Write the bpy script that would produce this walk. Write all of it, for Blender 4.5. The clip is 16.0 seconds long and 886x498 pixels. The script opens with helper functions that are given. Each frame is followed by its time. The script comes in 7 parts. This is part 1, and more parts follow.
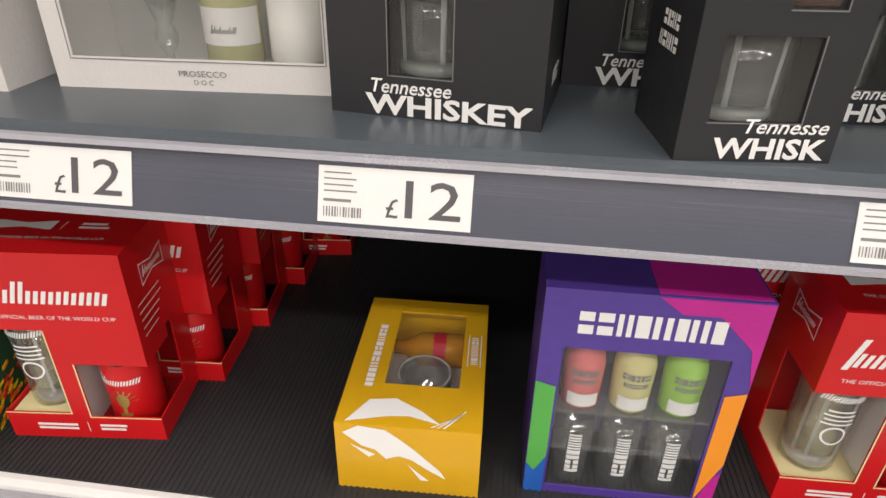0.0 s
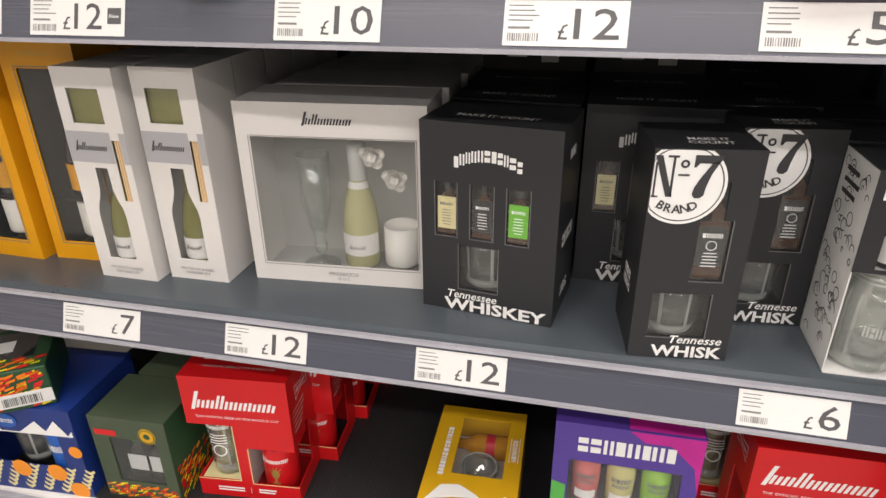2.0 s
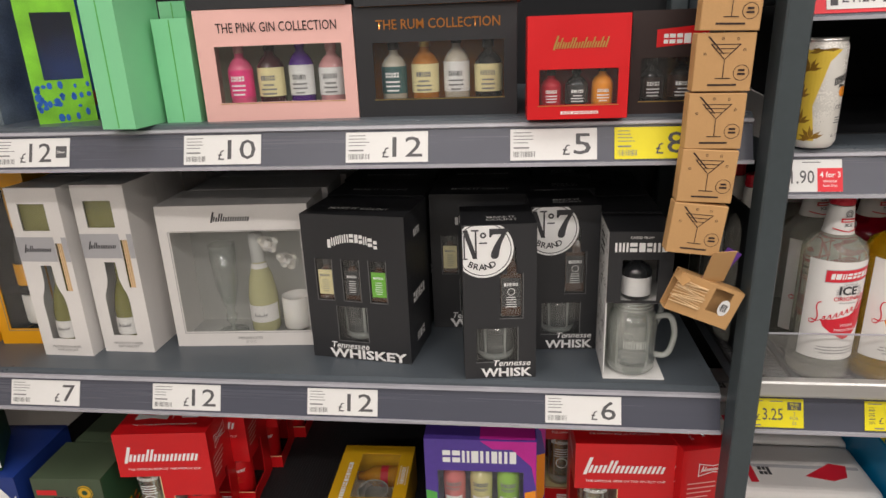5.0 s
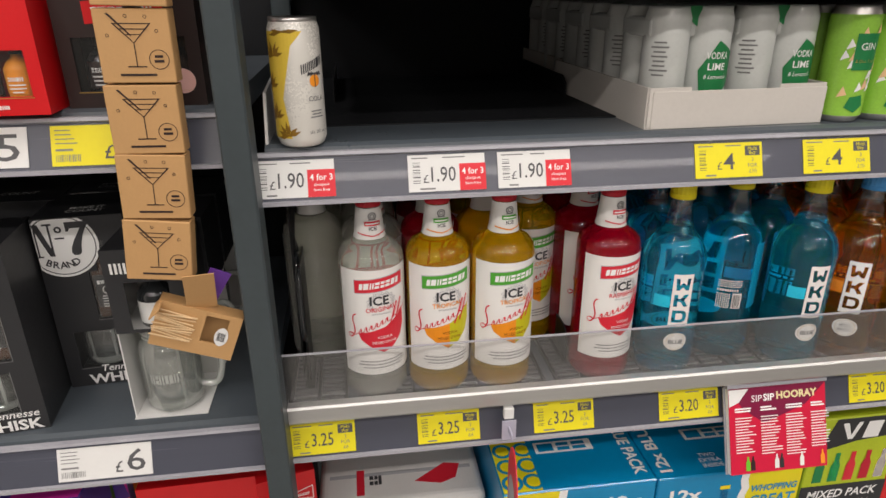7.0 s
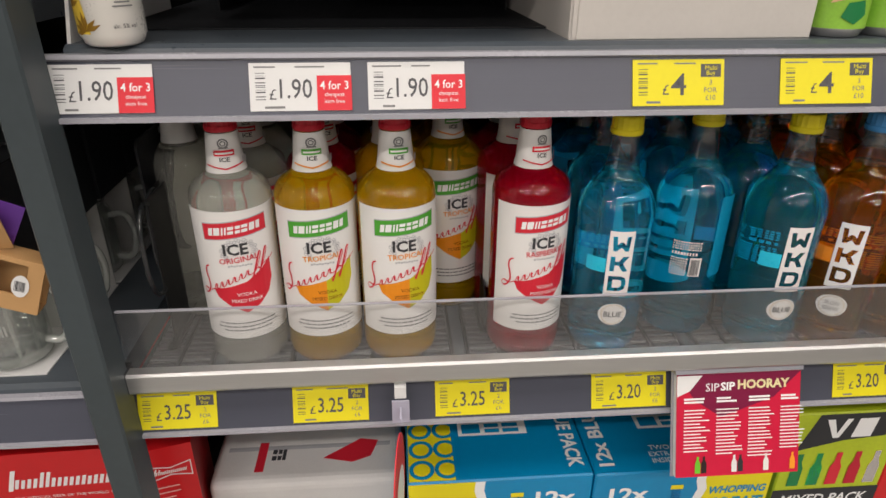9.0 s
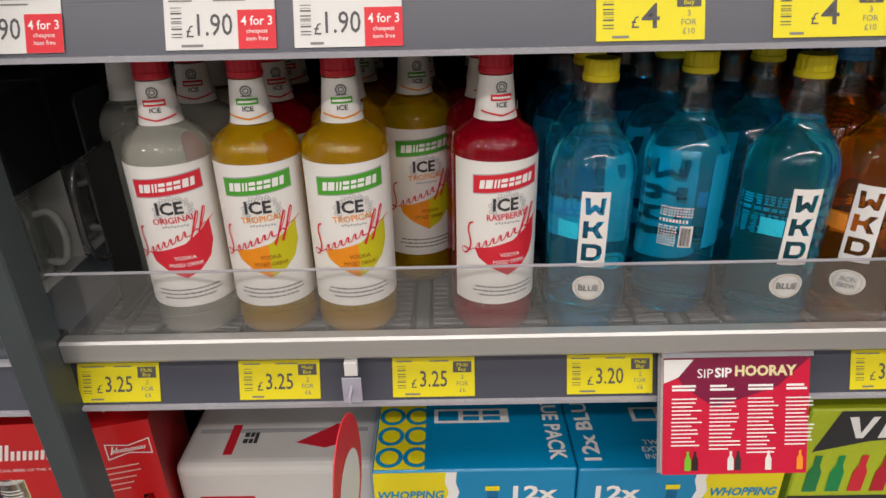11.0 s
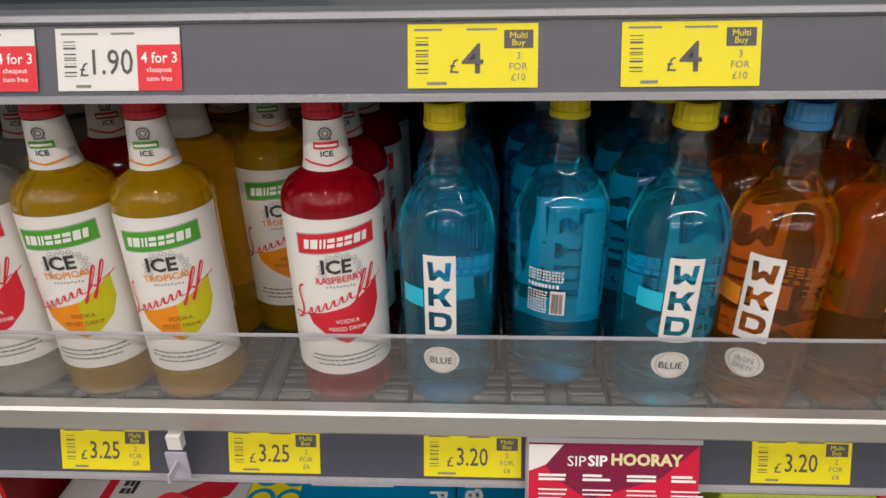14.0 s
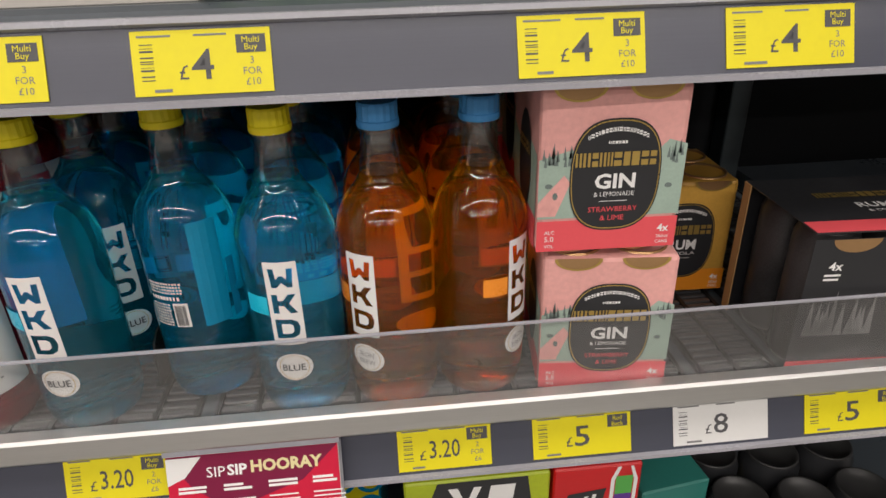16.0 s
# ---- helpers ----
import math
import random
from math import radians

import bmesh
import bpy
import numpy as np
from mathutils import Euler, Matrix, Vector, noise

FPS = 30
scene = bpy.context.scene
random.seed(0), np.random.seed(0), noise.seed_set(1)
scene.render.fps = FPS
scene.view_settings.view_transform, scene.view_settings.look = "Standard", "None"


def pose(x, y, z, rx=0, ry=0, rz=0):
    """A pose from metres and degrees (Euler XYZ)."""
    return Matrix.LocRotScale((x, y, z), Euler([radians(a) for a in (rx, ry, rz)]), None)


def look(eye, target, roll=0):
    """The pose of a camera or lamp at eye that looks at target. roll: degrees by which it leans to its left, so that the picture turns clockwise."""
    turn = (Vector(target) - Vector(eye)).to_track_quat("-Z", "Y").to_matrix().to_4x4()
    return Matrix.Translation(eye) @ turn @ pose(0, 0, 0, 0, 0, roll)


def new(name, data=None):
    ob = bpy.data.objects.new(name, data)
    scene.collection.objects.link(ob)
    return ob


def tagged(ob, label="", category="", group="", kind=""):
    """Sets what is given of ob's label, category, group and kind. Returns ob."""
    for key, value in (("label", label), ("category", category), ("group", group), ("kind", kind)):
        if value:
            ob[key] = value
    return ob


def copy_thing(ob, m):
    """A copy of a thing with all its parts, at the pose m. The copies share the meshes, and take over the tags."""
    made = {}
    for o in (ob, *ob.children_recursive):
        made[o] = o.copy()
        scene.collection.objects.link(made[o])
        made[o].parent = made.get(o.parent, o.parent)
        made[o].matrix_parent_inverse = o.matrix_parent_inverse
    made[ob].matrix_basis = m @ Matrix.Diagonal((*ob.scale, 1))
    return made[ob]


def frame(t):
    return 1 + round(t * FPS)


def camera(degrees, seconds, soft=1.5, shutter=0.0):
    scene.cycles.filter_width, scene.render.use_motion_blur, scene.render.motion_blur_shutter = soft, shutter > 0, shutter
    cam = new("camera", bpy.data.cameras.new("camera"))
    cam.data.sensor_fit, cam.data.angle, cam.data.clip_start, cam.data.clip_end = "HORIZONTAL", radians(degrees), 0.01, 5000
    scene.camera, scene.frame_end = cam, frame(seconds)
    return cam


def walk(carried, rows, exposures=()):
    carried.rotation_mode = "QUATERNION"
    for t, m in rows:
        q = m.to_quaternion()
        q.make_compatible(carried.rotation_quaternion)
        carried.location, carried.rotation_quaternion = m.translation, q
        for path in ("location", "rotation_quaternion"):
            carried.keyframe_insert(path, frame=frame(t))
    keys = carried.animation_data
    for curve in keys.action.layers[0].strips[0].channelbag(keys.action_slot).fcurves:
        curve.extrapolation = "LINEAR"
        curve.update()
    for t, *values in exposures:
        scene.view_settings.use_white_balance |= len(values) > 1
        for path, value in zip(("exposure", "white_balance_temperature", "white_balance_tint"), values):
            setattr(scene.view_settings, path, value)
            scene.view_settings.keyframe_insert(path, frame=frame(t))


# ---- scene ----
cam = camera(69.6, 16.0)
PATH = [
    (0, (-0.477, -0.381, 1.071), (-0.757, 2.027, -0.331), 1.3),
    (0.5, (-0.482, -0.399, 1.145), (-0.776, 2.027, -0.223), 0.5),
    (1, (-0.473, -0.448, 1.216), (-0.844, 1.995, -0.101), -0.5),
    (1.5, (-0.455, -0.504, 1.281), (-0.896, 1.949, 0.005), -0.3),
    (2, (-0.433, -0.584, 1.323), (-1.025, 1.875, 0.119), -0.6),
    (2.5, (-0.454, -0.661, 1.341), (-1.225, 1.774, 0.194), -0.9),
    (3, (-0.472, -0.711, 1.359), (-1.344, 1.704, 0.242), -1.2),
    (5.3, (-0.228, -0.794, 1.405), (-0.395, 1.854, 0.508), -1.9),
    (5.5, (-0.176, -0.781, 1.409), (-0.230, 1.859, 0.478), -1.6),
    (6, (-0.038, -0.771, 1.401), (0.071, 1.865, 0.462), -1.5),
    (6.5, (0.056, -0.718, 1.393), (0.307, 1.887, 0.396), -1),
    (7, (0.113, -0.647, 1.401), (0.461, 1.919, 0.337), -0.4),
    (7.5, (0.140, -0.592, 1.400), (0.546, 1.943, 0.281), 0.2),
    (8, (0.164, -0.563, 1.394), (0.577, 1.953, 0.235), 0.5),
    (8.5, (0.230, -0.553, 1.376), (0.582, 1.956, 0.184), 0.8),
    (9, (0.283, -0.533, 1.330), (0.480, 1.974, 0.098), 0.3),
    (9.2, (0.294, -0.524, 1.300), (0.420, 1.981, 0.057), -0.1),
    (11.3, (0.379, -0.483, 1.272), (0.357, 2.033, 0.043), -1.2),
    (11.5, (0.381, -0.458, 1.274), (0.363, 2.055, 0.039), -1),
    (12, (0.388, -0.402, 1.268), (0.385, 2.100, 0.011), -0.5),
    (12.5, (0.388, -0.375, 1.269), (0.371, 2.121, 0.001), -0.1),
    (13, (0.389, -0.379, 1.276), (0.318, 2.118, 0.012), -0.1),
    (13.5, (0.452, -0.392, 1.285), (0.333, 2.108, 0.030), -0.4),
    (14, (0.529, -0.402, 1.288), (0.399, 2.101, 0.037), -1.1),
    (14.5, (0.609, -0.400, 1.290), (0.532, 2.110, 0.053), -1.6),
    (15, (0.669, -0.402, 1.290), (0.655, 2.108, 0.050), -2),
    (15.5, (0.727, -0.409, 1.286), (0.813, 2.100, 0.044), -1.9),
    (16, (0.771, -0.409, 1.286), (0.988, 2.087, 0.037), -1.7),
]
EXPOSURES = [(0, 0.3), (2, 0.27), (3, 0.1), (5.5, -0.08), (7, -0.14), (12, -0.2), (16, -0.26)]
walk(cam, [(t, look(eye, aim, roll)) for t, eye, aim, roll in PATH], EXPOSURES)

# ---- world and lamps ----
world = bpy.data.worlds.new("world")
scene.world = world
world.use_nodes = True
world.node_tree.nodes["Background"].inputs[0].default_value = (0.9, 0.95, 1.0, 1)
world.node_tree.nodes["Background"].inputs[1].default_value = 0.03
LAMP_X, LAMP_Y = (-2.1, -0.9, 0.3, 1.5, 2.7), (-2.3, -4.0, -5.7)


def lamp(x, y, wide, deep, watts):
    data = bpy.data.lights.new("ceiling_lamp", "AREA")
    data.shape, data.size, data.size_y = "RECTANGLE", wide, deep
    data.energy, data.color = watts, (1.0, 0.92, 0.865)
    new("ceiling_lamp", data).matrix_world = pose(x, y, 3.13)


for lx in LAMP_X:
    lamp(lx, -0.65, 0.11, 1.1, 13.3)
for ly in LAMP_Y:
    lamp(0.3, ly, 6.6, 0.14, 101.0)


# ---- materials ----
def mat(name, colour, rough=0.5, metal=0.0, vary=0.12, scale=40.0, bump=0.0, coat=0.0, trans=0.0, ior=1.45, stretch=(1, 1, 1), spec=0.5, sub=0.0):
    m = bpy.data.materials.new(name)
    m.use_nodes = True
    n, k = m.node_tree.nodes, m.node_tree.links
    b = n["Principled BSDF"]
    b.inputs["Roughness"].default_value, b.inputs["Metallic"].default_value = rough, metal
    b.inputs["Coat Weight"].default_value, b.inputs["Transmission Weight"].default_value = coat, trans
    b.inputs["IOR"].default_value = ior
    b.inputs["Specular IOR Level"].default_value = spec
    if sub:
        b.inputs["Subsurface Weight"].default_value = sub
        b.inputs["Subsurface Radius"].default_value = (0.02, 0.015, 0.01)
    b.inputs["Base Color"].default_value = (*colour, 1)
    if vary or bump:
        co, mp = n.new("ShaderNodeTexCoord"), n.new("ShaderNodeMapping")
        mp.inputs["Scale"].default_value = stretch
        k.new(co.outputs["Object"], mp.inputs[0])
        fine, broad = n.new("ShaderNodeTexNoise"), n.new("ShaderNodeTexNoise")
        fine.inputs["Scale"].default_value, fine.inputs["Detail"].default_value = scale * 12, 4
        broad.inputs["Scale"].default_value, broad.inputs["Detail"].default_value = scale * 0.35, 5
        k.new(mp.outputs[0], fine.inputs["Vector"]), k.new(mp.outputs[0], broad.inputs["Vector"])
        mix = n.new("ShaderNodeMath")
        mix.operation = "MULTIPLY_ADD"
        mix.inputs[1].default_value = 0.4
        k.new(fine.outputs["Fac"], mix.inputs[0]), k.new(broad.outputs["Fac"], mix.inputs[2])
        ramp = n.new("ShaderNodeMapRange")
        ramp.inputs["From Min"].default_value, ramp.inputs["From Max"].default_value = 0.35, 1.05
        k.new(mix.outputs[0], ramp.inputs["Value"])
        if vary:
            mc = n.new("ShaderNodeMix")
            mc.data_type = "RGBA"
            mc.inputs["A"].default_value = (*[c * (1 - vary) for c in colour], 1)
            mc.inputs["B"].default_value = (*[min(1, c * (1 + vary)) for c in colour], 1)
            k.new(ramp.outputs[0], mc.inputs["Factor"]), k.new(mc.outputs["Result"], b.inputs["Base Color"])
        rr = n.new("ShaderNodeMapRange")
        rr.inputs["To Min"].default_value, rr.inputs["To Max"].default_value = rough * 0.8, min(1, rough * 1.25)
        k.new(ramp.outputs[0], rr.inputs["Value"]), k.new(rr.outputs[0], b.inputs["Roughness"])
        if bump:
            bp = n.new("ShaderNodeBump")
            bp.inputs["Strength"].default_value, bp.inputs["Distance"].default_value = bump, 0.0006
            k.new(fine.outputs["Fac"], bp.inputs["Height"]), k.new(bp.outputs[0], b.inputs["Normal"])
    return m


SHELF = mat("grey_powder_coat", (0.075, 0.09, 0.105), 0.3, vary=0.15, scale=14, bump=0.12)
POST = mat("dark_upright_paint", (0.045, 0.058, 0.064), 0.38, vary=0.2, scale=10, bump=0.1)
# near-black: the shade deep inside the shelving is put into this colour
DARK = mat("recess_shade_black", (0.009, 0.01, 0.012), 0.6, vary=0.3, scale=12, spec=0.3)
STRIP = mat("grey_ticket_channel", (0.074, 0.079, 0.104), 0.24, vary=0.06, scale=9, bump=0.12, coat=0.12, stretch=(0.06, 2.0, 6.0))
LIP = mat("clear_plastic_lip", (0.38, 0.38, 0.42), 0.25, vary=0.15)
STEEL = mat("brushed_steel", (0.55, 0.55, 0.54), 0.35, metal=0.85, vary=0.15, scale=8, stretch=(0.3, 6, 20))
WHITE_METAL = mat("white_enamel", (0.72, 0.71, 0.7), 0.35, vary=0.05, scale=8)
WHITE_PANEL = mat("white_cupboard_panel", (0.82, 0.78, 0.74), 0.45, vary=0.05, scale=4, bump=0.1)
MAT_BLACK = mat("black_ribbed_rubber", (0.022, 0.022, 0.024), 0.6, vary=0.35, scale=9, bump=0.3)
ROLLER = mat("black_roller_plastic", (0.014, 0.014, 0.015), 0.4, vary=0.3)


def clear(name, tint, gloss, haze, haze_colour=(0.8, 0.82, 0.8), rough=0.04):
    """Thin clear glass or plastic: see-through, with a Fresnel gloss and a little haze."""
    m = bpy.data.materials.new(name)
    m.use_nodes = True
    n, k = m.node_tree.nodes, m.node_tree.links
    n.remove(n["Principled BSDF"])
    tr, gl, df = n.new("ShaderNodeBsdfTransparent"), n.new("ShaderNodeBsdfGlossy"), n.new("ShaderNodeBsdfDiffuse")
    tr.inputs[0].default_value, df.inputs[0].default_value = (*tint, 1), (*haze_colour, 1)
    gl.inputs["Roughness"].default_value = rough
    fr, pw, mx, one, two = n.new("ShaderNodeLayerWeight"), n.new("ShaderNodeMath"), n.new("ShaderNodeMath"), n.new("ShaderNodeMixShader"), n.new("ShaderNodeMixShader")
    fr.inputs["Blend"].default_value = 0.5
    pw.operation, pw.inputs[1].default_value = "POWER", 3.5
    mx.operation, mx.inputs[1].default_value, mx.inputs[2].default_value = "MULTIPLY_ADD", 0.75, 0.035 * gloss
    one.inputs[0].default_value = haze
    k.new(tr.outputs[0], one.inputs[1]), k.new(df.outputs[0], one.inputs[2])
    k.new(fr.outputs["Facing"], pw.inputs[0]), k.new(pw.outputs[0], mx.inputs[0]), k.new(mx.outputs[0], two.inputs[0])
    k.new(one.outputs[0], two.inputs[1]), k.new(gl.outputs[0], two.inputs[2])
    k.new(two.outputs[0], n["Material Output"].inputs["Surface"])
    return m


ACRYLIC = clear("clear_acrylic", (0.94, 0.94, 0.94), 1.6, 0.036, (0.6, 0.59, 0.57))
NECK_GLASS = clear("bottle_neck_glass", (0.9, 0.93, 0.95), 3.5, 0.006)
FILM = clear("window_film", (0.96, 0.97, 0.97), 1.2, 0.012)
# white haze in these three glasses stands in for highlights and lit glass
GLASS = clear("clear_glass", (0.93, 0.95, 0.94), 3.0, 0.06)
THICK_GLASS = clear("highlight_white_glass", (0.9, 0.92, 0.9), 4.0, 0.42, (0.75, 0.78, 0.74))
FLUTE_GLASS = clear("haze_brightened_glass", (0.9, 0.92, 0.9), 4.0, 0.14, (0.85, 0.87, 0.84))
PAPER = mat("white_ticket_paper", (0.73, 0.73, 0.72), 0.55, vary=0.04, scale=20)
YELLOW = mat("yellow_ticket_paper", (0.8, 0.7, 0.01), 0.5, vary=0.05, scale=20)
RED_TICKET = mat("red_ticket_print", (0.7, 0.02, 0.035), 0.45, vary=0.08)
INK = mat("black_ink", (0.045, 0.045, 0.05), 0.5, vary=0)
TICKET_INK = mat("faded_ticket_ink", (0.085, 0.085, 0.09), 0.5, vary=0.1)
INK_GREY = mat("grey_ink", (0.2, 0.2, 0.2), 0.5, vary=0)
WHITE_INK = mat("white_ink", (0.85, 0.85, 0.84), 0.45, vary=0)
FLOOR = mat("grey_floor_tile", (0.32, 0.31, 0.29), 0.3, vary=0.12, scale=3)
WALLP = mat("plain_wall_paint", (0.5, 0.49, 0.47), 0.7, vary=0.06, scale=2)
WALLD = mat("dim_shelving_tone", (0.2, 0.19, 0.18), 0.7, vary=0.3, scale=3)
CEIL = mat("ceiling_paint", (0.6, 0.6, 0.58), 0.8, vary=0.05, scale=2)
LAMP_BODY = mat("lamp_enamel", (0.8, 0.8, 0.8), 0.4, vary=0.02)
RUBBER_BLACK = mat("black_cable", (0.02, 0.02, 0.02), 0.5, vary=0.1)


# ---- mesh helpers ----
def mesh_from(name, bm):
    me = bpy.data.meshes.new(name)
    bm.normal_update()
    bm.to_mesh(me)
    bm.free()
    return me


PIECES = {}


def part(name, bm, material, parent, label="", smooth=False, m=None):
    many = PIECES.pop(id(bm), 1) > 1
    me = bm if isinstance(bm, bpy.types.Mesh) else mesh_from(name, bm)
    if not me.materials:
        me.materials.append(material)
    ob = new(name, me)
    if smooth:
        for p in me.polygons:
            p.use_smooth = True
    if parent is not None:
        ob.parent = parent
    if m is not None:
        ob.matrix_basis = m
    if label:
        ob["label"] = label
    return tagged(ob, kind="stuff") if many else ob


def thing(name, m, label, category, group="", kind=""):
    ob = new(name)
    ob.empty_display_size = 0.02
    ob.matrix_basis = m
    return tagged(ob, label, category, group, kind)


def solid(name, bm, material, label, category="", kind="structure", group="", m=None):
    ob = part(name, bm, material, None, m=m)
    return tagged(ob, label, category or name.replace("_", " "), group, kind)


def block(x0, x1, y0, y1, z0, z1, bevel=0.0, bm=None, seg=1):
    own = bmesh.new()
    bmesh.ops.create_cube(own, size=1)
    for v in own.verts:
        v.co = ((x0 + x1) / 2 + v.co.x * (x1 - x0), (y0 + y1) / 2 + v.co.y * (y1 - y0), (z0 + z1) / 2 + v.co.z * (z1 - z0))
    if bevel:
        bmesh.ops.bevel(own, geom=own.edges[:], offset=bevel, segments=seg, affect="EDGES", profile=0.5)
    if bm is None:
        return own
    me = mesh_from("tmp", own)
    bm.from_mesh(me)
    bpy.data.meshes.remove(me)
    return bm


def extrude_profile(points, x0, x1, bm=None):
    """A closed outline in (y, z), drawn out along x."""
    bm = bm or bmesh.new()
    a = [bm.verts.new((x0, y, z)) for y, z in points]
    b = [bm.verts.new((x1, y, z)) for y, z in points]
    n = len(points)
    for i in range(n):
        bm.faces.new((a[i], a[(i + 1) % n], b[(i + 1) % n], b[i]))
    bm.faces.new(a[::-1]), bm.faces.new(b)
    bmesh.ops.recalc_face_normals(bm, faces=bm.faces[:])
    return bm


def lathe(profile, n=32, bm=None, a0=0.0, a1=360.0):
    """A profile of (radius, height), turned about z; radius 0 closes it."""
    bm = bm or bmesh.new()
    full = a1 - a0 >= 360
    rings = []
    for r, z in profile:
        if r <= 0:
            rings.append([bm.verts.new((0, 0, z))])
        else:
            count = n if full else n + 1
            rings.append([bm.verts.new((r * math.sin(radians(a0 + (a1 - a0) * i / n)), -r * math.cos(radians(a0 + (a1 - a0) * i / n)), z)) for i in range(count)])
    for p, q in zip(rings, rings[1:]):
        for i in range(n):
            j = (i + 1) % n if full else i + 1
            if len(p) == 1 and len(q) == 1:
                continue
            if len(p) == 1:
                bm.faces.new((p[0], q[j], q[i]))
            elif len(q) == 1:
                bm.faces.new((p[i], p[j], q[0]))
            else:
                bm.faces.new((p[i], p[j], q[j], q[i]))
    bmesh.ops.recalc_face_normals(bm, faces=bm.faces[:])
    return bm


def holed(w, h, t, holes, bm=None, x0=0.0):
    """An upright panel in the plane y 0 to t, x0 to x0 + w, z 0 to h, with rectangular holes (xa, za, xb, zb)."""
    bm = bm or bmesh.new()
    xs = sorted({x0, x0 + w, *[v for q in holes for v in (q[0], q[2])]})
    zs = sorted({0.0, h, *[v for q in holes for v in (q[1], q[3])]})

    def filled(i, j):
        if not (0 <= i < len(xs) - 1 and 0 <= j < len(zs) - 1):
            return False
        cx, cz = (xs[i] + xs[i + 1]) / 2, (zs[j] + zs[j + 1]) / 2
        return not any(a < cx < c and b < cz < d for a, b, c, d in holes)
    vs = {}

    def v(i, j, k):
        if (i, j, k) not in vs:
            vs[i, j, k] = bm.verts.new((xs[i], t * k, zs[j]))
        return vs[i, j, k]
    for i in range(len(xs) - 1):
        for j in range(len(zs) - 1):
            if not filled(i, j):
                continue
            bm.faces.new((v(i, j, 0), v(i + 1, j, 0), v(i + 1, j + 1, 0), v(i, j + 1, 0)))
            bm.faces.new((v(i, j, 1), v(i, j + 1, 1), v(i + 1, j + 1, 1), v(i + 1, j, 1)))
            for di, dj, e in ((-1, 0, ((i, j), (i, j + 1))), (1, 0, ((i + 1, j + 1), (i + 1, j))), (0, -1, ((i + 1, j), (i, j))), (0, 1, ((i, j + 1), (i + 1, j + 1)))):
                if not filled(i + di, j + dj):
                    p, q = e
                    bm.faces.new((v(*p, 0), v(*q, 0), v(*q, 1), v(*p, 1)))
    return bm


TEXTS = {}


def text_mesh(s, size=0.01, width=None, shear=0.0, bold=0.0):
    """Flat lettering in the plane y = 0, facing -y, its middle at the origin."""
    key = (s, round(size, 5), width, shear, bold)
    if key not in TEXTS:
        cu = bpy.data.curves.new("lettering", "FONT")
        cu.body, cu.size, cu.align_x, cu.shear, cu.offset = s, size, "CENTER", shear, bold * size
        cu.resolution_u = 2
        ob = bpy.data.objects.new("tmp", cu)
        scene.collection.objects.link(ob)
        me = bpy.data.meshes.new_from_object(ob.evaluated_get(bpy.context.evaluated_depsgraph_get()))
        bpy.data.objects.remove(ob)
        bpy.data.curves.remove(cu)
        me.materials.clear()
        xs, ys = [p.co.x for p in me.vertices], [p.co.y for p in me.vertices]
        cx, cy = (min(xs) + max(xs)) / 2, (min(ys) + max(ys)) / 2
        k = 1.0 if width is None else width / (max(xs) - min(xs))
        for p in me.vertices:
            p.co = ((p.co.x - cx) * k, 0, p.co.y - cy)
        TEXTS[key] = me
    return TEXTS[key]


def lettering(s, parent, x, z, size, material, width=None, y=-0.0008, shear=0.0, bold=0.0, bend=None, rot=0.0, name="lettering"):
    """Words on the front of a thing; bend: the radius of the bottle that they run round."""
    src = text_mesh(s, size, width, shear, bold)
    me = src.copy()
    me.materials.append(material)
    if bend or rot:
        c, sn = math.cos(radians(rot)), math.sin(radians(rot))
        for p in me.vertices:
            a, b = p.co.x * c - p.co.z * sn, p.co.x * sn + p.co.z * c
            p.co = (a, 0, b)
    if bend:
        for p in me.vertices:
            u = (p.co.x + x) / bend
            p.co = (bend * math.sin(u), -bend * math.cos(u), p.co.z + z)
        return part(name, me, material, parent)
    return part(name, me, material, parent, m=pose(x, y, z))


def flat(shapes, t=0.0006, bend=None, y=0.0):
    """Printed patches: outlines in (x, z) with a little thickness, facing -y. bend: radius of a bottle."""
    bm = bmesh.new()
    for pts in shapes:
        f = [bm.verts.new((px, y - t, pz)) for px, pz in pts]
        try:
            bm.faces.new(f)
        except ValueError:
            pass
    if bend:
        lo, hi = min(v.co.x for v in bm.verts), max(v.co.x for v in bm.verts)
        step = bend * 0.14
        for i in range(math.ceil(lo / step), math.floor(hi / step) + 1):
            bmesh.ops.bisect_plane(bm, geom=bm.verts[:] + bm.edges[:] + bm.faces[:], plane_co=(i * step, 0, 0), plane_no=(1, 0, 0))
        for p in bm.verts:
            u, r = p.co.x / bend, bend + t
            p.co = (r * math.sin(u), -r * math.cos(u), p.co.z)
    bmesh.ops.recalc_face_normals(bm, faces=bm.faces[:])
    PIECES[id(bm)] = len(shapes)
    return bm


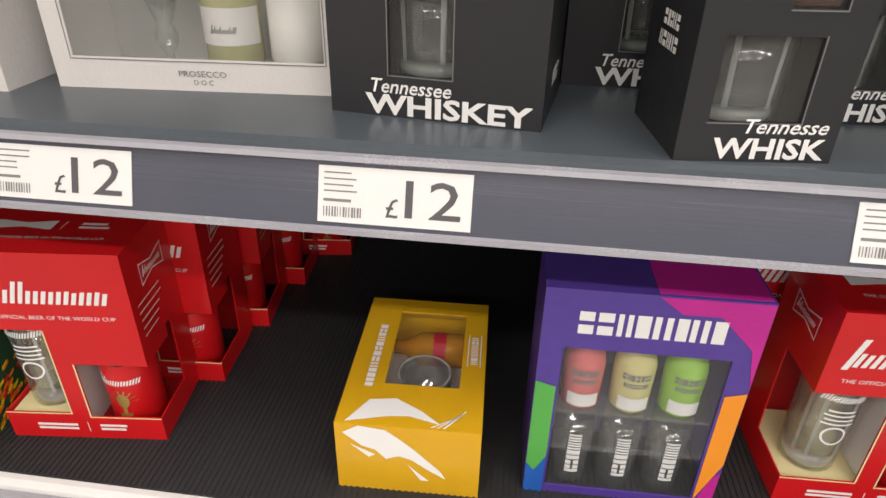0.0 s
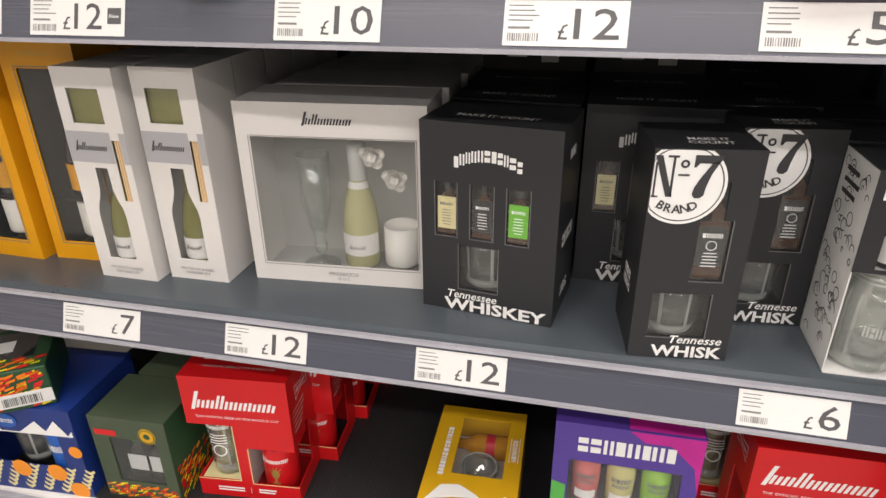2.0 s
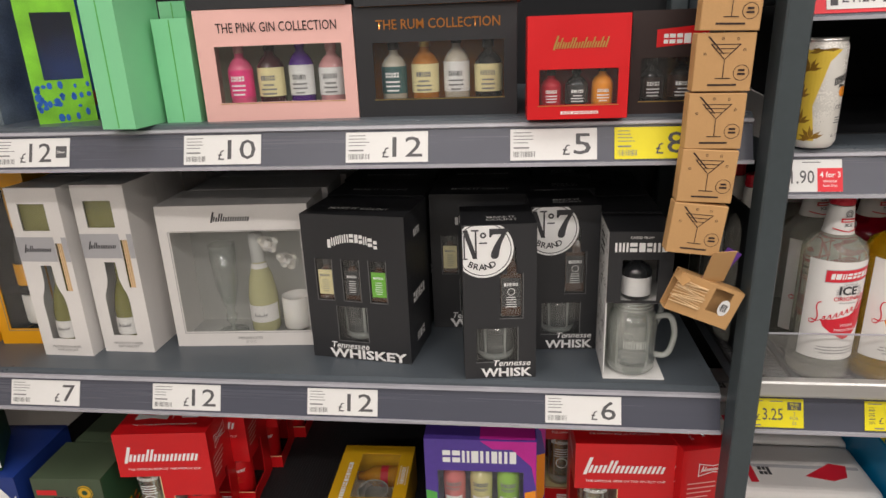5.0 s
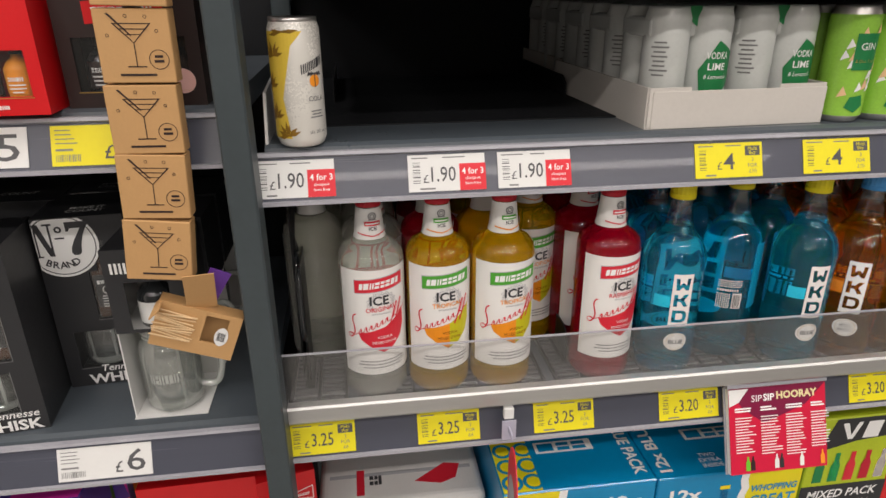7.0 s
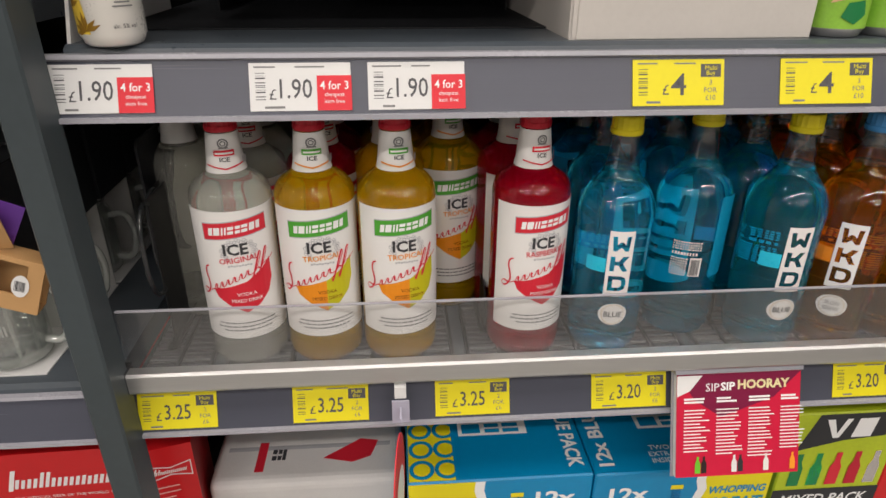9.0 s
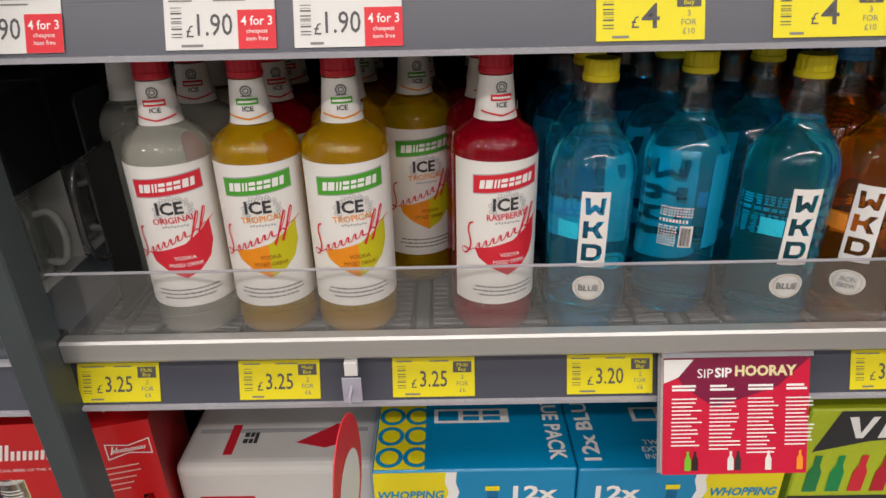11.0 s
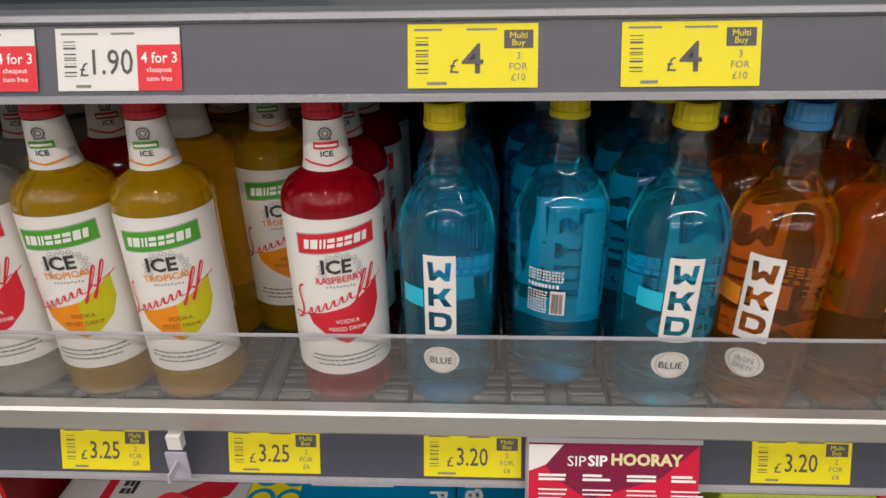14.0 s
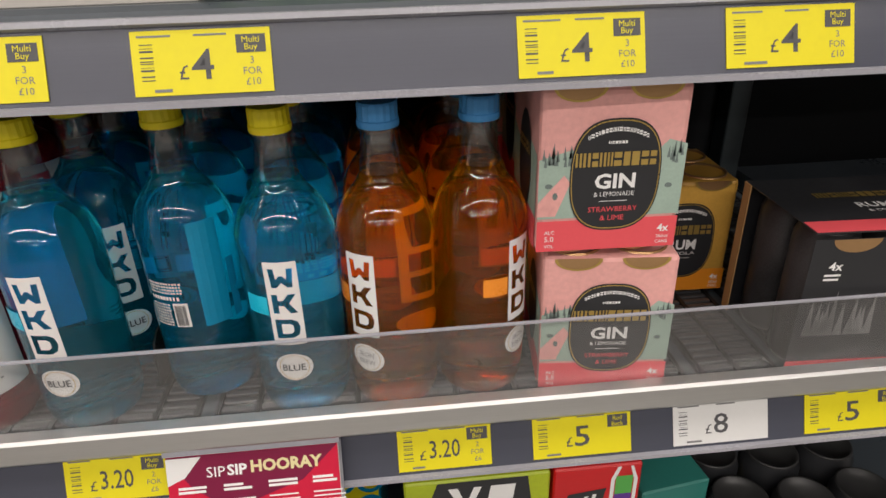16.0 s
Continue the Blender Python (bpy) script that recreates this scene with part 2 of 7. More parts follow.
def cut_panel(outer, holes, islands=(), bend=None, t=0.0004, thick=0.0):
    """A printed panel with shapes cut out of it, facing -y; islands stand free inside the cuts."""
    bm = bmesh.new()
    for loop in (outer, *holes):
        vs = [bm.verts.new((px, -t, pz)) for px, pz in loop]
        for a, b in zip(vs, vs[1:] + vs[:1]):
            bm.edges.new((a, b))
    bmesh.ops.triangle_fill(bm, edges=bm.edges[:], use_beauty=True)
    for loop in islands:
        bm.faces.new([bm.verts.new((px, -t, pz)) for px, pz in loop])
    if thick:
        bmesh.ops.recalc_face_normals(bm, faces=bm.faces[:])
        bmesh.ops.solidify(bm, geom=bm.faces[:], thickness=thick)
    if bend:
        lo, hi = min(v.co.x for v in bm.verts), max(v.co.x for v in bm.verts)
        step = bend * 0.14
        for i in range(math.ceil(lo / step), math.floor(hi / step) + 1):
            bmesh.ops.bisect_plane(bm, geom=bm.verts[:] + bm.edges[:] + bm.faces[:], plane_co=(i * step, 0, 0), plane_no=(1, 0, 0))
        for p in bm.verts:
            u, r = p.co.x / bend, bend + t
            p.co = (r * math.sin(u), -r * math.cos(u), p.co.z)
    bmesh.ops.recalc_face_normals(bm, faces=bm.faces[:])
    return bm


def rect(xa, za, xb, zb):
    return [(xa, za), (xb, za), (xb, zb), (xa, zb)]


def disc(cx, cz, rx, rz=None, n=28):
    rz = rz or rx
    return [(cx + rx * math.cos(2 * math.pi * i / n), cz + rz * math.sin(2 * math.pi * i / n)) for i in range(n)]


def ring(cx, cz, r, w, n=28):
    return [[(cx + q * math.cos(a), cz + q * math.sin(a)) for a, q in ((2 * math.pi * i / n, r), (2 * math.pi * (i + 1) / n, r), (2 * math.pi * (i + 1) / n, r - w), (2 * math.pi * i / n, r - w))] for i in range(n)]


def marks(x, z, w, h, n, arc=0.0, slant=0.0, seed=1):
    """A name drawn as a row of n plain slabs, some split by a slit. arc: how far the middle rises; slant: a running brush line instead."""
    rnd = random.Random(seed * 7 + n)
    out = []
    if slant:
        lean, n = 0.32, n * 2
        tops = [0.75, 0.2] + [rnd.choice((0.14, 0.16, 0.18, 0.18, 0.2, 0.55)) for _ in range(n - 2)]
        pitch = w / n
        for i, top in enumerate(tops):
            a = x - w * 0.5 + i * pitch
            b = a + pitch * (0.8 if i == 0 else 0.62)
            za, zb = z - h * (0.48 if i == 0 else 0.36), z + h * top
            out.append([(a + (za - z) * lean, za), (b + (za - z) * lean, za), (b + (zb - z) * lean, zb), (a + (zb - z) * lean, zb)])
        return out
    ws = [rnd.uniform(0.75, 1.2) for _ in range(n)]
    pos, tot = 0.0, sum(ws)
    for i, wi in enumerate(ws):
        a, b = pos / tot, (pos + wi * 0.8) / tot
        pos += wi
        up = arc * (1 - ((a + b) - 1) ** 2)
        xa, xb, za = x - w / 2 + a * w, x - w / 2 + b * w, z - h / 2 + up
        zb, pick = za + h, rnd.random()
        if pick < 0.45:
            g = (xb - xa) * 0.14
            m = (xa + xb) / 2
            out += [rect(xa, za, m - g, zb), rect(m + g, za, xb, zb)]
        elif pick < 0.8:
            g, m = h * 0.09, (za + zb) / 2
            out += [rect(xa, za, xb, m - g), rect(xa, m + g, xb, zb)]
        else:
            out.append(rect(xa, za, xb, zb))
    return out


def bars(x, z, w, rows, pitch, thick, seed=1, align=-1):
    """Lines of writing too small to read, each as a plain bar."""
    rnd = random.Random(seed)
    out = []
    for i in range(rows):
        ww = w * rnd.uniform(0.6, 1.0)
        xa = x if align < 0 else x - ww / 2
        out.append(rect(xa, z - i * pitch, xa + ww, z - i * pitch + thick))
    return out


# ---- the room, plain, round the shelves ----
solid("floor", block(-4, 5, -7.2, 1.2, -0.1, 0), FLOOR, "plain grey shop floor")
solid("ceiling", block(-4, 5, -7.2, 1.2, 3.3, 3.4), CEIL, "plain white shop ceiling")
solid("wall_north", block(-4, 5, 0.62, 0.7, 0, 3.3), WALLP, "plain wall behind the shelving")
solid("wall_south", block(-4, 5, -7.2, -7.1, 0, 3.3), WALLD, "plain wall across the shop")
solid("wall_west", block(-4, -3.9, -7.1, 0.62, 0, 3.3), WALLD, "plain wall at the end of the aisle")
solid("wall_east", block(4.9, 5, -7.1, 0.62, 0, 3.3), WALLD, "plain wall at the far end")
first = None
for lx in LAMP_X:
    if first is None:
        first = thing("ceiling_light", pose(lx, -0.65, 3.14), "white linear ceiling light fitting", "ceiling light", "ceiling lights")
        part("housing", block(-0.075, 0.075, -0.58, 0.58, 0.0, 0.16, 0.006), LAMP_BODY, first)
    else:
        copy_thing(first, pose(lx, -0.65, 3.14))
first = None
for ly in LAMP_Y:
    if first is None:
        first = thing("ceiling_light", pose(0.3, ly, 3.14), "long white linear ceiling light fitting", "ceiling light", "long ceiling lights")
        part("housing", block(-3.32, 3.32, -0.09, 0.09, 0.0, 0.16, 0.006), LAMP_BODY, first)
    else:
        copy_thing(first, pose(0.3, ly, 3.14))

# ---- shelving ----
Z_L1, Z_L2, Z_L3 = 1.293, 0.914, 0.56
Z_R0, Z_R1, Z_R2, Z_R3 = 1.452, 1.25, 0.925, 0.56
XL0, XL1 = -1.342, -0.017
XR0, XR1 = 0.018, 1.298


def upright(x, label, x0=-0.016, x1=0.016, y0=0.0, y1=0.055):
    up = thing("shelf_upright", pose(x, 0, 0), label, "shelf upright", "shelf uprights")
    part("front_face", block(x0, x1, y0, y1, 0, 2.1, 0.002), POST, up)
    part("rear_post", block(-0.016, 0.016, 0.52, 0.56, 0.0, 2.1, 0.002), POST, up)


upright(0.0, "dark grey steel upright between two shelf bays", -0.0145, 0.0135, -0.036, 0.002)
upright(-1.382, "dark grey steel upright at the end of the shelving")
upright(1.318, "dark grey steel upright between two shelf bays", -0.014, 0.014, -0.036, 0.002)
# panel coloured near-black so the shelf recesses stay in shade
solid("back_panel", block(XL0 + 0.02, 2.6, 0.562, 0.575, 0.1, 2.1), DARK, "steel back panel of the shelving, near-black to hold the shade", "back panel")


def shelf(x0, x1, z, label, white=False, drop=0.045, depth=0.54, name="shelf", front=0.0, over=0.0):
    """A steel shelf with a rounded front nose and a sloping ticket channel with a clear plastic lip."""
    s = thing(name, pose(0, front, z), label, "shelf", "shelves")
    depth -= front
    body = WHITE_METAL if white else SHELF
    part("deck", extrude_profile([(0.028, 0), (0.022, -0.003), (0.02, -0.01), (0.02, -drop), (0.05, -drop), (0.06, -0.03), (depth, -0.03), (depth, 0)], x0, x1), body, s)
    top, bot = (0.0165, -0.0095), (0.0, -0.0535)
    part("ticket_channel", extrude_profile([(top[0], top[1]), (bot[0], bot[1]), (bot[0] + 0.0195, bot[1]), (0.0195, top[1])], x0 + 0.001 - over, x1 - 0.001), LIP if white else STRIP, s)
    part("plastic_lip", extrude_profile([(0.0125, -0.006), (0.0115, -0.0095), (0.016, -0.012), (0.0195, -0.009), (0.0195, -0.006)], x0 + 0.001 - over, x1 - 0.001), LIP, s)
    part("plastic_lip", extrude_profile([(-0.0045, -0.0535), (-0.0045, -0.0575), (0.0195, -0.0575), (0.0195, -0.0535)], x0 + 0.001 - over, x1 - 0.001), LIP, s)
    return s


shelf(XL0, XL1, Z_L1, "grey steel shelf holding gift sets")
shelf(XL0, XL1, Z_L2, "grey steel shelf holding boxed gift sets")
shelf(XL0, XL1, Z_L3, "white-edged bottom shelf with black matting", white=True, front=-0.04)
shelf(XR0, XR1, Z_R0, "upper grey shelf with a red ticket strip", over=0.016)
shelf(XR0, XR1, Z_R1, "grey steel shelf, half empty, with cans", over=0.016)
shelf(XR0, XR1, Z_R2 - 0.006, "grey steel shelf with rollers and an acrylic guard", over=0.016)
shelf(XR0, XR1, Z_R3, "lower grey shelf with multipacks")
for x0, x1, z in ((XR1 + 0.04, 2.6, Z_R1), (XR1 + 0.04, 2.6, Z_R2), (XR1 + 0.04, 2.6, Z_R3)):
    shelf(x0, x1, z, "grey steel shelf of the next bay")

# matting on the bottom shelf: one sheet with raised ribs
mat_thing = thing("shelf_mat", pose(0, 0, Z_L3), "black ribbed rubber mat lying on the shelf", "shelf mat")
part("sheet", block(XL0 + 0.005, XL1 - 0.005, -0.006, 0.54, 0.0003, 0.002), MAT_BLACK, mat_thing)
mat_bm = bmesh.new()
for i in range(221):
    block(XL0 + 0.007 + i * 0.0059, XL0 + 0.0098 + i * 0.0059, -0.005, 0.539, 0.002, 0.0032, bm=mat_bm)
tagged(part("rib_sheet", mat_bm, MAT_BLACK, mat_thing), kind="stuff")

# added black sheet: paints the upper shelf's shade on the rear of the deck
dark_sheet = thing("shelf_mat", pose(0, 0, Z_R1), "added black sheet painting the shade at the shelf's rear", "shelf mat")
part("sheet", block(XR0 + 0.004, XR1 - 0.004, 0.11, 0.54, 0.0003, 0.0018), DARK, dark_sheet)
rb = thing("shelf_bracket", pose(XR0 + 0.002, 0, Z_R1), "white plastic shelf end bracket", "shelf bracket")
part("plate", extrude_profile([(0.03, 0.0), (0.05, 0.05), (0.3, 0.07), (0.3, 0.0)], -0.0015, 0.0015), WHITE_METAL, rb)

# cupboard side at the end of the bay
cup = thing("cupboard", pose(-1.44, 0, 0), "white panelled cupboard with a recessed steel handle", "cupboard")
part("panel", block(-0.3, 0, -0.068, 0.172, 0, 2.3, 0.003), WHITE_PANEL, cup)
part("panel", block(-0.3, -0.001, 0.176, 0.6, 0, 2.3, 0.003), WHITE_PANEL, cup)
cdoor = part("door", holed(1.2, 2.3, 0.02, [(0.028, 0.775, 0.085, 0.89)]), WHITE_PANEL, cup, m=pose(-0.001, -0.072, 0, 0, 0, -90))
hb = holed(0.063, 0.121, 0.004, [(0.009, 0.009, 0.054, 0.112)])
part("handle_frame", hb, STEEL, cdoor, "brushed steel handle frame", m=pose(0.025, -0.004, 0.772))
part("handle_cup", block(0.028, 0.085, 0.012, 0.03, 0.775, 0.89), STEEL, cdoor)
part("plinth", block(0.001, 0.03, -1.2, 0.1, 0, 0.42, 0.003), WHITE_METAL, cup)


def tube(points, r, name, material, parent=None, label="", category="", m=None):
    cu = bpy.data.curves.new(name, "CURVE")
    cu.dimensions, cu.bevel_depth, cu.bevel_resolution, cu.resolution_u = "3D", r, 2, 6
    sp = cu.splines.new("BEZIER")
    sp.bezier_points.add(len(points) - 1)
    for bp, p in zip(sp.bezier_points, points):
        bp.co, bp.handle_left_type, bp.handle_right_type = p, "AUTO", "AUTO"
    tmp = bpy.data.objects.new("tmp", cu)
    scene.collection.objects.link(tmp)
    me = bpy.data.meshes.new_from_object(tmp.evaluated_get(bpy.context.evaluated_depsgraph_get()))
    bpy.data.objects.remove(tmp)
    me.materials.clear()
    o = part(name, me, material, parent, smooth=True, m=m)
    return tagged(o, label, category) if label else o


tube([(-1.437, 0.196, 1.25), (-1.437, 0.19, 1.2), (-1.437, 0.155, 1.12), (-1.437, 0.082, 1.059), (-1.437, 0.015, 1.042), (-1.437, -0.022, 1.087), (-1.437, -0.04, 1.2), (-1.437, -0.05, 1.6), (-1.437, -0.05, 2.28)], 0.0022, "cable", RUBBER_BLACK, None, "thin black cable looping over the white cupboard", "cable")
brk = thing("shelf_bracket", pose(-1.343, 0, 1.29), "white steel shelf bracket at the bay's end", "shelf bracket")
part("plate", extrude_profile([(0.0, 0.0), (0.0, -0.07), (0.12, -0.07), (0.4, -0.03), (0.4, 0)], -0.004, 0.0), WHITE_METAL, brk)


# ---- price tickets ----
def barcode(x, z, w, h, n=14, seed=1):
    rnd = random.Random(seed)
    out, p = [], x
    for i in range(n):
        bw = w / n * rnd.uniform(0.25, 0.75)
        out.append(rect(p, z, p + bw, z + h))
        p += w / n
    return out


def ticket(x0, x1, zs, style, price, right="", seed=1, dy=0.0):
    w, h = x1 - x0, 0.039
    words = {"white": "white paper price ticket reading £", "big": "white paper price ticket reading £", "bigyellow": "yellow paper price ticket reading £", "yellow": "yellow paper price ticket reading £", "offer": "white price ticket with red corner reading £"}[style]
    tk = thing("price_ticket", pose(x0, dy, zs - 0.0535, -20.6, 0, 0) @ pose(0, 0, 0.003), words + price, "price ticket", "price tickets")
    paper = YELLOW if style in ("yellow", "bigyellow") else PAPER
    card = part("card", block(0, w, -0.0012, -0.0004, 0, h), paper, tk)
    yy = -0.0015

    def mark(shapes, m=TICKET_INK):
        part("print", flat(shapes, 0.0003, y=-0.0012), m, card)
    if style in ("big", "bigyellow"):
        mark(bars(0.004, h - 0.005, w * 0.26, 4, 0.0042, 0.001, seed) + barcode(0.004, 0.004, w * 0.26, 0.007, 14, seed) + [rect(0.004, 0.0145, w * 0.22, 0.0165)], INK_GREY)
        n = len(price)
        pw = (0.021 if n == 1 else 0.0385 if not right else 0.033)
        lettering(price, card, w * 0.96 - pw / 2 - (0.022 if right else 0.003), 0.0195, 0.037, TICKET_INK, width=pw, y=yy, bold=0.004)
        lettering("£", card, w * 0.96 - pw - 0.009 - (0.022 if right else 0.003), 0.0125, 0.019, TICKET_INK, y=yy, bold=0.004)
        if right:
            part("print", flat([rect(w - 0.02, 0.012, w - 0.004, 0.028)], 0.0003, y=-0.0012), TICKET_INK, card)
            lettering(right, card, w - 0.012, 0.02, 0.006, WHITE_INK, y=yy - 0.0003)
    else:
        mark(bars(0.004, h - 0.004, w * 0.3, 1, 0.003, 0.0012, seed) + bars(w * 0.45, h - 0.004, w * 0.3, 1, 0.003, 0.0012, seed + 3) + bars(0.012, 0.002, w * 0.2, 1, 0.003, 0.0018, seed + 5), INK_GREY)
        mark([rect(0.005, 0.009 + i * 0.0019 + 0.0003 * (i % 3), 0.013, 0.0096 + i * 0.0019 + 0.0005 * (i % 2)) for i in range(12)], TICKET_INK)
        big = len(price) < 3
        cx = w * (0.5 if big else 0.5 if style == "yellow" else 0.455)
        lettering(price, card, cx, 0.018, 0.026 if big else 0.0225, TICKET_INK, width=0.0135 if big else 0.0265, y=yy, bold=0.006)
        lettering("£", card, cx - (0.0115 if big else 0.019), 0.0135, 0.0125, TICKET_INK, y=yy)
        if style == "yellow" and right:
            part("print", flat([rect(w - 0.021, 0.024, w - 0.003, 0.035)], 0.0003, y=-0.0012), TICKET_INK, card)
            a, b, *rest = right.split("|")
            lettering(a, card, w - 0.012, 0.0318, 0.0055, YELLOW, y=yy - 0.0003)
            lettering(b, card, w - 0.012, 0.0268, 0.0055, YELLOW, y=yy - 0.0003)
            for i, r in enumerate(rest):
                lettering(r, card, w - 0.012, 0.0195 - i * 0.0065, 0.0062, INK_GREY, y=yy)
        if style == "offer":
            patch = part("print", flat([rect(w - 0.028, 0.0, w + 0.0005, 0.0285)], 0.0004, y=-0.0012), RED_TICKET, card)
            lettering("4 for 3", card, w - 0.0137, 0.0205, 0.0095, WHITE_INK, width=0.0235, y=yy - 0.0004, bold=0.01)
            lettering("cheapest", card, w - 0.0137, 0.0125, 0.0046, WHITE_INK, y=yy - 0.0004)
            lettering("item free", card, w - 0.0137, 0.0075, 0.0046, WHITE_INK, y=yy - 0.0004)
    return tk


for i, (a, b, p) in enumerate([(-1.337, -1.213, "7"), (-1.096, -0.979, "7"), (-0.857, -0.747, "12"), (-0.61, -0.503, "12"), (-0.258, -0.152, "6")]):
    ticket(a, b, Z_L2, "big", p, seed=i)
for i, (a, b, p, r) in enumerate([(-1.335, -1.214, "10", ""), (-1.171, -1.055, "6", "New"), (-1.018, -0.904, "12", "New"), (-0.739, -0.632, "10", ""), (-0.518, -0.411, "12", ""), (-0.307, -0.201, "5", "")]):
    ticket(a, b, Z_L1, "big", p, r, seed=i + 7)
ticket(-0.18, -0.09, Z_L1, "bigyellow", "8", "", seed=31)
ticket(-1.30, -1.195, Z_L3 - 0.008, "big", "5", seed=41, dy=-0.047)
for i, (a, b) in enumerate([(0.006, 0.088), (0.165, 0.248), (0.262, 0.343)]):
    ticket(a, b, Z_R1, "offer", "1.90", seed=i + 50)
for i, (a, b) in enumerate([(0.488, 0.569), (0.62, 0.704), (0.859, 0.943), (0.998, 1.087)]):
    ticket(a, b, Z_R1, "yellow", "4", "Multi|Buy|3|FOR|£10", seed=i + 60)
for i, (a, b, st, p, r) in enumerate([(0.01, 0.09, "yellow", "3.25", "Multi|Buy|2|FOR|£6"), (0.168, 0.247, "yellow", "3.25", "Multi|Buy|2|FOR|£6"), (0.318, 0.398, "yellow", "3.25", "Multi|Buy|2|FOR|£6"), (0.488, 0.571, "yellow", "3.20", "Multi|Buy|2|FOR|£6"), (0.763, 0.844, "yellow", "3.20", "Multi|Buy|2|FOR|£6"), (0.881, 0.969, "yellow", "5", "Roll|Back"), (1.008, 1.096, "white", "8", ""), (1.131, 1.222, "yellow", "5", "Roll|Back")]):
    ticket(a, b, Z_R2 - 0.006, st, p, r, seed=i + 70)
red = thing("ticket_strip", pose(XR0 + 0.002, 0.0, Z_R0 - 0.0535, -20.6, 0, 0) @ pose(0, 0, 0.003), "red promotional strip with white tickets on the shelf edge", "ticket strip")
part("band", block(0, XR1 - XR0 - 0.004, -0.0012, -0.0004, 0, 0.039), RED_TICKET, red)
for sx in (0.02, 0.162, 0.36, 0.52, 0.7):
    c = part("card", block(sx, sx + 0.082, -0.0022, -0.0014, 0.004, 0.03), PAPER, red)
    part("print", flat([rect(sx + 0.004, 0.008, sx + 0.012, 0.026), rect(sx + 0.058, 0.01, sx + 0.078, 0.02)], 0.0003, y=-0.0022), INK, c)
    lettering("£1.20", c, sx + 0.034, 0.017, 0.018, INK, width=0.036, y=-0.0026)
lettering("MIX &", red, 0.134, 0.0305, 0.0125, WHITE_INK, y=-0.0018, bold=0.02)
lettering("MATCH", red, 0.134, 0.0195, 0.0125, WHITE_INK, width=0.048, y=-0.0018, bold=0.02)

# ---- cartons ----
BLACK_CARD = mat("black_satin_card", (0.026, 0.027, 0.03), 0.4, vary=0.12, scale=12, bump=0.08)
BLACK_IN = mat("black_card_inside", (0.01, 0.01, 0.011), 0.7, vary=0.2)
WHITE_CARD = mat("white_textured_card", (0.74, 0.72, 0.7), 0.55, vary=0.06, scale=25, bump=0.5)
GREY_PRINT = mat("pale_grey_print", (0.42, 0.42, 0.44), 0.5, vary=0.05)
GREY_IN = mat("silver_grey_card", (0.5, 0.5, 0.48), 0.55, vary=0.08)
YELLOW_CARD = mat("orange_yellow_card", (0.78, 0.36, 0.005), 0.42, vary=0.08)
RED_CARD = mat("bright_red_card", (0.62, 0.008, 0.012), 0.38, vary=0.1, coat=0.2)
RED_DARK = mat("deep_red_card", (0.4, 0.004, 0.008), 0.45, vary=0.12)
GOLD_CARD = mat("golden_yellow_card", (0.7, 0.4, 0.012), 0.36, vary=0.1, coat=0.2)
PURPLE_CARD = mat("indigo_purple_card", (0.085, 0.045, 0.3), 0.35, vary=0.2, scale=8, coat=0.2)
PINK_CARD = mat("pale_pink_card", (0.78, 0.46, 0.42), 0.5, vary=0.05)
MINT_CARD = mat("mint_green_card", (0.22, 0.62, 0.32), 0.5, vary=0.05)
BROWN_CARD = mat("dark_brown_card", (0.03, 0.018, 0.017), 0.4, vary=0.1)
BLUE_CARD = mat("deep_blue_card", (0.012, 0.035, 0.2), 0.38, vary=0.15)
GREEN_CARD = mat("olive_green_card", (0.06, 0.085, 0.05), 0.5, vary=0.2)
ORANGE_PRINT = mat("orange_print", (0.8, 0.2, 0.01), 0.45, vary=0.25, scale=60)
COPPER = mat("copper_foil", (0.6, 0.24, 0.06), 0.28, metal=0.8, vary=0.15)
GOLD_FOIL = mat("gold_foil", (0.6, 0.42, 0.12), 0.3, metal=0.7, vary=0.1)
KRAFT = mat("brown_kraft_card", (0.5, 0.29, 0.12), 0.65, vary=0.1, scale=30, bump=0.2)
CORRUGATED = mat("white_corrugated_card", (0.6, 0.57, 0.53), 0.65, vary=0.07, scale=18, bump=0.25)
PURPLE_TISSUE = mat("purple_print", (0.13, 0.04, 0.3), 0.5, vary=0.1)
GREEN_PRINT = mat("leaf_green_print", (0.1, 0.42, 0.08), 0.45, vary=0.1)
LIME_PRINT = mat("lime_print", (0.5, 0.62, 0.02), 0.45, vary=0.1)
MAGENTA_PRINT = mat("magenta_print", (0.5, 0.02, 0.28), 0.4, vary=0.2)
ORANGE_FLAT = mat("flat_orange_print", (0.85, 0.3, 0.02), 0.45, vary=0.05)
CREAM = mat("cream_label", (0.74, 0.66, 0.36), 0.5, vary=0.08)
APPLE = mat("apple_green_label", (0.16, 0.52, 0.03), 0.45, vary=0.06)
CHAR = mat("charcoal_label", (0.03, 0.03, 0.032), 0.45, vary=0.1)
PINK_PRINT = mat("coral_pink_print", (0.82, 0.1, 0.12), 0.42, vary=0.06)
WOOD_REED = mat("pale_reed_wood", (0.72, 0.52, 0.3), 0.6, vary=0.2, stretch=(8, 8, 0.5))
WAX = mat("white_wax", (0.78, 0.76, 0.72), 0.45, vary=0.04, sub=0.1)
AMBER = mat("amber_spirit", (0.8, 0.38, 0.03), 0.04, vary=0, trans=0.5, ior=1.36)
WHISKEY = mat("dark_whiskey_glass", (0.05, 0.018, 0.006), 0.08, vary=0.2, coat=0.6)
PALE_WINE = mat("pale_sparkling_wine", (0.66, 0.64, 0.36), 0.06, vary=0, trans=0.35, ior=1.35)
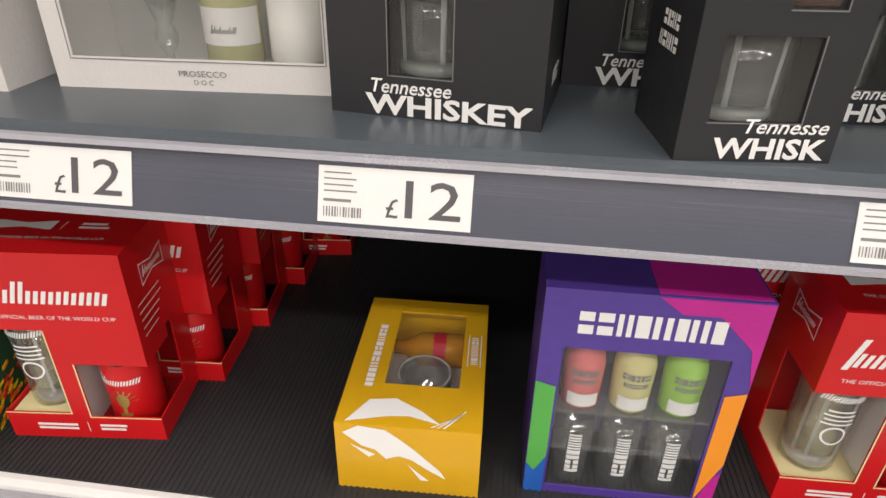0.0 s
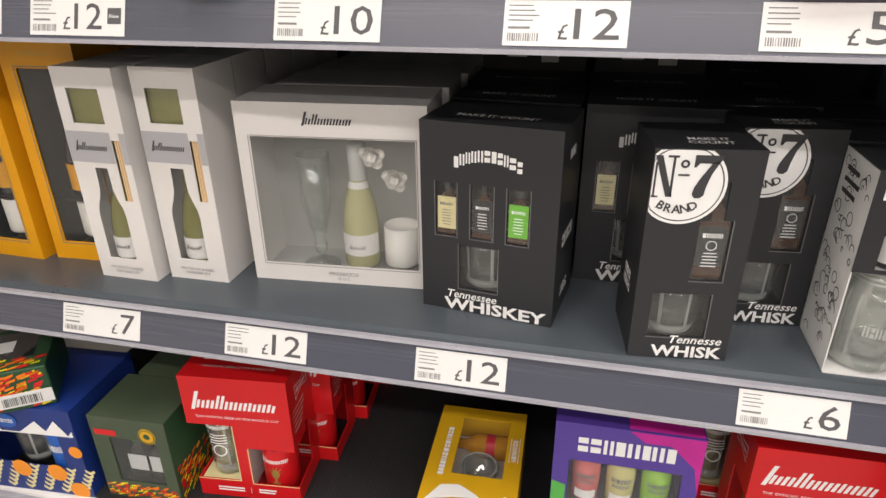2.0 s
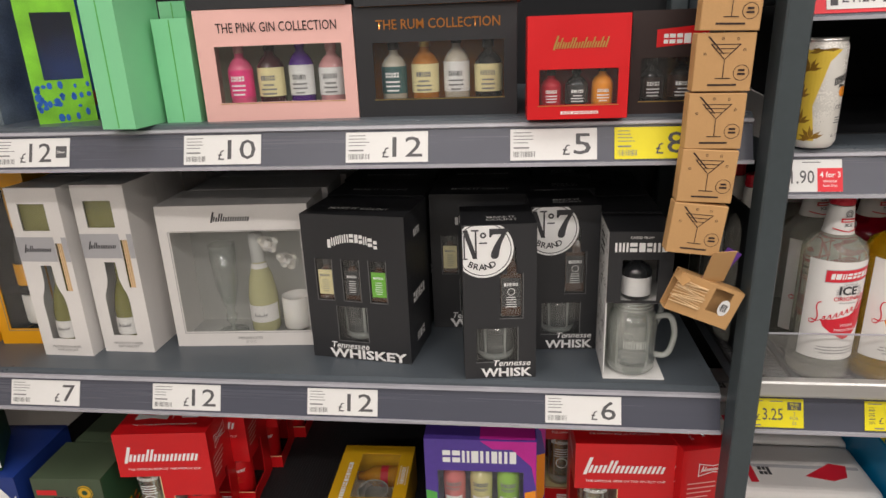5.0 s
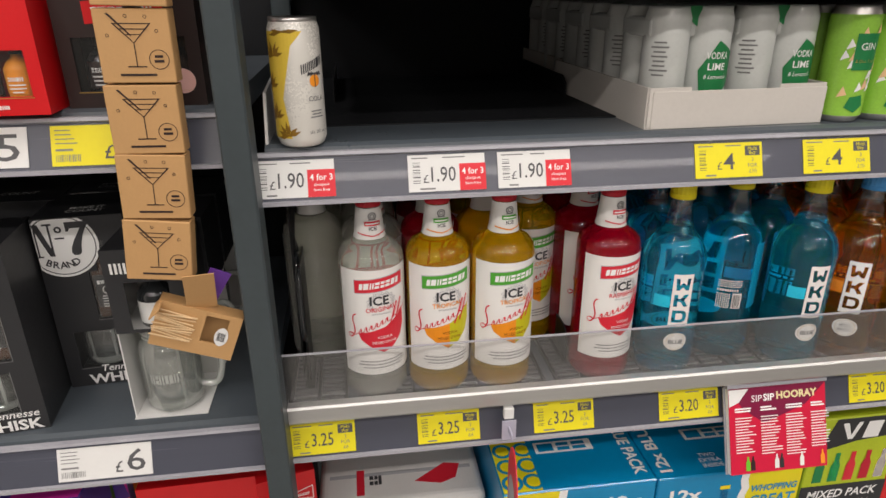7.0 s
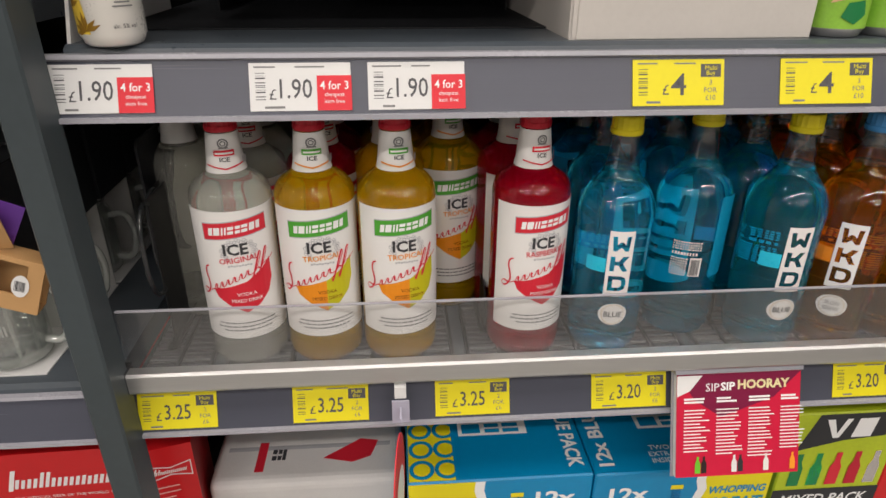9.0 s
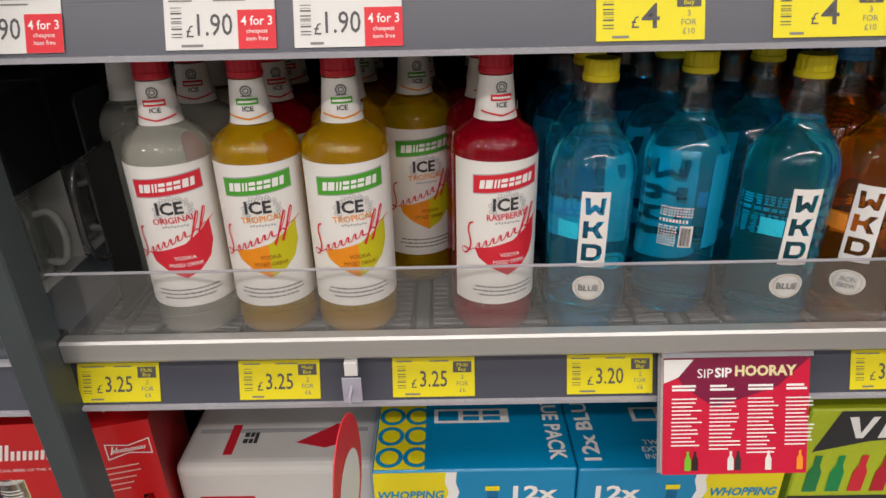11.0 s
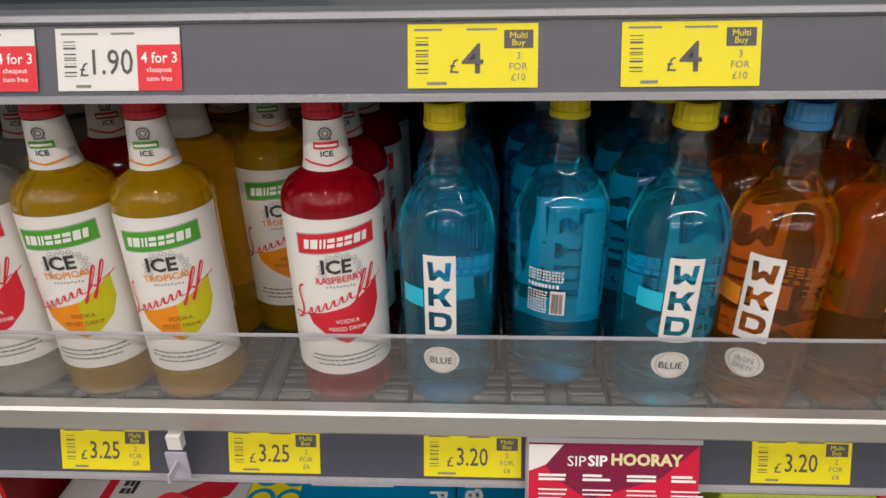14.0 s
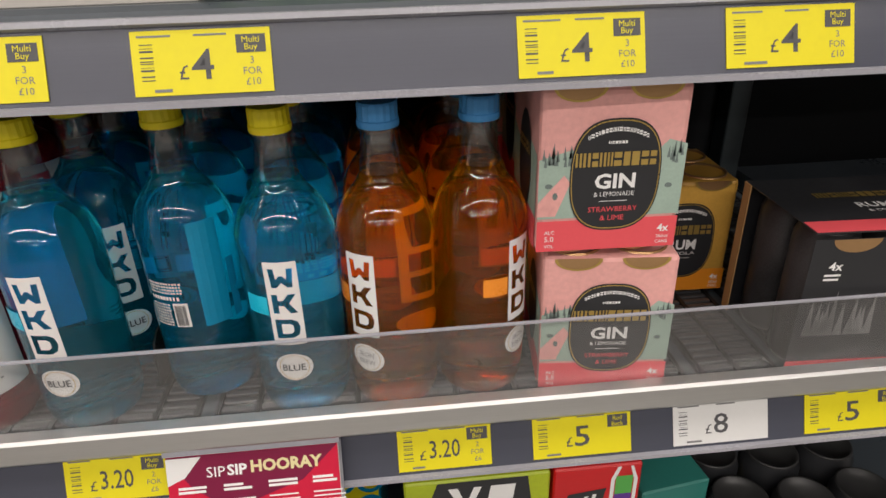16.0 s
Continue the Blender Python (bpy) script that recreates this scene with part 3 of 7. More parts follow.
GREEN_WINE = mat("olive_bottle_glass", (0.17, 0.165, 0.025), 0.1, vary=0.15, coat=0.5)
DARK_BOTTLE = mat("black_bottle_glass", (0.02, 0.022, 0.024), 0.08, vary=0, coat=0.6)


def box_panels(t, w, d, h, material, holes=(), inside=None, top=None, side=None, thick=0.0014, film=True):
    """The six panels of a carton; its front's foot is at the origin, its depth runs along +y."""
    inside, top, side = inside or material, top or material, side or material
    front = part("front_panel", holed(w, h, thick, list(holes), x0=-w / 2), material, t)
    part("side_panel", block(-w / 2, -w / 2 + thick, thick, d, 0, h - thick), side, t)
    part("side_panel", block(w / 2 - thick, w / 2, thick, d, 0, h - thick), side, t)
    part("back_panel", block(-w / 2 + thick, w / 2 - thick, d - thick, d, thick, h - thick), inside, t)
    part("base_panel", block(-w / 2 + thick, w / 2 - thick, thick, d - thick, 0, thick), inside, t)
    part("top_panel", block(-w / 2, w / 2, thick, d, h - thick, h), top, t)
    part("tuck_flap", block(-w / 2 + 0.004, w / 2 - 0.004, thick + 0.0006, thick * 2 + 0.0006, h - 0.012, h - thick - 0.0004), top, t)
    if film and holes:
        for a, b, c, e in holes:
            o = part("window_film", block(a - 0.002, c + 0.002, thick + 0.0003, thick + 0.0006, b - 0.002, e + 0.002), FILM, t)
            o.visible_shadow = False
    return front


def small_bottle(parent, x, y, z, r, h, glass, label, cap, zl=(0.2, 0.55), flat_sides=False, name="miniature_bottle"):
    k = h
    prof = [(0, 0), (r * 0.9, 0), (r, 0.04 * k), (r, 0.6 * k), (r * 0.75, 0.7 * k), (r * 0.36, 0.78 * k), (r * 0.34, 0.86 * k), (0, 0.86 * k)]
    n = 4 if flat_sides else 20
    bm = lathe(prof, n)
    if flat_sides:
        bmesh.ops.rotate(bm, verts=bm.verts[:], matrix=Matrix.Rotation(radians(45), 3, "Z"))
        for v in bm.verts:
            v.co.x, v.co.y = v.co.x * 1.35, v.co.y * 0.8
    b = part(name, bm, glass, parent, smooth=not flat_sides, m=pose(x, y, z))
    part("cap", lathe([(r * 0.42, 0.84 * k), (r * 0.42, k), (0, k)], 14), cap, b)
    if label:
        if flat_sides:
            part("label", block(-r * 0.9, r * 0.9, -r * 0.5 - 0.0165 * 0 - r * 0.09, -r * 0.5, zl[0] * k, zl[1] * k), label, b)
        else:
            part("label", lathe([(r + 0.0004, zl[0] * k), (r + 0.0004, zl[1] * k)], 16, a0=-85, a1=85), label, b)
    return b


def tumbler(parent, x, y, z, r, h, name="glass_tumbler"):
    prof = [(0, 0), (r * 0.86, 0), (r * 0.9, 0.002), (r, h), (r - 0.002, h), (r * 0.84, h * 0.16), (0, h * 0.13)]
    g = part(name, lathe(prof, 24), GLASS, parent, smooth=True, m=pose(x, y, z))
    part("foot", lathe([(0, 0.0015), (r * 0.8, 0.0015), (r * 0.83, h * 0.06), (r * 0.8, h * 0.12), (0, h * 0.1)], 20), THICK_GLASS, g, smooth=True)
    part("rim", lathe([(r - 0.0016, h - 0.001), (r + 0.0003, h - 0.001), (r + 0.0003, h + 0.0006), (r - 0.0016, h + 0.0006), (r - 0.0016, h - 0.001)], 24), THICK_GLASS, g, smooth=True)
    # whitish strips painted as highlights on the tumbler's wall
    for a in (-62, -35, 20, 58):
        part("wall_glint", lathe([(r * 0.905, h * 0.15), (r * 0.985, h * 0.9)], 2, a0=a, a1=a + 7), THICK_GLASS, g)
    return g


def top_words(s, parent, x, y, z, size, material, width=None):
    me = text_mesh(s, size, width, 0, 0.01).copy()
    me.materials.append(material)
    part("lettering", me, material, parent, m=pose(x, y, z + 0.0008, -90, 0, 0))


# -- whiskey trio box
def whiskey_box(m):
    t = thing("whiskey_gift_box", m, "black whiskey gift box with three miniatures and tumbler", "gift box", "black whiskey gift boxes")
    w, d, h = 0.163, 0.112, 0.236
    holes = [(-0.063, 0.1, -0.037, 0.166), (-0.02, 0.1, 0.007, 0.166), (0.023, 0.1, 0.049, 0.166), (-0.034, 0.032, 0.014, 0.09)]
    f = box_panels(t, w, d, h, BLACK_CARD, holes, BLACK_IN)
    for x, lab in ((-0.05, CREAM), (-0.0065, CHAR), (0.036, APPLE)):
        b = small_bottle(t, x, 0.0098, 0.1, 0.0125, 0.066, WHISKEY, lab, CHAR, (0.12, 0.72), True)
        b2 = part("print", flat(marks(0, 0.039, 0.016, 0.0035, 5, seed=2) + bars(0, 0.031, 0.014, 6, 0.0036, 0.001, 3, 0), 0.0002, y=-0.0078), WHITE_INK if lab is not CREAM else INK_GREY, b)
    tumbler(t, -0.01, 0.045, 0.026, 0.036, 0.082)
    part("print", flat(marks(0.0, 0.19, 0.08, 0.013, 11, arc=0.011, seed=4)), WHITE_INK, f)
    lettering("Tennessee", f, -0.017, 0.0235, 0.015, WHITE_INK, width=0.062, shear=0.25, bold=0.012)
    lettering("WHISKEY", f, 0.011, 0.0095, 0.021, WHITE_INK, width=0.128, bold=0.03)
    top_words("MAKE IT COUNT", t, 0.0, 0.035, h, 0.015, WHITE_INK, 0.095)
    rim = [(a - 0.0012, b - 0.0012, c + 0.0012, e + 0.0012) for a, b, c, e in holes]
    part("print", flat([rect(a, b, c, b + 0.0008) for a, b, c, e in rim] + [rect(a, b, a + 0.0008, e) for a, b, c, e in rim] + [rect(c - 0.0008, b, c, e) for a, b, c, e in rim]), INK_GREY, f)
    s = part("print", flat(marks(0.0, 0.0, 0.06, 0.016, 6, seed=9) + marks(0, 0.1, 0.03, 0.012, 5, seed=2) + marks(0, -0.07, 0.04, 0.014, 5, seed=12)), WHITE_INK, t, m=pose(w / 2 + 0.0002, d / 2, 0.1, 0, 0, 90))
    return t


jd = whiskey_box(pose(-0.5405, 0.0785, Z_L2, 0, 0, -8))
for x, y, rz in ((-0.53, 0.2, -4), (-0.36, 0.2, 0), (-0.53, 0.315, -2), (-0.36, 0.315, 2), (-0.53, 0.43, 0), (-0.355, 0.43, 0)):
    copy_thing(jd, pose(x, y, Z_L2, 0, 0, rz))
for x, y in ((-0.53, 0.428), (-0.36, 0.43)):
    fl = thing("carton_flap", pose(x, y - 0.008, Z_L2 + 0.236), "raised black card flap with a white sticker", "carton flap")
    part("card", block(-0.078, 0.078, 0, 0.001, 0, 0.055), BLACK_CARD, fl)
    part("sticker", block(0.012, 0.038, -0.0008, 0, 0.012, 0.03), PAPER, fl)
    part("print", flat([rect(-0.04, 0.022, -0.01, 0.0235), rect(-0.04, 0.019, -0.01, 0.0205)]), WHITE_INK, fl)


def seven_box(m):
    t = thing("whiskey_gift_box", m, "slim black whiskey gift box with round white badge", "gift box", "slim black whiskey boxes")
    w, d, h = 0.103, 0.1, 0.235
    holes = [(0.0005, 0.096, 0.032, 0.163), (0.0105, 0.163, 0.0235, 0.203), (-0.034, 0.027, 0.025, 0.08)]
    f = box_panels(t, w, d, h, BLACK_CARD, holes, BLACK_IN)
    small_bottle(t, 0.0162, 0.0124, 0.097, 0.0151, 0.104, WHISKEY, CHAR, CHAR, (0.14, 0.56), True)
    part("print", flat(marks(0.0162, 0.146, 0.02, 0.005, 5, seed=2) + ring(0.0162, 0.135, 0.0055, 0.0009, 16) + bars(0.0162, 0.126, 0.018, 5, 0.0036, 0.0012, 3, 0), 0.0002, y=0.0024), WHITE_INK, t)
    tumbler(t, -0.0045, 0.04, 0.02, 0.033, 0.078)
    keep = -w / 2 + 0.001
    badge = [(max(px, keep), min(pz, h - 0.001)) for px, pz in disc(-0.022, 0.2, 0.0415, n=40)]
    part("print", flat([badge]), WHITE_INK, f)
    part("print", flat([[(max(px, keep), min(pz, h - 0.001)) for px, pz in q] for q in ring(-0.022, 0.2, 0.0385, 0.0012, 40)], 0.0009), INK, f)
    part("letter", flat([[(-0.0503, 0.2285), (-0.0435, 0.2285), (-0.0305, 0.187), (-0.0365, 0.187)], rect(-0.0335, 0.188, -0.0312, 0.2265), rect(-0.0385, 0.2265, -0.0282, 0.2287), rect(-0.0492, 0.188, -0.0473, 0.222), rect(-0.0503, 0.1862, -0.0437, 0.188)], 0.0014), INK, f)
    part("letter", flat(ring(-0.0222, 0.2205, 0.0042, 0.0022, 20) + [rect(-0.0275, 0.2085, -0.0168, 0.2105)], 0.0014), INK, f)
    part("numeral", flat([[(-0.0138, 0.2295), (0.0122, 0.2295), (0.0115, 0.2255), (0.008, 0.2215), (-0.009, 0.2215), (-0.0115, 0.2175), (-0.0138, 0.2175)], [(0.003, 0.2225), (0.0102, 0.2245), (0.0035, 0.211), (0.0002, 0.199), (-0.0012, 0.1895), (-0.0045, 0.1865), (-0.0095, 0.1865), (-0.0122, 0.19), (-0.011, 0.197), (-0.0065, 0.2065)]], 0.0014), INK, f)
    for k, ch in enumerate("BRAND"):
        a = (k - 2) * 14.5
        lettering(ch, f, -0.0245 + 0.031 * math.sin(radians(a)), 0.2055 - 0.031 * math.cos(radians(a)), 0.0125, INK, y=-0.0014, rot=a, bold=0.02)
    lettering("Tennesse", f, 0.017, 0.0245, 0.0135, WHITE_INK, width=0.054, shear=0.25, bold=0.012)
    lettering("WHISK", f, 0.009, 0.0095, 0.019, WHITE_INK, width=0.074, bold=0.03)
    top_words("MAKE IT", t, 0.005, 0.034, h, 0.012, WHITE_INK, 0.04)
    top_words("COUNT", t, 0.005, 0.021, h, 0.013, WHITE_INK, 0.044)
    part("print", flat(marks(0.0, 0.0, 0.034, 0.01, 5, seed=21) + marks(0, -0.014, 0.04, 0.01, 5, seed=22)), WHITE_INK, t, m=pose(-w / 2 - 0.0002, d / 2, 0.08, 0, 0, -90))
    rim = [(a - 0.0012, b - 0.0012, c + 0.0012, e + 0.0012) for a, b, c, e in (holes[0], holes[2])]
    part("print", flat([rect(a, b, c, b + 0.0008) for a, b, c, e in rim] + [rect(c - 0.0008, b, c, e) for a, b, c, e in rim]), INK_GREY, f)
    return t


s7 = seven_box(pose(-0.3225, 0.035, Z_L2, 0, 0, 6.6))
for x, y, rz in ((-0.227, 0.129, 5), (-0.225, 0.235, 3), (-0.222, 0.34, 2), (-0.222, 0.445, 0)):
    copy_thing(s7, pose(x, y, Z_L2, 0, 0, rz))


# -- white sparkling wine gift box
def prosecco_box(m):
    t = thing("prosecco_gift_box", m, "white prosecco gift box with flute, bottle and candle", "gift box", "white prosecco gift boxes")
    w, d, h = 0.242, 0.105, 0.242
    f = box_panels(t, w, d, h, WHITE_CARD, [(-0.103, 0.026, 0.106, 0.199)], GREY_IN)
    part("print", flat([rect(-0.105, 0.0238, 0.108, 0.0246), rect(-0.105, 0.2, 0.108, 0.2008), rect(-0.1055, 0.0238, -0.1047, 0.2), rect(0.1072, 0.0238, 0.108, 0.2)]), INK_GREY, f)
    part("print", flat(marks(-0.001, 0.221, 0.062, 0.014, 8, slant=0.3, seed=15)), INK, f)
    lettering("PROSECCO", f, 0.004, 0.0145, 0.007, INK_GREY, width=0.04)
    lettering("D O C", f, 0.004, 0.0075, 0.006, INK_GREY)
    part("flute", lathe([(0, 0.004), (0.026, 0.004), (0.026, 0.006), (0.004, 0.01), (0.0035, 0.02), (0.009, 0.028), (0.01, 0.035), (0.006, 0.045), (0.012, 0.06), (0.02, 0.1), (0.022, 0.165), (0.0205, 0.165), (0.0105, 0.062), (0, 0.055)], 22), FLUTE_GLASS, t, smooth=True, m=pose(-0.042, 0.045, 0))
    b = part("wine_bottle", lathe([(0, 0), (0.022, 0), (0.024, 0.004), (0.024, 0.065), (0.019, 0.095), (0.0115, 0.118), (0.0105, 0.14), (0, 0.14)], 24), PALE_WINE, t, smooth=True, m=pose(0.02, 0.04, 0.014))
    part("foil", lathe([(0.0115, 0.122), (0.0118, 0.14), (0.0125, 0.165), (0.0105, 0.17), (0, 0.17)], 20), GREY_IN, b, smooth=True)
    lab = part("label", lathe([(0.0244, 0.02), (0.0244, 0.05)], 18, a0=-80, a1=80), WHITE_CARD, b, smooth=True)
    part("print", flat(marks(0, 0.032, 0.022, 0.006, 7, slant=0.3, seed=5), 0.0003, bend=0.0244), INK_GREY, lab)
    part("neck_label", lathe([(0.0142, 0.108), (0.0122, 0.12)], 18, a0=-90, a1=90), WHITE_CARD, b)
    c = part("candle", lathe([(0, 0), (0.022, 0), (0.024, 0.004), (0.024, 0.056), (0.0225, 0.056), (0.0225, 0.046), (0, 0.046)], 24), WAX, t, smooth=True, m=pose(0.076, 0.04, 0.018))
    for rx, rzz in ((0.045, 0.172), (0.073, 0.143)):
        bm = bmesh.new()
        for i in range(11):
            a, q = i * 2.4, 0.0013 * i
            me = mesh_from("tmp", lathe([(0.0, 0.0), (0.006, 0.002), (0.0075, 0.006)], 8))
            k = len(bm.verts)
            bm.from_mesh(me)
            bpy.data.meshes.remove(me)
            bm.verts.ensure_lookup_table()
            mm = pose(q * math.cos(a), -0.006 + i * 0.0006, q * math.sin(a), 90 + 20 * math.sin(a), 20 * math.cos(a), 0)
            for v in bm.verts[k:]:
                v.co = mm @ v.co
        part("paper_rose", bm, WAX, t, m=pose(rx, 0.03, rzz))
    return t


fx = prosecco_box(pose(-0.742, 0.118, Z_L2, 0, 0, 4))
for i in range(3):
    copy_thing(fx, pose(-0.74 + 0.004 * i, 0.226 + 0.107 * i, Z_L2, 0, 0, 3 - i))


# -- tall reed diffuser boxes
def diffuser_box(m):
    t = thing("diffuser_gift_box", m, "tall white box with wine bottle and reeds", "gift box", "white diffuser gift boxes")
    w, d, h = 0.087, 0.086, 0.283
    outline = [(-0.0235, 0.03), (0.0175, 0.03), (0.0175, 0.092), (0.0155, 0.104), (0.0105, 0.116), (0.0072, 0.128), (0.0062, 0.158), (-0.0122, 0.158), (-0.0132, 0.128), (-0.0165, 0.116), (-0.0215, 0.104), (-0.0235, 0.092)]
    f = part("front_panel", cut_panel(rect(-w / 2, 0, w / 2, h), [rect(-0.027, 0.215, 0.019, 0.258), rect(0.022, 0.115, 0.034, 0.195), outline], t=0.0, thick=0.0012), WHITE_CARD, t)
    for sx in (-1, 1):
        part("side_panel", block(-0.0007, 0.0007, 0.0014, d, 0, h - 0.0014), WHITE_CARD, t, m=pose(sx * (w / 2 - 0.0007), 0, 0))
    part("back_panel", block(-w / 2 + 0.0014, w / 2 - 0.0014, d - 0.0014, d, 0.0014, h - 0.0014), GREEN_WINE, t)
    part("base_panel", block(-w / 2 + 0.0014, w / 2 - 0.0014, 0.0014, d - 0.0014, 0, 0.0014), WHITE_CARD, t)
    part("top_panel", block(-w / 2, w / 2, 0.0014, d, h - 0.0014, h), WHITE_CARD, t)
    part("tuck_flap", block(-w / 2 + 0.003, w / 2 - 0.003, 0.002, 0.0034, h - 0.014, h - 0.0018), WHITE_CARD, t)
    for q in ((-0.03, 0.21, 0.02, 0.263), (-0.026, 0.027, 0.0205, 0.16)):
        part("window_film", block(q[0], q[2], 0.0017, 0.002, q[1], q[3]), FILM, t).visible_shadow = False
    part("print", flat([rect(-w / 2, 0.165, 0.0215, 0.205), rect(0.0345, 0.165, w / 2, 0.205)]), GREY_PRINT, f)
    part("print", flat(marks(-0.008, 0.185, 0.046, 0.011, 8, slant=0.3, seed=15), 0.001), INK, f)
    lettering("PROSECCO & REED", f, 0, 0.0165, 0.0055, INK_GREY, width=0.05)
    lettering("DIFFUSER SET", f, 0, 0.0105, 0.0055, INK_GREY, width=0.036)
    b = part("wine_bottle", lathe([(0, 0), (0.021, 0), (0.0225, 0.004), (0.0235, 0.06), (0.018, 0.09), (0.0115, 0.11), (0.0105, 0.15), (0, 0.15)], 22), GREEN_WINE, t, smooth=True, m=pose(-0.003, 0.0265, 0.012))
    part("dark_sheet", block(-0.03, 0.022, 0.006, 0.007, 0.205, 0.265), GREEN_WINE, t)
    lab = part("label", lathe([(0.0239, 0.018), (0.0239, 0.048)], 14, a0=-80, a1=80), WHITE_CARD, b)
    part("print", flat(marks(0, 0.034, 0.022, 0.006, 7, slant=0.3, seed=5), 0.0003, bend=0.0239), INK, lab)
    for i in range(3):
        part("reed", lathe([(0, 0), (0.0017, 0), (0.0017, 0.086), (0, 0.086)], 8), WOOD_REED, t, m=pose(0.0245 + i * 0.0036, 0.004, 0.112))
    return t


fd = diffuser_box(pose(-0.936, 0.087, Z_L2, 0, 0, 0))
copy_thing(fd, pose(-1.033, 0.07, Z_L2, 0, 0, -1))
for i in range(1, 5):
    copy_thing(fd, pose(-0.938, 0.087 + 0.09 * i, Z_L2))
    copy_thing(fd, pose(-1.035, 0.072 + 0.09 * i, Z_L2))


def yellow_box(m):
    t = thing("prosecco_gift_box", m, "tall yellow prosecco box with bottle and candle", "gift box", "yellow prosecco gift boxes")
    w, d, h = 0.108, 0.09, 0.31
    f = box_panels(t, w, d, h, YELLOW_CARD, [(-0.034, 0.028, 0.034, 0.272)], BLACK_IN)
    part("print", flat([rect(-0.037, 0.025, 0.037, 0.0262), rect(-0.037, 0.274, 0.037, 0.2752), rect(-0.0372, 0.025, -0.036, 0.275), rect(0.036, 0.025, 0.0372, 0.275)]), INK_GREY, f)
    lettering("PROSECCO", f, 0, 0.291, 0.0085, GOLD_FOIL, width=0.046)
    b = part("wine_bottle", lathe([(0, 0), (0.02, 0), (0.0225, 0.004), (0.0225, 0.06), (0.0105, 0.115), (0.0105, 0.135), (0, 0.135)], 22), DARK_BOTTLE, t, smooth=True, m=pose(0.0, 0.036, 0.09))
    part("foil", lathe([(0.0115, 0.105), (0.0125, 0.16), (0.012, 0.175), (0, 0.176)], 18), YELLOW_CARD, b, smooth=True)
    part("label", lathe([(0.0229, 0.012), (0.0229, 0.05)], 16, a0=-80, a1=80), YELLOW_CARD, b)
    c = part("candle", lathe([(0, 0), (0.022, 0), (0.024, 0.004), (0.024, 0.052), (0.022, 0.052), (0.022, 0.044), (0, 0.044)], 22), WAX, t, smooth=True, m=pose(0.004, 0.034, 0.032))
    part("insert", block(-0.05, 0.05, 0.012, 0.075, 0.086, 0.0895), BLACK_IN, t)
    # added sheets cover the yellow inner faces and keep the inside near-black
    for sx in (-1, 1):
        part("dark_sheet", block(-0.0006, 0.0006, 0.003, d - 0.003, 0.003, h - 0.004), BLACK_IN, t, m=pose(sx * (w / 2 - 0.0024), 0, 0))
    return t


yb = yellow_box(pose(-1.25, 0.096, Z_L2, 0, 0, -2))
copy_thing(yb, pose(-1.128, 0.108, Z_L2, 0, 0, 3))
for i in (1, 2, 3):
    copy_thing(yb, pose(-1.25, 0.096 + 0.1 * i, Z_L2))
    copy_thing(yb, pose(-1.135, 0.108 + 0.1 * i, Z_L2))


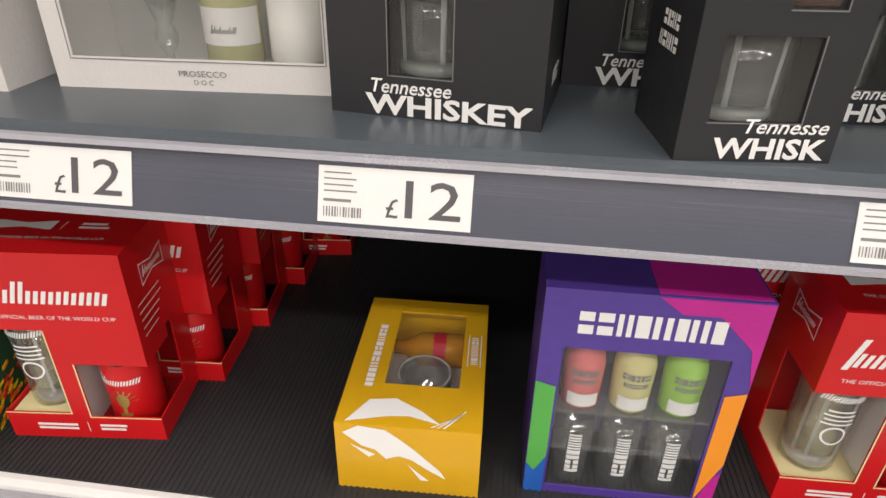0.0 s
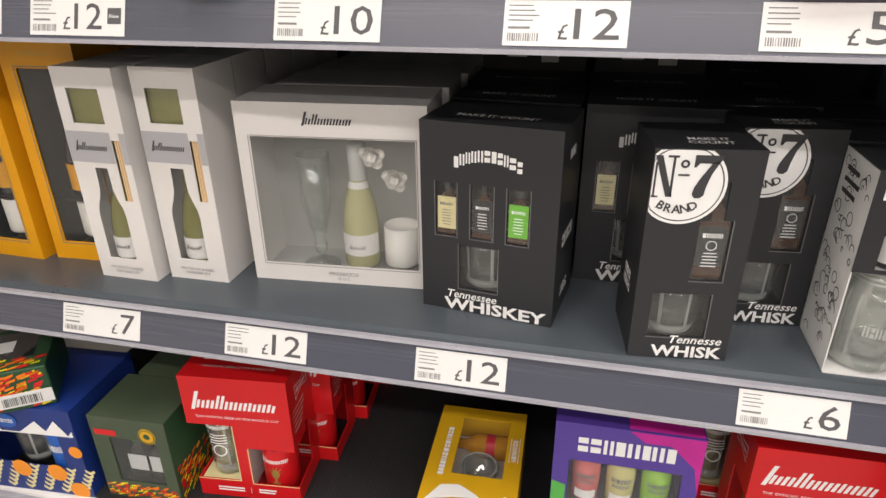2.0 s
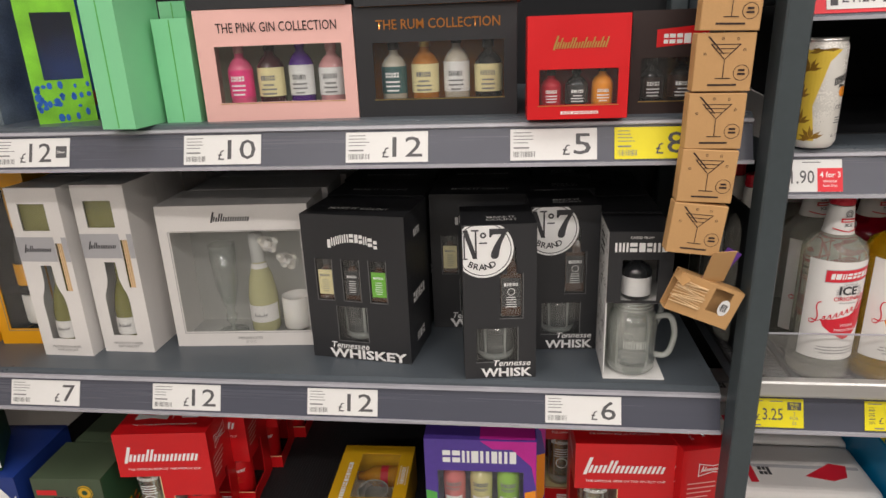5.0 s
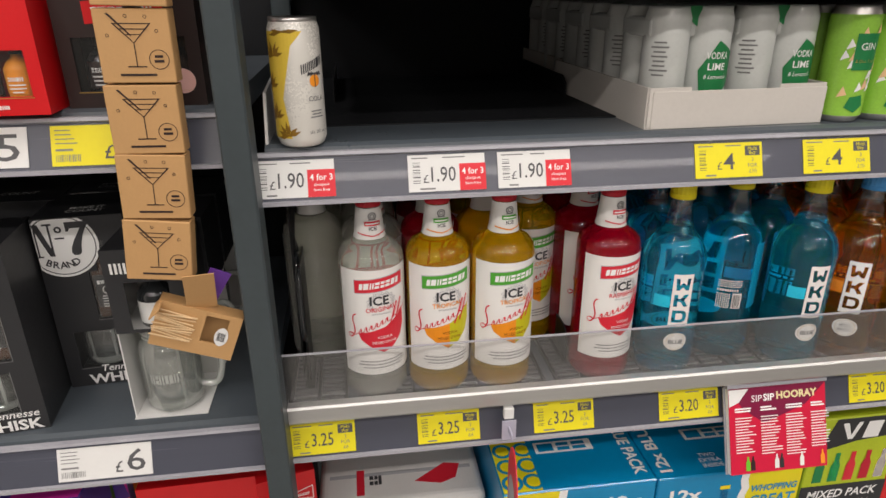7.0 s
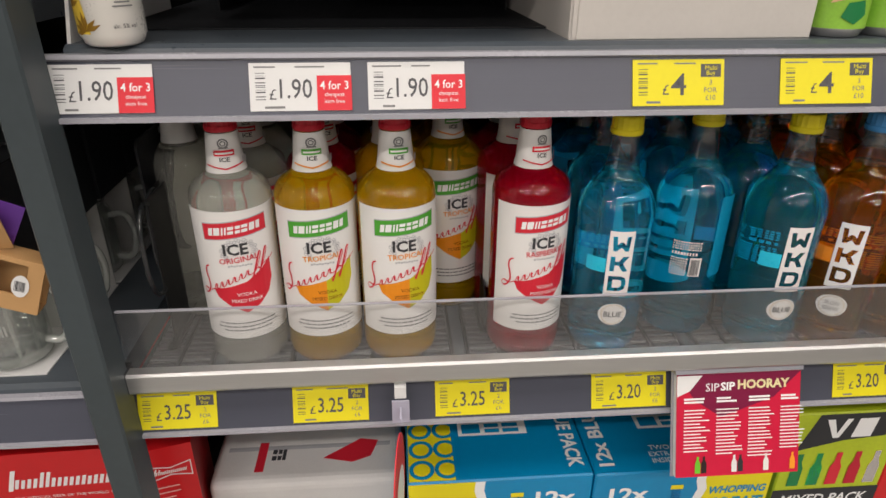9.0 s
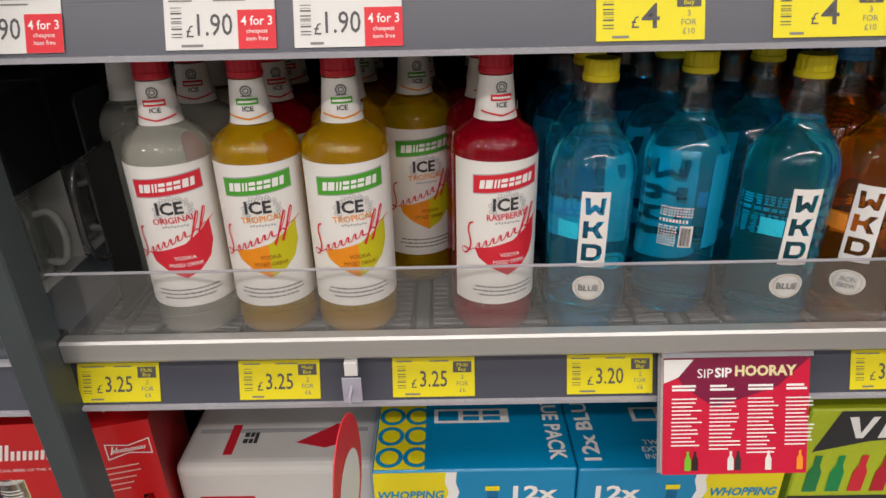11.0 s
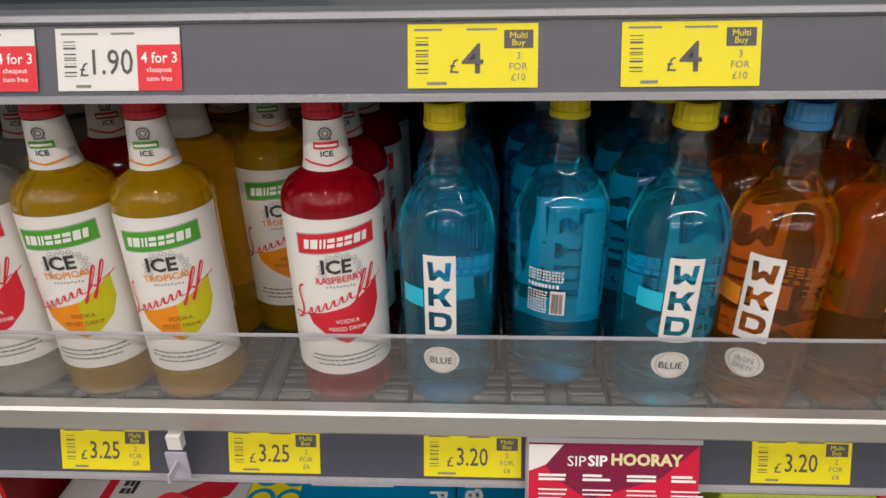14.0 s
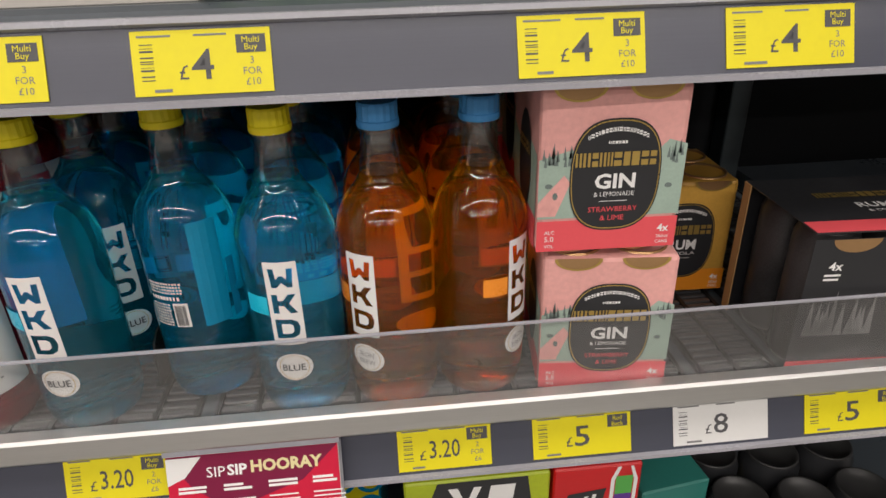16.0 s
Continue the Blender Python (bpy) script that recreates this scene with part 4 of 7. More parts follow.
# -- rum jar box
def jar_box(m):
    t = thing("rum_gift_box", m, "black and white rum box holding a glass mug", "gift box", "rum mug gift boxes")
    w, d, h = 0.086, 0.09, 0.222
    f = part("front_panel", holed(w, h - 0.118, 0.0014, [(-0.024, 0.004, 0.024, 0.064)], x0=-w / 2), BLACK_CARD, t, m=pose(0, 0, 0.118))
    part("side_panel", block(-w / 2, -w / 2 + 0.0014, 0.0016, d, 0, h - 0.002), PAPER, t)
    part("side_panel", block(w / 2 - 0.0014, w / 2, 0.0016, d, 0.118, h - 0.002), BLACK_CARD, t)
    rnd = random.Random(5)
    pics = []
    for _ in range(60):
        cx, cz, r = rnd.uniform(-0.036, 0.036), rnd.uniform(0.012, 0.21), rnd.uniform(0.003, 0.009)
        pics += ring(cx, cz, r, 0.0012, 10)[:rnd.randint(4, 10)]
    part("print", flat(pics + bars(-0.03, 0.2, 0.05, 3, 0.012, 0.005, 3)), INK, t, m=pose(-w / 2 - 0.0001, d / 2, 0, 0, 0, -90))
    part("back_panel", block(-w / 2 + 0.002, w / 2 - 0.002, d - 0.0014, d, 0.002, h - 0.002), GREY_IN, t)
    part("top_panel", block(-w / 2, w / 2, 0.0015, d, h - 0.0016, h), BLACK_CARD, t)
    part("base_panel", block(-w / 2, w / 2, -0.002, d, 0, 0.0016), PAPER, t)
    part("shelf_insert", block(-w / 2 + 0.002, w / 2 - 0.002, 0.003, d - 0.002, 0.1165, 0.118), PAPER, t)
    lettering("RAISED FROM", f, 0, 0.096, 0.005, WHITE_INK, width=0.03)
    part("print", flat(marks(0.0, 0.082, 0.07, 0.013, 7, seed=8)), WHITE_INK, f)
    small_bottle(t, 0, 0.027, 0.1185, 0.021, 0.068, DARK_BOTTLE, PAPER, DARK_BOTTLE, (0.1, 0.5))
    jar = part("glass_mug", lathe([(0, 0), (0.03, 0), (0.0345, 0.006), (0.035, 0.075), (0.032, 0.088), (0.027, 0.094), (0.028, 0.098), (0.0275, 0.112), (0.0255, 0.112), (0.0255, 0.096), (0.031, 0.086), (0.0325, 0.074), (0.032, 0.012), (0, 0.008)], 30), FLUTE_GLASS, t, smooth=True, m=pose(0.0, 0.033, 0.003))
    for zz in (0.099, 0.104, 0.109):
        part("thread", lathe([(0.0278, zz - 0.001), (0.029, zz), (0.0278, zz + 0.001)], 24), THICK_GLASS, jar, smooth=True)
    part("foot", lathe([(0, 0.001), (0.03, 0.001), (0.0335, 0.006), (0.0325, 0.014), (0.02, 0.01), (0, 0.009)], 26), THICK_GLASS, jar, smooth=True)
    # painted highlight strips on the mug's wall
    for a in (-70, -48, 30, 62):
        part("wall_glint", lathe([(0.0335, 0.014), (0.0338, 0.075), (0.031, 0.087)], 2, a0=a, a1=a + 6), THICK_GLASS, jar)
    part("emboss", flat(marks(0, 0.05, 0.034, 0.012, 6, seed=8), 0.0004, bend=0.0351), THICK_GLASS, jar)
    tube([(0.033, 0, 0.08), (0.05, 0, 0.082), (0.058, 0, 0.07), (0.058, 0, 0.035), (0.05, 0, 0.02), (0.033, 0, 0.02)], 0.0045, "handle", THICK_GLASS, jar)
    return t


kb = jar_box(pose(-0.132, 0.043, Z_L2, 0, 0, 0))
for i in range(1, 4):
    copy_thing(kb, pose(-0.13, 0.043 + 0.1 * i, Z_L2, 0, 0, 0))


# ---- upper shelf of the first bay: miniature sets ----
PINK_GIN = mat("pink_gin_glass", (0.75, 0.12, 0.25), 0.08, vary=0.1, coat=0.5)
DARK_GIN = mat("dark_sloe_glass", (0.05, 0.015, 0.02), 0.08, vary=0.1, coat=0.5)
PURPLE_GIN = mat("purple_gin_glass", (0.07, 0.015, 0.2), 0.08, vary=0.1, coat=0.5)
PALE_PINK = mat("pale_pink_glass", (0.6, 0.3, 0.3), 0.08, vary=0.1, coat=0.5)
AMBER_SOLID = mat("amber_rum_glass", (0.42, 0.16, 0.03), 0.08, vary=0.15, coat=0.5)
CLEAR_RUM = mat("pale_rum_glass", (0.5, 0.46, 0.38), 0.08, vary=0.1, coat=0.5)
BLACK_CAP = mat("black_cap_plastic", (0.015, 0.015, 0.016), 0.35, vary=0.1)
PINK_LABEL = mat("hot_pink_label", (0.8, 0.04, 0.22), 0.45, vary=0.06)
TEAL_LABEL = mat("teal_label", (0.05, 0.12, 0.12), 0.45, vary=0.1)
PORT_RED = mat("port_red_label", (0.5, 0.01, 0.03), 0.4, vary=0.1)
GREY_SEA = mat("storm_grey_print", (0.12, 0.15, 0.17), 0.45, vary=0.75, scale=45)
ART_GREEN = mat("acid_green_print", (0.2, 0.55, 0.03), 0.45, vary=0.5, scale=60)
ART_BLUE = mat("bright_blue_print", (0.02, 0.12, 0.5), 0.45, vary=0.3, scale=60)
PALE_INSIDE = mat("pale_green_tissue", (0.42, 0.5, 0.38), 0.7, vary=0.1)
ORANGE_INSIDE = mat("orange_card_inside", (0.5, 0.19, 0.03), 0.6, vary=0.25, scale=20)


def mini_set(m, name, label, w, h, d, card, inside, title, title_mat, bottles, group, hole=None):
    t = thing(name, m, label, "gift box", group)
    hole = hole or (-w * 0.39, h * 0.17, w * 0.42, h * 0.68)
    f = box_panels(t, w, d, h, card, [hole], inside)
    if title:
        lettering(title, f, 0.004, h * 0.84, 0.017, title_mat, width=w * 0.76, bold=0.008)
    n = len(bottles)
    for i, (glass, lab, cap) in enumerate(bottles):
        x = hole[0] + (hole[2] - hole[0]) * (i + 0.5) / n
        b = small_bottle(t, x, d * 0.42, hole[1] - 0.006, (hole[2] - hole[0]) / n * (0.4 + 0.03 * (i % 2)), (hole[3] - hole[1]) * (1.13 + 0.05 * ((i * 7) % 3)), glass, lab, cap, (0.14, 0.58))
        r = (hole[2] - hole[0]) / n * (0.4 + 0.03 * (i % 2)) + 0.0006
        hh = (hole[3] - hole[1])
        part("print", flat(marks(0, hh * 0.5, r * 1.1, hh * 0.09, 5, seed=i + 3) + bars(0, hh * 0.36, r * 1.2, 3, hh * 0.08, hh * 0.03, i, 0), 0.0003, bend=r), INK_GREY if lab in (PAPER, CREAM) else WHITE_INK, b)
    part("print", flat([rect(hole[0] - 0.0015, hole[1] - 0.0015, hole[2] + 0.0015, hole[1] - 0.0007)]), GOLD_FOIL, f)
    return t


RUMS = [(CLEAR_RUM, TEAL_LABEL, BLACK_CAP), (AMBER_SOLID, CREAM, GOLD_FOIL), (CLEAR_RUM, PAPER, BLACK_CAP), (DARK_BOTTLE, CREAM, BLACK_CAP)]
mini_set(pose(-0.6135, 0.05, Z_L1, 0, 0, 3.5), "gin_miniature_set", "pale pink box of four gin miniatures", 0.209, 0.142, 0.07, PINK_CARD, PALE_INSIDE, "THE PINK GIN COLLECTION", BROWN_CARD, [(PINK_GIN, PINK_LABEL, PALE_PINK), (DARK_GIN, CREAM, BLACK_CAP), (PURPLE_GIN, PAPER, PURPLE_GIN), (PALE_PINK, PAPER, PALE_PINK)], "miniature sets")
rum = mini_set(pose(-0.4035, 0.057, Z_L1), "rum_miniature_set", "black box of four rum miniatures", 0.209, 0.138, 0.07, BLACK_CARD, ORANGE_INSIDE, "THE RUM COLLECTION", COPPER, RUMS, "miniature sets")
copy_thing(rum, pose(-0.62, 0.048, Z_L1 + 0.1425, 0, 0, 2))
copy_thing(rum, pose(-0.4, 0.05, Z_L1 + 0.1385, 0, 0, -1))
for x in (-0.405, -0.62):
    for i in (1, 2, 3):
        copy_thing(rum, pose(x, 0.06 + 0.085 * i, Z_L1))


def port_box(m):
    t = mini_set(m, "port_miniature_set", "bright red box of three port miniatures", 0.118, 0.118, 0.05, RED_CARD, RED_DARK, "", None, [(PORT_RED, PORT_RED, BLACK_CAP), (DARK_BOTTLE, CHAR, BLACK_CAP), (ORANGE_FLAT, ORANGE_FLAT, BLACK_CAP)], "red port miniature sets", (-0.045, 0.017, 0.047, 0.058))
    part("print", flat(marks(0.003, 0.086, 0.062, 0.013, 10, slant=0.35, seed=33)), GOLD_FOIL, t)
    part("print", flat(marks(0.003, 0.0075, 0.045, 0.0035, 14, seed=34)), WHITE_INK, t)
    return t


pt = port_box(pose(-0.2275, -0.004, Z_L1, 0, 0, 2))
for i in (1, 2, 3):
    copy_thing(pt, pose(-0.2275 + 0.001 * i, -0.004 + 0.052 * i, Z_L1, 0, 0, 1))


def cream_box(m):
    t = mini_set(m, "liqueur_miniature_set", "dark brown box of cream liqueur miniatures", 0.13, 0.12, 0.055, BROWN_CARD, BLACK_IN, "", None, [(DARK_BOTTLE, BROWN_CARD, BLACK_CAP)] * 3, "brown liqueur miniature sets", (-0.052, 0.016, 0.052, 0.066))
    part("print", flat([[(-0.036, 0.078), (0.036, 0.084), (0.036, 0.104), (-0.036, 0.098)]]), RED_CARD, t)
    part("print", flat(marks(0.0, 0.0875, 0.056, 0.011, 7, seed=36), 0.001), WHITE_INK, t)
    part("print", flat([disc(0.045, 0.024, 0.012)]), PINK_CARD, t)
    return t


cb = cream_box(pose(-0.098, 0.028, Z_L1))
for i in (1, 2):
    copy_thing(cb, pose(-0.098, 0.028 + 0.06 * i, Z_L1))

mini_set(pose(-1.27, 0.06, Z_L1), "whisky_miniature_set", "cream white box of whisky miniatures", 0.145, 0.19, 0.08, WHITE_CARD, GREY_IN, "", None, [(DARK_BOTTLE, CREAM, BLACK_CAP), (PORT_RED, PINK_LABEL, BLACK_CAP), (DARK_BOTTLE, CREAM, BLACK_CAP)], "miniature sets", (-0.06, 0.05, 0.06, 0.15))
mini_set(pose(-1.11, 0.058, Z_L1), "whisky_miniature_set", "storm grey box of three whisky miniatures", 0.15, 0.19, 0.1, GREY_SEA, BLACK_IN, "", None, [(DARK_BOTTLE, CHAR, BLACK_CAP), (DARK_BOTTLE, PAPER, BLACK_CAP), (DARK_BOTTLE, PINK_LABEL, BLACK_CAP)], "miniature sets", (-0.055, 0.04, 0.06, 0.13))
art = thing("spirit_gift_box", pose(-0.945, 0.075, Z_L1, 0, 0, 32), "green and blue patterned gift box", "gift box")
af = box_panels(art, 0.075, 0.11, 0.19, ART_GREEN, [(-0.02, 0.06, 0.03, 0.15)], ART_BLUE, side=ART_BLUE)
rnd = random.Random(12)
part("print", flat([disc(rnd.uniform(-0.034, 0.034), rnd.uniform(0.006, 0.055), rnd.uniform(0.002, 0.005), rnd.uniform(0.002, 0.006), 8) for _ in range(30)]), ART_BLUE, af)
part("band", block(0.0377, 0.0385, 0.01, 0.1, 0.02, 0.04), RED_CARD, art)
for x, y, rz, h in ((-0.812, -0.012, -4, 0.16), (-0.79, 0.13, 0, 0.16), (-0.752, 0.045, 3, 0.134)):
    mt = thing("gin_gift_box", pose(x, y, Z_L1, 0, 0, rz), "plain mint green gin gift carton", "gift box", "mint green cartons")
    box_panels(mt, 0.048 if y < 0.1 else 0.04, 0.09, h, MINT_CARD)
    part("seam", block(-0.0006, 0.0006, -0.0006, 0.0, 0.002, h - 0.002), GREEN_PRINT, mt)


# ---- hanging strip of cocktail stick boxes ----
hang = thing("hanging_strip", pose(-0.077, -0.012, 1.1), "clear plastic strip hanging from a steel hook", "hanging strip")
part("ribbon", block(-0.008, 0.008, -0.0006, 0.0, 0.05, 0.85), LIP, hang)
tube([(0, 0, 0.84), (0, 0.004, 0.862), (0.04, 0.012, 0.866), (0.077, 0.014, 0.862)], 0.002, "hook", STEEL, hang)


def stick_box(m):
    t = thing("cocktail_stick_box", m, "brown kraft box of cocktail sticks hanging on a strip", "cocktail sticks", "cocktail stick boxes")
    w, d, h = 0.062, 0.022, 0.062
    part("body", block(-w / 2, w / 2, 0, d, 0, h, 0.0008), KRAFT, t)
    g = [rect(-0.0004, 0.014, 0.0004, 0.034), rect(-0.008, 0.0135, 0.008, 0.0145)]
    g += [[(-0.016, 0.05), (-0.0005, 0.034), (0.0005, 0.034), (-0.0145, 0.05)], [(0.016, 0.05), (0.0005, 0.034), (-0.0005, 0.034), (0.0145, 0.05)], rect(-0.016, 0.0495, 0.016, 0.0503), rect(-0.012, 0.045, 0.012, 0.0458), rect(-0.007, 0.0405, 0.007, 0.0412)]
    g += [[(-0.02, 0.058), (-0.018, 0.0585), (-0.001, 0.04), (-0.002, 0.0395)]]
    g += ring(0.019, 0.02, 0.0085, 0.0006, 18) + bars(0.019, 0.0215, 0.01, 2, 0.004, 0.0022, 3, 0) + bars(0, 0.006, 0.036, 1, 0.003, 0.002, 5, 0)
    for px, pz in ((-0.021, 0.04), (0.02, 0.044), (0.012, 0.0555), (-0.004, 0.056)):
        g += ring(px, pz, 0.0016, 0.0005, 8)
    part("print", flat(g), BROWN_CARD, t)
    return t


sb = stick_box(pose(-0.074, -0.036, 1.324, 0, 1, 0))
for x, y, z, ry in ((-0.072, -0.038, 1.388, 2), (-0.07, -0.036, 1.452, 0), (-0.07, -0.036, 1.516, 1), (-0.077, -0.036, 1.26, 1), (-0.081, -0.037, 1.197, 3), (-0.089, -0.038, 1.133, 6)):
    copy_thing(sb, pose(x, y, z, 0, ry, 0))
ob = thing("cocktail_stick_box", pose(-0.066, -0.03, 1.068, 0, 22, 4), "torn open kraft box with cocktail sticks spilling", "cocktail sticks")
part("body", holed(0.085, 0.052, 0.002, [(0.006, 0.016, 0.03, 0.047)], x0=-0.0425), KRAFT, ob, m=pose(0, 0, -0.026))
part("back", block(-0.0425, 0.0425, 0.018, 0.02, -0.026, 0.026), KRAFT, ob)
for z0, z1 in ((-0.026, -0.0245), (0.0245, 0.026)):
    part("side", block(-0.0425, 0.0425, 0.002, 0.018, z0, z1), KRAFT, ob)
part("flap", block(-0.006, 0.006, -0.022, 0.016, 0.0, 0.0012), KRAFT, ob, m=pose(-0.042, -0.002, 0.02, 0, -60, 0))
part("flap", holed(0.03, 0.05, 0.001, []), KRAFT, ob, m=pose(-0.014, 0.004, 0.02, 20, -20, 10))
part("lining", block(0, 0.022, 0.0, 0.001, 0.0, 0.05), PURPLE_TISSUE, ob, m=pose(-0.012, 0.012, 0.024, 10, 8, 10))
part("sticker", flat([disc(0.026, 0.0, 0.007, 0.011)], 0.0008), PAPER, ob)
part("barcode", flat(barcode(0.0215, -0.005, 0.009, 0.01, 9), 0.0012), INK, ob)
for i in range(14):
    part("cocktail_stick", block(-0.02, 0.02, -0.0006, 0.0006, -0.0006, 0.0006), WOOD_REED, ob, m=pose(-0.024 + 0.0012 * (i % 3), -0.003 + 0.001 * (i % 4), -0.012 + i * 0.0022, 0, 8 * math.sin(i), 0))


# ---- bottom shelf of the first bay ----
def beer_box(m, w=0.158, d=0.1, h=0.222):
    """A red carton; two windows run round its corners and show a glass and a can in a cream tray."""
    t = thing("beer_gift_box", m, "bright red beer gift box with glass and can", "gift box", "red beer gift boxes")
    k, e, q = w / 0.158, w / 2, 0.0014
    f = part("front_panel", holed(w, h, q, [(-e, 0.034, -0.012, 0.138), (0.008, 0.03, e, 0.098)], x0=-e), RED_CARD, t)
    side = part("side_panel", holed(d - q, h - q, q, [(q, 0.03, 0.05, 0.098), (0.05, 0.03, 0.062, 0.112)], x0=q), RED_CARD, t, m=pose(e, 0, 0, 0, 0, 90))
    left = part("side_panel", holed(d - q, h - q, q, [(0.038, 0.034, d - q, 0.138)], x0=0.0), RED_CARD, t, m=pose(-e, d, 0, 0, 0, -90))
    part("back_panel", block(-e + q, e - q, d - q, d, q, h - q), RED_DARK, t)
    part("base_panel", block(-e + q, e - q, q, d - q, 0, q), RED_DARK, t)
    part("top_panel", block(-e, e, q, d, h - q, h), RED_CARD, t)
    part("window_edge", flat([rect(0.0065, 0.0285, e, 0.03), rect(0.0065, 0.03, 0.008, 0.098), rect(-e, 0.0325, -0.0105, 0.034), rect(-0.012, 0.034, -0.0105, 0.138)], 0.0004), CREAM, f)
    tray = part("tray", block(-e + 0.003, -0.004, 0.004, d - 0.004, 0.0016, 0.03, 0.001), CREAM, t)
    part("tray_back", block(-0.0035, -0.002, 0.004, d - 0.004, 0.0016, 0.12), WHITE_CARD, t)
    g = tumbler(t, -0.042 * k, 0.036, 0.031, 0.028 * k, 0.12)
    part("print", flat(marks(0, 0.094, 0.04, 0.012, 8, seed=14, slant=0.2) + bars(0, 0.078, 0.034, 4, 0.005, 0.0018, 3, 0) + ring(0, 0.05, 0.011, 0.002, 16), 0.0004, bend=0.0272 * k), WHITE_INK, g)
    c = part("can", lathe([(0, 0), (0.021, 0), (0.0265, 0.006), (0.0265, 0.08), (0.024, 0.088), (0.024, 0.09), (0.0225, 0.09), (0.022, 0.087), (0, 0.087)], 24), RED_CARD, t, smooth=True, m=pose(0.042 * k, 0.031, 0.002))
    part("can_end", lathe([(0.0242, 0.0882), (0.0242, 0.0906), (0.0224, 0.0906), (0.022, 0.0875), (0, 0.0875)], 24), DARK_BOTTLE, c, smooth=True)
    part("print", flat(marks(0, 0.07, 0.044, 0.012, 8, slant=0.2, seed=14), 0.0004, bend=0.0266), WHITE_INK, c)
    part("print", flat([disc(0, 0.046, 0.006, 0.009), rect(-0.002, 0.03, 0.002, 0.038), rect(-0.006, 0.026, 0.006, 0.03)] + [[(0.0, 0.045), (0.014 * math.cos(a) - 0.001, 0.045 + 0.014 * math.sin(a)), (0.014 * math.cos(a) + 0.001, 0.0455 + 0.014 * math.sin(a))] for a in [i * 0.45 for i in range(8)]], 0.0005, bend=0.0266), GOLD_FOIL, c)
    part("print", flat(marks(0.0, 0.178, 0.125 * k, 0.026, 9, slant=0.25, seed=14)), WHITE_INK, f)
    lettering("THE OFFICIAL BEER OF THE WORLD CUP", f, 0, 0.1535, 0.006, WHITE_INK, width=0.124 * k)
    part("print", flat(bars(-0.05 * k, 0.017, 0.042, 2, 0.005, 0.003, 2) + bars(0.014 * k, 0.017, 0.04, 2, 0.005, 0.003, 4) + [rect(0.0015, 0.01, 0.0022, 0.022)]), WHITE_INK, f)
    part("print", flat([[(-0.028, -0.009), (0.0, -0.004), (0.028, -0.009), (0.028, 0.009), (0.0, 0.004), (-0.028, 0.009)], rect(0.036, -0.008, 0.0368, 0.008)] + bars(0.052, 0.002, 0.034, 2, 0.007, 0.004, 3)), WHITE_INK, t, m=pose(-0.03 * k, 0.05, h + 0.0002, -90, 0, 0))
    lettering("THE OFFICIAL BEER OF THE WORLD CUP", part("print", flat([rect(-0.05 * k, -0.001, 0.05 * k, -0.0005)]), RED_DARK, t, m=pose(0, 0.026, h + 0.0002, -90, 0, 0)), 0, 0.0, 0.0055, WHITE_INK, width=0.11 * k)
    bow = [[(-0.024, -0.012), (0.0, -0.006), (0.024, -0.012), (0.024, -0.0105), (0.0, -0.0045), (-0.024, -0.0105)], [(-0.024, 0.012), (0.0, 0.006), (0.024, 0.012), (0.024, 0.0105), (0.0, 0.0045), (-0.024, 0.0105)], rect(-0.024, -0.012, -0.0228, 0.012), rect(0.0228, -0.012, 0.024, 0.012)]
    small = bars(0.03, 0.205, 0.05, 9, 0.0085, 0.002, 6)
    part("print", flat([[(px + 0.05, pz + 0.185) for px, pz in o] for o in bow + marks(0, 0, 0.038, 0.009, 8, slant=0.2, seed=14)]), WHITE_INK, side)
    part("small_print", flat([[(px - 0.02, pz - 0.045) for px, pz in o] for o in small[:5]]), PINK_CARD, side)
    part("print", flat([[(px + d / 2, pz + 0.185) for px, pz in o] for o in bow + marks(0, 0, 0.038, 0.009, 8, slant=0.2, seed=14)]), WHITE_INK, left)
    return t


bb = beer_box(pose(-0.889, 0.045, Z_L3 + 0.0033, 0, 0, 6))
for x, y, rz in ((-0.868, 0.142, 4), (-0.855, 0.248, 6), (-0.84, 0.354, 4), (-0.795, 0.44, 8)):
    copy_thing(bb, pose(x, y, Z_L3, 0, 0, rz))
copy_thing(bb, pose(-0.128, 0.07, Z_L3, 0, 0, 2))
copy_thing(bb, pose(-0.176, 0.19, Z_L3 + 0.0033, 0, 0, 0))
copy_thing(bb, pose(-0.176, 0.3, Z_L3 + 0.0033, 0, 0, 0))
beer_box(pose(-0.0665, 0.1295, Z_L3 + 0.0033, 0, 0, -76), d=0.078)


# -- golden whisky box lying with its window upwards
gw = thing("whisky_gift_box", pose(-0.553, 0.026, Z_L3, 0, 0, 2), "golden yellow whisky box with a window on top", "gift box")
w, d, h = 0.134, 0.2, 0.086
part("front_panel", block(-w / 2, w / 2, 0, 0.0014, 0, h), GOLD_CARD, gw)
part("back_panel", block(-w / 2, w / 2, d - 0.0014, d, 0, h), GOLD_CARD, gw)
for sx in (-1, 1):
    part("side_panel", block(-0.0007, 0.0007, 0.0014, d - 0.0014, 0, h - 0.0015), GOLD_CARD, gw, m=pose(sx * (w / 2 - 0.0007), 0, 0))
part("base_panel", block(-w / 2 + 0.0014, w / 2 - 0.0014, 0.0014, d - 0.0014, 0, 0.0014), BLACK_IN, gw)
lid = part("lid_panel", holed(w, d - 0.003, 0.0014, [(-0.03, 0.055, 0.043, 0.175)], x0=-w / 2), GOLD_CARD, gw, m=pose(0, 0.0015, h, -90, 0, 0) @ pose(0, 0, 0))
fo = part("window_film", block(-0.031, 0.044, 0.054, 0.177, h - 0.0022, h - 0.0018), FILM, gw)
fo.visible_shadow = False
